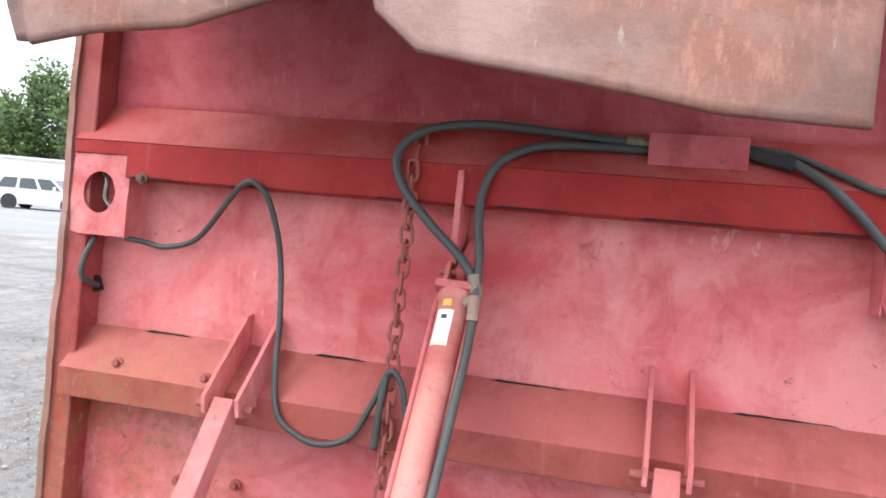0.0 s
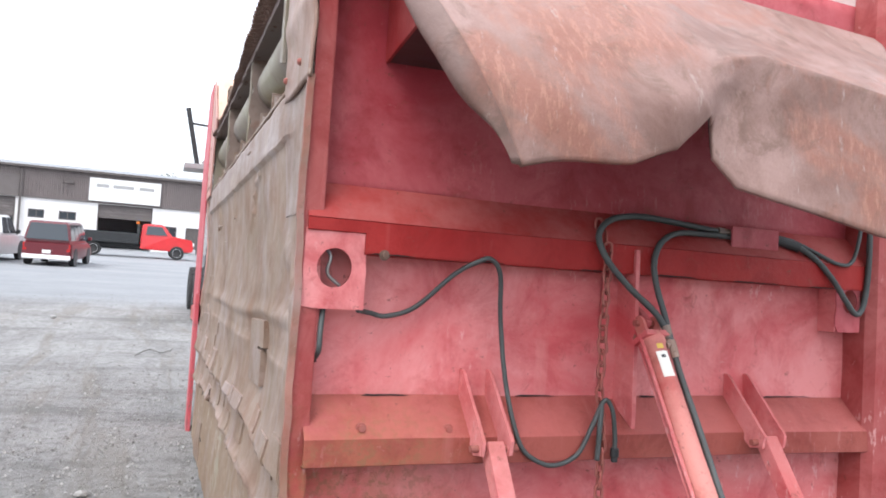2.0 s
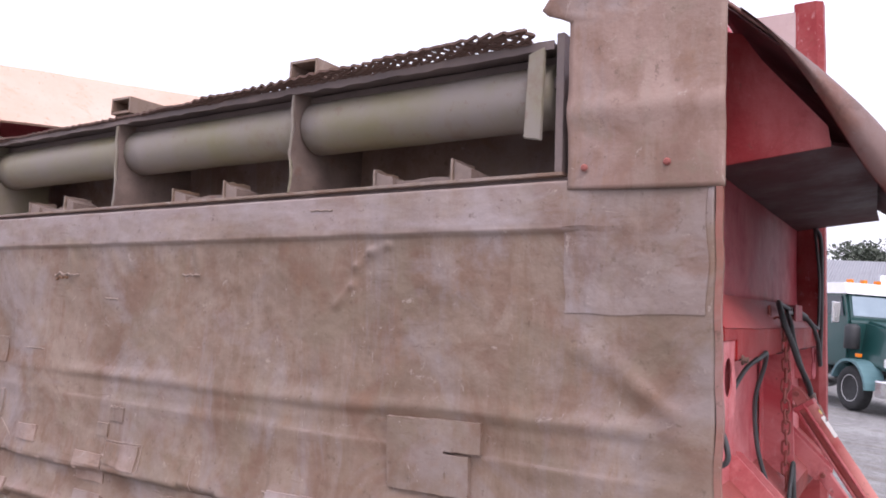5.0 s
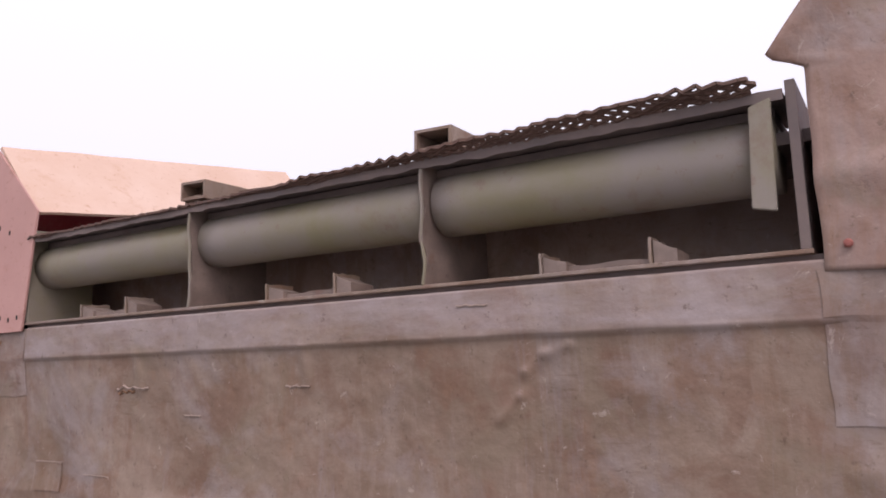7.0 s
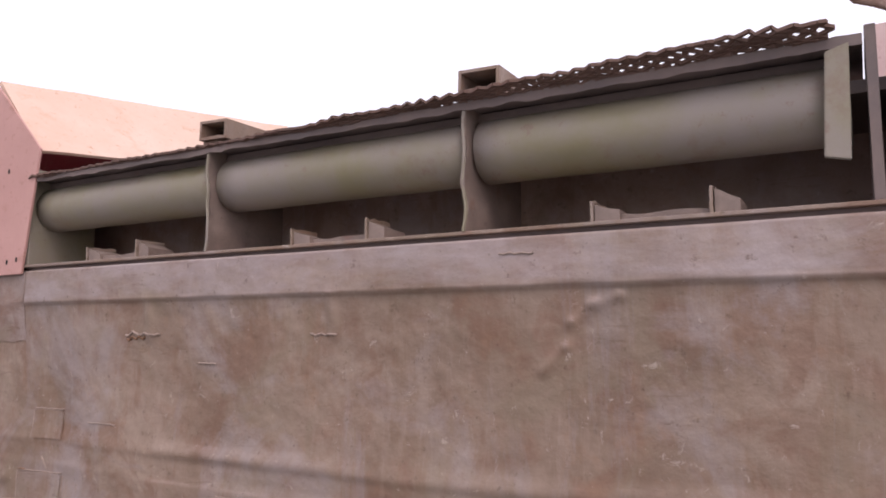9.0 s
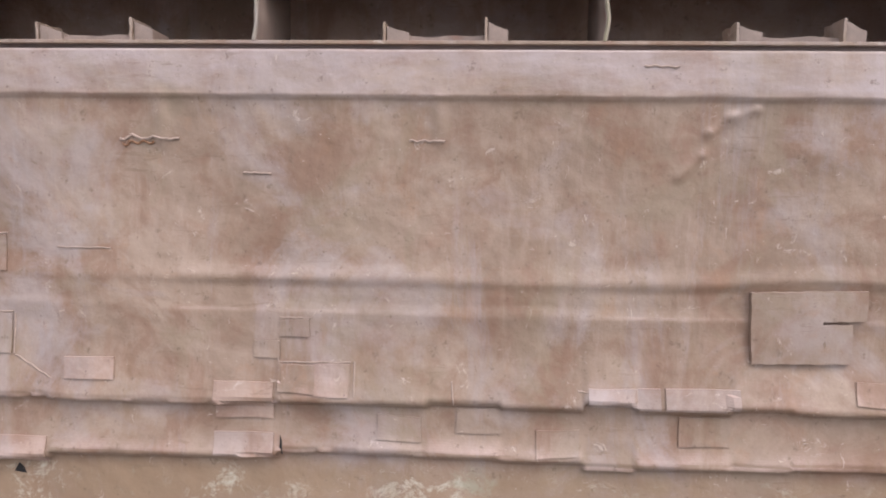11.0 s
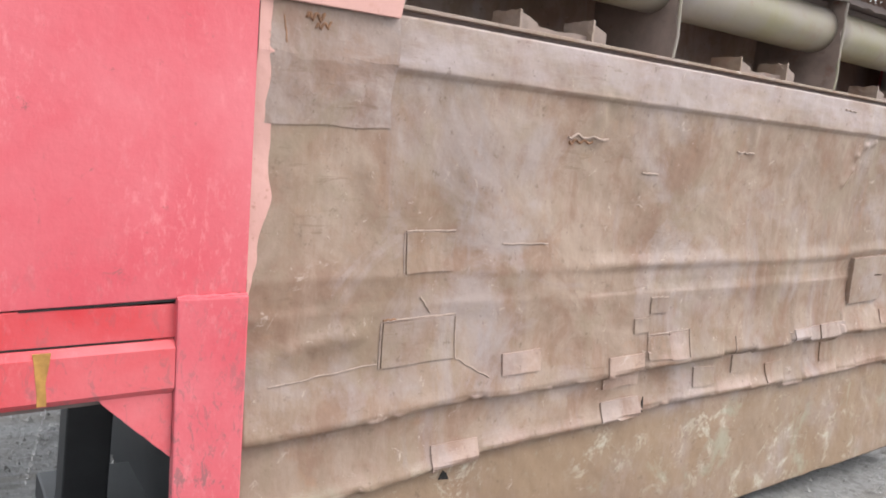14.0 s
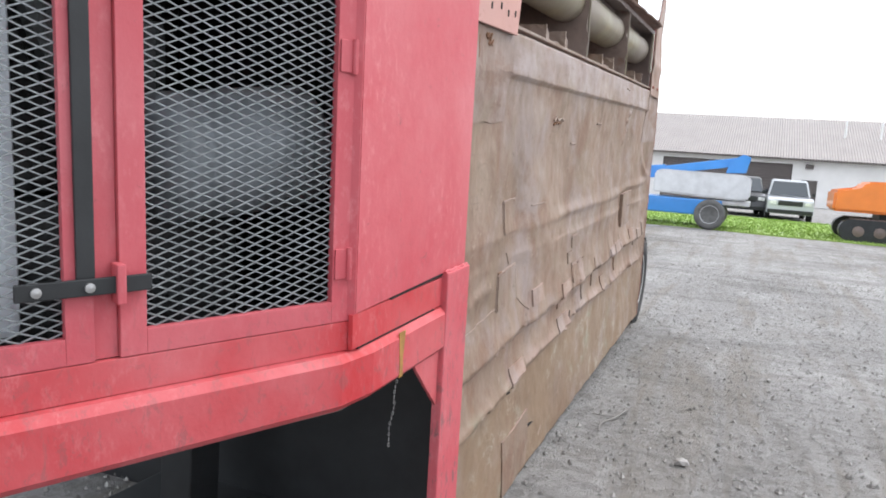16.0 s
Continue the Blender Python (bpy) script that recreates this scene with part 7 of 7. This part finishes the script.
bmesh.ops.bevel(bm, geom=bm.edges[:], offset=0.06, segments=2, affect="EDGES")
part("hood", bm, P_GREEN, tr)
bm = bmesh.new()
box(bm, 3.36, -0.5, 0.95, 3.46, 0.5, 1.80, 0.03)
grl = part("grille", bm, M_CHROME, tr)
for k in range(7):
    bm = bmesh.new()
    box(bm, 3.455, -0.44 + k * 0.13, 1.0, 3.47, -0.36 + k * 0.13, 1.72)
    part("grille_slat", bm, M_BLACK, grl)
for s in (1, -1):
    bm = bmesh.new()
    pts = []
    for k in range(13):
        a = math.pi * (k / 12) * 0.85 + 0.1
        pts.append((2.35 + 0.66 * math.cos(a), 0.45 + 0.72 * math.sin(a)))
    outer = pts + [(2.35 + 0.60 * math.cos(math.pi * (k / 12) * 0.85 + 0.1), 0.45 + 0.66 * math.sin(math.pi * (k / 12) * 0.85 + 0.1)) for k in range(12, -1, -1)]
    prism(bm, [(x, z) for x, z in outer], "y", s * 0.62, s * 1.12)
    part("fender", bm, P_TEALF, tr, "pale teal fender")
    bm = bmesh.new()
    lathe(bm, [(0.30, 0), (0.32, 0.02), (0.32, 1.75), (0.30, 1.77)], Matrix.Translation((-0.45, s * 0.85, 0.72)) @ pose(0, 0, 0, 0, 90, 0), 24)
    part("fuel_tank", bm, M_CHROME, tr, "polished round fuel tank", True)
    for k in (0.35, 0.85, 1.35):
        bm = bmesh.new()
        lathe(bm, [(0.328, 0), (0.328, 0.06)], Matrix.Translation((-0.45 + k, s * 0.85, 0.72)) @ pose(0, 0, 0, 0, 90, 0), 24)
        part("tank_strap", bm, M_STEELGREY, tr)
    wheel(tr, (2.35, s * 0.92, 0.5), (0, s, 0), 0.5, 0.28, seg=28, rim_mat=M_RIMW)
    for x in (-2.0, -3.2):
        wheel(tr, (x, s * 0.80, 0.5), (0, s, 0), 0.5, 0.52, seg=28, rim_mat=M_RIMW)
        bm = bmesh.new()
        n = 12
        arc = [(x + 0.60 * math.cos(math.pi * k / n), 0.5 + 0.60 * math.sin(math.pi * k / n)) for k in range(1, n)]
        inn = [(x + 0.57 * math.cos(math.pi * k / n), 0.5 + 0.57 * math.sin(math.pi * k / n)) for k in range(n - 1, 0, -1)]
        prism(bm, arc + inn, "y", s * 0.54, s * 1.08)
        part("mudguard", bm, M_CHROME, tr)
    bm = bmesh.new()
    tube(bm, [(0.60, s * 0.90, 1.0), (0.60, s * 0.90, 3.25)], 0.085, 14)
    part("exhaust_pipe", bm, M_CHROME, tr, "", True)
    bm = bmesh.new()
    pane(bm, [(0.95, s * 0.988, 2.14), (1.95, s * 0.988, 2.14), (1.82, s * 0.962, 2.60), (0.95, s * 0.962, 2.60)], (0, s * 0.03, 0.005))
    part("side_window", bm, M_GLASS, tcab)
    bm = bmesh.new()
    box(bm, 1.95, s * 1.22 - 0.09, 1.95, 2.02, s * 1.22 + 0.09, 2.45, 0.02)
    part("mirror", bm, M_CHROME, tr)
    bm = bmesh.new()
    box(bm, 3.22, s * 0.72 - 0.15, 1.05, 3.42, s * 0.72 + 0.15, 1.25, 0.03)
    part("head_lamp", bm, M_LAMPW, tr)
    bm = bmesh.new()
    box(bm, 2.5, s * 1.0 - 0.05, 1.22, 2.62, s * 1.0 + 0.05, 1.30, 0.01)
    part("marker_lamp", bm, M_AMBER, tr)
    bm = bmesh.new()
    lathe(bm, [(0.16, 0), (0.17, 0.02), (0.17, 0.5), (0.10, 0.58)], Matrix.Translation((2.18, s * 0.92, 1.38)), 18)
    part("air_cleaner", bm, M_BLACK, tr, "", True)
bm = bmesh.new()
pane(bm, [(2.11, 0.88, 2.14), (2.11, -0.88, 2.14), (1.985, -0.86, 2.60), (1.985, 0.86, 2.60)], (0.03, 0, 0.01))
part("windscreen", bm, M_SCREEN, tcab, "windscreen with a pale sky reflection in its colour")
bm = bmesh.new()
box(bm, 3.3, -1.12, 0.42, 3.55, 1.12, 0.80, 0.05)
part("bumper", bm, M_CHROME, tr, "bright chrome bumper")
for y in (-0.7, -0.35, 0, 0.35, 0.7):
    bm = bmesh.new()
    box(bm, 1.6, y - 0.05, 2.92, 1.75, y + 0.05, 3.02, 0.02)
    part("roof_lamp", bm, M_AMBER, tr)
bm = bmesh.new()
lathe(bm, [(0.5, 0), (0.5, 0.08), (0.2, 0.1)], Matrix.Translation((-2.6, 0, 1.0)), 20)
part("fifth_wheel", bm, M_BLACK, tr)

# low red trailer with its gooseneck, and its load
lt = thing("lowboy_trailer", "dull red low trailer with a raised gooseneck", "trailer", stand_at(20.7, 8.6, -60))
bm = bmesh.new()
tapered(bm, [(-6.5, 0.22), (-6.5, 0.58), (2.6, 0.58), (2.6, 0.22)], 1.3, 1.3, 0.2, 0.6)
part("deck", bm, P_TRRED, lt)
for s in (1, -1):
    bm = bmesh.new()
    box(bm, -6.5, s * 1.3 - 0.04, 0.58, 2.6, s * 1.3 + 0.04, 0.68, 0.01)
    part("deck_rail", bm, P_TRRED, lt)
    for k in range(6):
        bm = bmesh.new()
        box(bm, -6.0 + k * 1.5, s * 1.345 - 0.01, 0.38, -5.6 + k * 1.5, s * 1.345 + 0.01, 0.47)
        part("reflector", bm, M_WHITE if k % 2 else M_LAMPR, lt)
bm = bmesh.new()
for s in (-0.42, 0.42):
    bar(bm, (2.5, s, 0.46), (3.7, s, 1.30), 0.16, 0.14)
    bar(bm, (3.6, s, 1.28), (7.0, s, 1.36), 0.18, 0.14)
for x in (3.6, 5.2, 6.9):
    bar(bm, (x, -0.42, 1.32), (x, 0.42, 1.32), 0.12, 0.12)
part("gooseneck", bm, M_SILVER, lt, "silver framed gooseneck")
bm = bmesh.new()
box(bm, -6.3, -1.0, 0.0, -6.0, 1.0, 0.22, 0.02)
part("rest_leg", bm, M_BLACK, lt)
bm = bmesh.new()
box(bm, 2.2, -0.9, 0.0, 2.4, 0.9, 0.22, 0.02)
part("rest_leg", bm, M_BLACK, lt)
cone = thing("traffic_cone", "orange traffic cone standing on the trailer deck", "cone", stand_at(20.95, 6.5, 0) @ Matrix.Translation((0, 0, 0.58)))
bm = bmesh.new()
box(bm, -0.18, -0.18, 0, 0.18, 0.18, 0.03, 0.01)
part("base", bm, M_BLACK, cone)
bm = bmesh.new()
lathe(bm, [(0.13, 0.03), (0.03, 0.62), (0.01, 0.63)], Matrix.Identity(4), 16)
part("cone_body", bm, P_ORANGE, cone, "", True)
gen = thing("generator_set", "teal enclosed generator set on the low trailer", "generator", stand_at(19.1, 11.4, -60) @ Matrix.Translation((0, 0, 0.58)))
bm = bmesh.new()
box(bm, -1.2, -0.7, 0.12, 1.2, 0.7, 1.75, 0.05)
gb = part("enclosure", bm, P_TEAL, gen)
bm = bmesh.new()
box(bm, -1.3, -0.75, 0, 1.3, 0.75, 0.12, 0.02)
part("skid", bm, M_BLACK, gen)
for s in (1, -1):
    for k in range(2):
        for j in range(5):
            bm = bmesh.new()
            box(bm, -1.0 + k * 1.1, s * 0.705 - 0.012, 0.5 + j * 0.16, -0.2 + k * 1.1, s * 0.705 + 0.012, 0.58 + j * 0.16)
            part("louvre", bm, M_BLACK, gb)
tank = thing("storage_container", "cream painted steel storage container", "container", stand_at(35.8, 14.0, -60))
bm = bmesh.new()
box(bm, -2.2, -1.2, 0.1, 2.2, 1.2, 1.65, 0.04)
tb = part("body", bm, M_CREAM, tank)
for k in range(6):
    for s in (1, -1):
        bm = bmesh.new()
        box(bm, -2.1 + k * 0.8, s * 1.2 - 0.02, 0.15, -2.0 + k * 0.8, s * 1.2 + 0.02, 1.6)
        part("rib", bm, M_CREAM, tb)
bm = bmesh.new()
box(bm, -2.1, -1.1, 0, 2.1, 1.1, 0.1)
part("skid", bm, M_BLACK, tank)

# blue boom lift with a wrapped engine cover
bl = thing("boom_lift", "blue boom lift with pale grey covers and large tyres", "lift", stand_at(0.9, -19.4, 180))
bm = bmesh.new()
box(bm, -2.75, -1.0, 0.45, 0.9, 1.0, 0.98, 0.05)
part("chassis", bm, P_LIFT, bl)
for x in (-2.5, 0.55):
    for s in (1, -1):
        wheel(bl, (x, s * 1.0, 0.5), (0, s, 0), 0.5, 0.36, M_DUSTYTYRE, seg=28, rim_mat=M_SILVER)
bm = bmesh.new()
tapered(bm, [(-1.35, 1.12), (-1.35, 1.78), (-1.2, 1.90), (1.45, 1.88), (1.72, 1.78), (1.72, 1.12), (1.5, 1.02)], 1.05, 0.95, 1.0, 1.7)
bmesh.ops.bevel(bm, geom=bm.edges[:], offset=0.05, segments=2, affect="EDGES")
part("turret_cover", bm, M_SILVER, bl, "pale grey wrapped cover")
bm = bmesh.new()
box(bm, 0.6, -0.9, 0.85, 1.75, 0.9, 1.0, 0.02)
part("counterweight", bm, M_SILVER, bl)
bm = bmesh.new()
bar(bm, (-3.6, 0.75, 1.52), (-1.2, 0.75, 1.86), 0.36, 0.44, 0.02)
bar(bm, (-1.3, 0.75, 1.86), (1.2, 0.75, 2.32), 0.28, 0.30, 0.02)
part("boom", bm, P_LIFT, bl)
bm = bmesh.new()
prism(bm, [(0.85, 1.9), (1.5, 1.95), (1.62, 2.5), (1.35, 2.58), (0.95, 2.35)], "y", 0.5, 1.0, 0.02)
part("boom_knuckle", bm, P_LIFT, bl)
bm = bmesh.new()
box(bm, -4.6, -0.9, 0.5, -3.5, 0.9, 0.6, 0.01)
for x in (-4.55, -3.55):
    for s in (-0.85, 0.85):
        tube(bm, [(x, s, 0.6), (x, s, 1.65)], 0.03, 8)
part("basket", bm, P_LIFT, bl)
bm = bmesh.new()
box(bm, -1.6, 0.985, 0.56, -0.2, 1.006, 0.70)
part("lettering_bar", bm, M_WHITE, bl)

# orange excavator
ex = thing("excavator", "orange tracked excavator at the edge of the verge", "excavator", stand_at(-5.6, -20.2, 180))
for s in (1, -1):
    bm = bmesh.new()
    pts = []
    for k in range(9):
        a = math.pi / 2 + math.pi * k / 8
        pts.append((-1.7 + 0.36 * math.cos(a), 0.38 + 0.36 * math.sin(a)))
    for k in range(9):
        a = -math.pi / 2 + math.pi * k / 8
        pts.append((1.7 + 0.36 * math.cos(a), 0.38 + 0.36 * math.sin(a)))
    prism(bm, pts, "y", s * 1.1 - 0.25, s * 1.1 + 0.25)
    tk = part("track", bm, M_BLACK, ex)
    for k in range(24):
        bm = bmesh.new()
        x = -1.7 + 3.4 * k / 23
        box(bm, x - 0.055, s * 1.1 - 0.27, 0.735, x + 0.055, s * 1.1 + 0.27, 0.765)
        part("track_shoe", bm, M_DKSTEEL, tk)
    for k in range(6):
        bm = bmesh.new()
        lathe(bm, [(0.17, -0.02), (0.17, 0.02), (0.05, 0.05)], Matrix.Translation((-1.5 + k * 0.6, s * 1.36, 0.36)) @ Vector((0, s, 0)).to_track_quat("Z", "Y").to_matrix().to_4x4(), 14)
        part("roller", bm, M_DKSTEEL, tk)
bm = bmesh.new()
box(bm, -0.9, -0.8, 0.5, 0.9, 0.8, 0.95, 0.03)
part("carbody", bm, M_BLACK, ex)
bm = bmesh.new()
tapered(bm, [(-2.3, 0.95), (-2.3, 1.62), (-1.5, 1.66), (-1.4, 1.95), (0.4, 2.0), (0.4, 0.95)], 1.25, 1.2, 1.0, 2.1)
bmesh.ops.bevel(bm, geom=bm.edges[:], offset=0.08, segments=2, affect="EDGES")
part("house", bm, P_ORANGE, ex)
bm = bmesh.new()
box(bm, 0.4, -1.25, 1.0, 1.5, 1.25, 1.75, 0.06)
part("side_box", bm, P_ORANGE, ex)
bm = bmesh.new()
tapered(bm, [(0.45, 1.75), (0.5, 2.75), (1.3, 2.75), (1.5, 1.75)], 0.5, 0.46, 1.75, 2.8)
bmesh.ops.translate(bm, vec=(0, 0.7, 0), verts=bm.verts)
part("cab", bm, M_GLASS, ex)
bm = bmesh.new()
bar(bm, (1.2, -0.1, 1.5), (3.6, -0.1, 3.4), 0.35, 0.45, 0.03)
bar(bm, (3.5, -0.1, 3.4), (5.2, -0.1, 2.4), 0.3, 0.38, 0.03)
part("boom", bm, P_ORANGE, ex)
bm = bmesh.new()
bar(bm, (5.15, -0.1, 2.45), (5.0, -0.1, 0.7), 0.26, 0.32, 0.03)
prism(bm, [(4.6, 0.75), (5.3, 0.75), (5.5, 0.15), (4.9, 0.0)], "y", -0.55, 0.35, 0.02)
part("stick_and_bucket", bm, P_ORANGE, ex)
bm = bmesh.new()
box(bm, -1.4, 1.235, 1.15, 0.2, 1.262, 1.32)
part("stripe", bm, M_SILVER, ex)

# silver flatbed behind the machine's rear
fb = thing("flatbed_truck", "white cab truck with a silver flat body, seen from the rear", "vehicle", stand_at(2.65, -10.6, -82))
bm = bmesh.new()
box(bm, -2.2, -1.1, 0.62, 1.6, 1.1, 1.02, 0.02)
part("bed", bm, M_SILVER, fb)
bm = bmesh.new()
box(bm, 1.0, -1.0, 1.02, 1.7, 1.0, 2.1, 0.04)
part("tool_box", bm, M_SILVER, fb)
bm = bmesh.new()
tapered(bm, [(1.7, 0.6), (1.7, 2.4), (1.9, 2.55), (3.2, 2.55), (3.7, 1.5), (4.6, 1.35), (4.7, 0.6)], 1.05, 0.95, 1.4, 2.5)
bmesh.ops.bevel(bm, geom=bm.edges[:], offset=0.05, segments=2, affect="EDGES")
part("cab", bm, P_WHITE, fb)
bm = bmesh.new()
box(bm, -1.9, -0.45, 0.45, 4.4, 0.45, 0.62)
part("chassis", bm, M_BLACK, fb)
bm = bmesh.new()
box(bm, -2.3, -0.9, 0.60, -2.2, -0.75, 0.80, 0.01)
part("tail_lamp", bm, M_BLACK, fb)
for x in (-0.9, 3.9):
    for s in (1, -1):
        wheel(fb, (x, s * 0.92, 0.42), (0, s, 0), 0.42, 0.26, seg=24)

# orange telehandler half hidden behind the nose
th = thing("wheeled_loader", "orange wheeled loader with a lugged tyre and a dark blade", "loader", stand_at(1.36, 15.65, -90))
for x in (1.1, -1.3):
    for s in (1, -1):
        wheel(th, (x, s * 0.80, 0.50), (0, s, 0), 0.50, 0.42, lugs=22, seg=32, rim_mat=M_SILVER)
bm = bmesh.new()
tapered(bm, [(-2.0, 0.75), (-2.0, 1.35), (-1.6, 1.55), (0.6, 1.15), (0.9, 0.75)], 0.62, 0.55, 0.8, 1.5)
bmesh.ops.bevel(bm, geom=bm.edges[:], offset=0.05, segments=2, affect="EDGES")
part("body", bm, P_REDO, th)
bm = bmesh.new()
box(bm, -0.4, -0.55, 0.62, 1.3, 0.55, 0.85, 0.03)
part("axle_frame", bm, M_STEELGREY, th)
bm = bmesh.new()
tapered(bm, [(0.2, 0.8), (0.2, 1.5), (0.75, 1.35), (0.95, 1.05), (0.95, 0.8)], 0.5, 0.42, 0.9, 1.5)
bmesh.ops.bevel(bm, geom=bm.edges[:], offset=0.04, segments=2, affect="EDGES")
part("hood", bm, P_REDO, th)
bm = bmesh.new()
prism(bm, [(-0.92, 0.62), (-0.46, 0.66), (-0.52, 0.95), (-0.72, 1.86), (-0.80, 1.88), (-0.84, 1.2)], "x", 1.62, 1.67, 0.01)
part("fender_blade", bm, M_BLACK, th, "dark pointed blade")


# ---- trees and hedges ----
def clump_crown(name, parent, mat, n, place, size, seed):
    """A crown of many small leaf blades in loose clumps."""
    rg = random.Random(seed)
    verts, faces = [], []
    for _ in range(n):
        c = place(rg)
        for _ in range(3):
            b = len(verts)
            p = Vector(c) + Vector((rg.gauss(0, size), rg.gauss(0, size), rg.gauss(0, size * 0.7)))
            u = Vector((rg.gauss(0, 1), rg.gauss(0, 1), rg.gauss(0, 0.6))).normalized() * size * rg.uniform(0.5, 1.1)
            w = Vector((rg.gauss(0, 1), rg.gauss(0, 1), rg.gauss(0, 1))).normalized() * size * rg.uniform(0.35, 0.7)
            verts += [tuple(p - u), tuple(p + w), tuple(p + u), tuple(p - w)]
            faces.append((b, b + 1, b + 2, b + 3))
    me2 = bpy.data.meshes.new(name)
    me2.from_pydata(verts, [], faces)
    me2.materials.append(mat)
    ob = new(name, me2)
    ob.parent = parent
    return ob


def broad_tree(x, y, h, r, mat, seed, label, leaf=0.22, n=2400):
    t = thing("tree", label, "tree", Matrix.Translation((x, y, 0)))
    rg = random.Random(seed)
    b = bmesh.new()
    tube(b, smooth_path([(0, 0, 0), (0.1, 0.05, h * 0.3), (-0.05, 0.1, h * 0.6), (0, 0, h * 0.85)]), h * 0.03, 8, h * 0.006)
    for k in range(7):
        a = k * 2.4
        z0 = h * (0.35 + 0.07 * k)
        tube(b, smooth_path([(0, 0, z0), (r * 0.4 * math.cos(a), r * 0.4 * math.sin(a), z0 + h * 0.08), (r * 0.8 * math.cos(a), r * 0.8 * math.sin(a), z0 + h * 0.14)], 3), h * 0.010, 6, h * 0.003)
    part("trunk", b, M_BARK, t)
    lobes = [(rg.uniform(-0.6, 0.6) * r, rg.uniform(-0.6, 0.6) * r, h * rg.uniform(0.42, 0.9), r * rg.uniform(0.28, 0.5)) for _ in range(16)]

    def place(q):
        lx, ly, lz, lr = q.choice(lobes)
        d = Vector((q.gauss(0, 1), q.gauss(0, 1), q.gauss(0, 0.8))).normalized() * lr * q.uniform(0.5, 1.05)
        return (lx + d.x, ly + d.y, lz + d.z)
    tagged(clump_crown("crown", t, mat, n, place, leaf, seed), kind="stuff")
    return t


for k, (x, y, h, r) in enumerate(((-34.6, 53.4, 9.8, 2.8), (-31.6, 53.6, 9.2, 2.4), (-37.7, 53.7, 10.5, 3.0), (-35.7, 63.2, 8.4, 3.0), (-41.0, 56.0, 10.5, 3.4), (-34.2, 69.7, 8.6, 3.0))):
    broad_tree(x, y, h, r, M_LEAF_D, 20 + k, "tall dark purplish tree behind the yard", 0.24)
for k, (x, y, h, r) in enumerate(((-38.6, 42.8, 9.6, 3.0), (-42.5, 42.5, 7.6, 3.4), (-47, 43, 8, 4))):
    broad_tree(x, y, h, r, M_LEAF_G, 40 + k, "loose green broadleaf tree behind the low building", 0.20)
broad_tree(-29.4, 84, 11.4, 4.8, M_LEAF_G, 51, "thin-crowned tree standing behind the workshop", 0.16, 1300)
broad_tree(-0.6, 95, 9.3, 2.4, M_LEAF_D, 52, "dark tree top behind the workshop roof", 0.16, 1000)
for k, (x, y, h, r) in enumerate(((60, 30, 6.5, 3), (66, 36, 7, 3.5), (54, 33, 5.0, 3), (74, 32, 8, 4), (66, 3, 8.6, 4))):
    broad_tree(x, y, h, r, M_LEAF_D, 60 + k, "dark green tree beyond the depot")


def hedge(x, y, lx, ly, h, seed, label, mat=M_LEAF_G, n=2600, leaf=0.10):
    t = thing("hedge", label, "hedge", Matrix.Translation((x, y, 0)))
    b = bmesh.new()
    for k in range(5):
        tube(b, [((k / 4 - 0.5) * lx, 0, 0), ((k / 4 - 0.5) * lx * 1.05, 0.05, h * 0.7)], 0.04, 6, 0.015)
    part("stems", b, M_BARK, t)

    def place(q):
        return (q.uniform(-0.5, 0.5) * lx, q.uniform(-0.5, 0.5) * ly, h * q.uniform(0.05, 1.0))
    tagged(clump_crown("crown", t, mat, n, place, leaf, seed), kind="stuff")


hedge(-30.2, 52.6, 2.2, 1.7, 2.8, 71, "clipped green hedge beside the office")
hedge(-35.5, 52.0, 9, 2.4, 5.2, 74, "dense dark undergrowth below the tall trees", M_LEAF_D, 3600, 0.20)
hedge(-42.0, 46.0, 9, 2.4, 4.6, 75, "loose green undergrowth below the trees", M_LEAF_G, 3000, 0.20)
hedge(36, 17.5, 7, 2, 1.8, 72, "yellow-green shrubs behind the cream container")
hedge(40, 13.5, 4, 2, 1.6, 73, "yellow-green shrubs beside the depot")
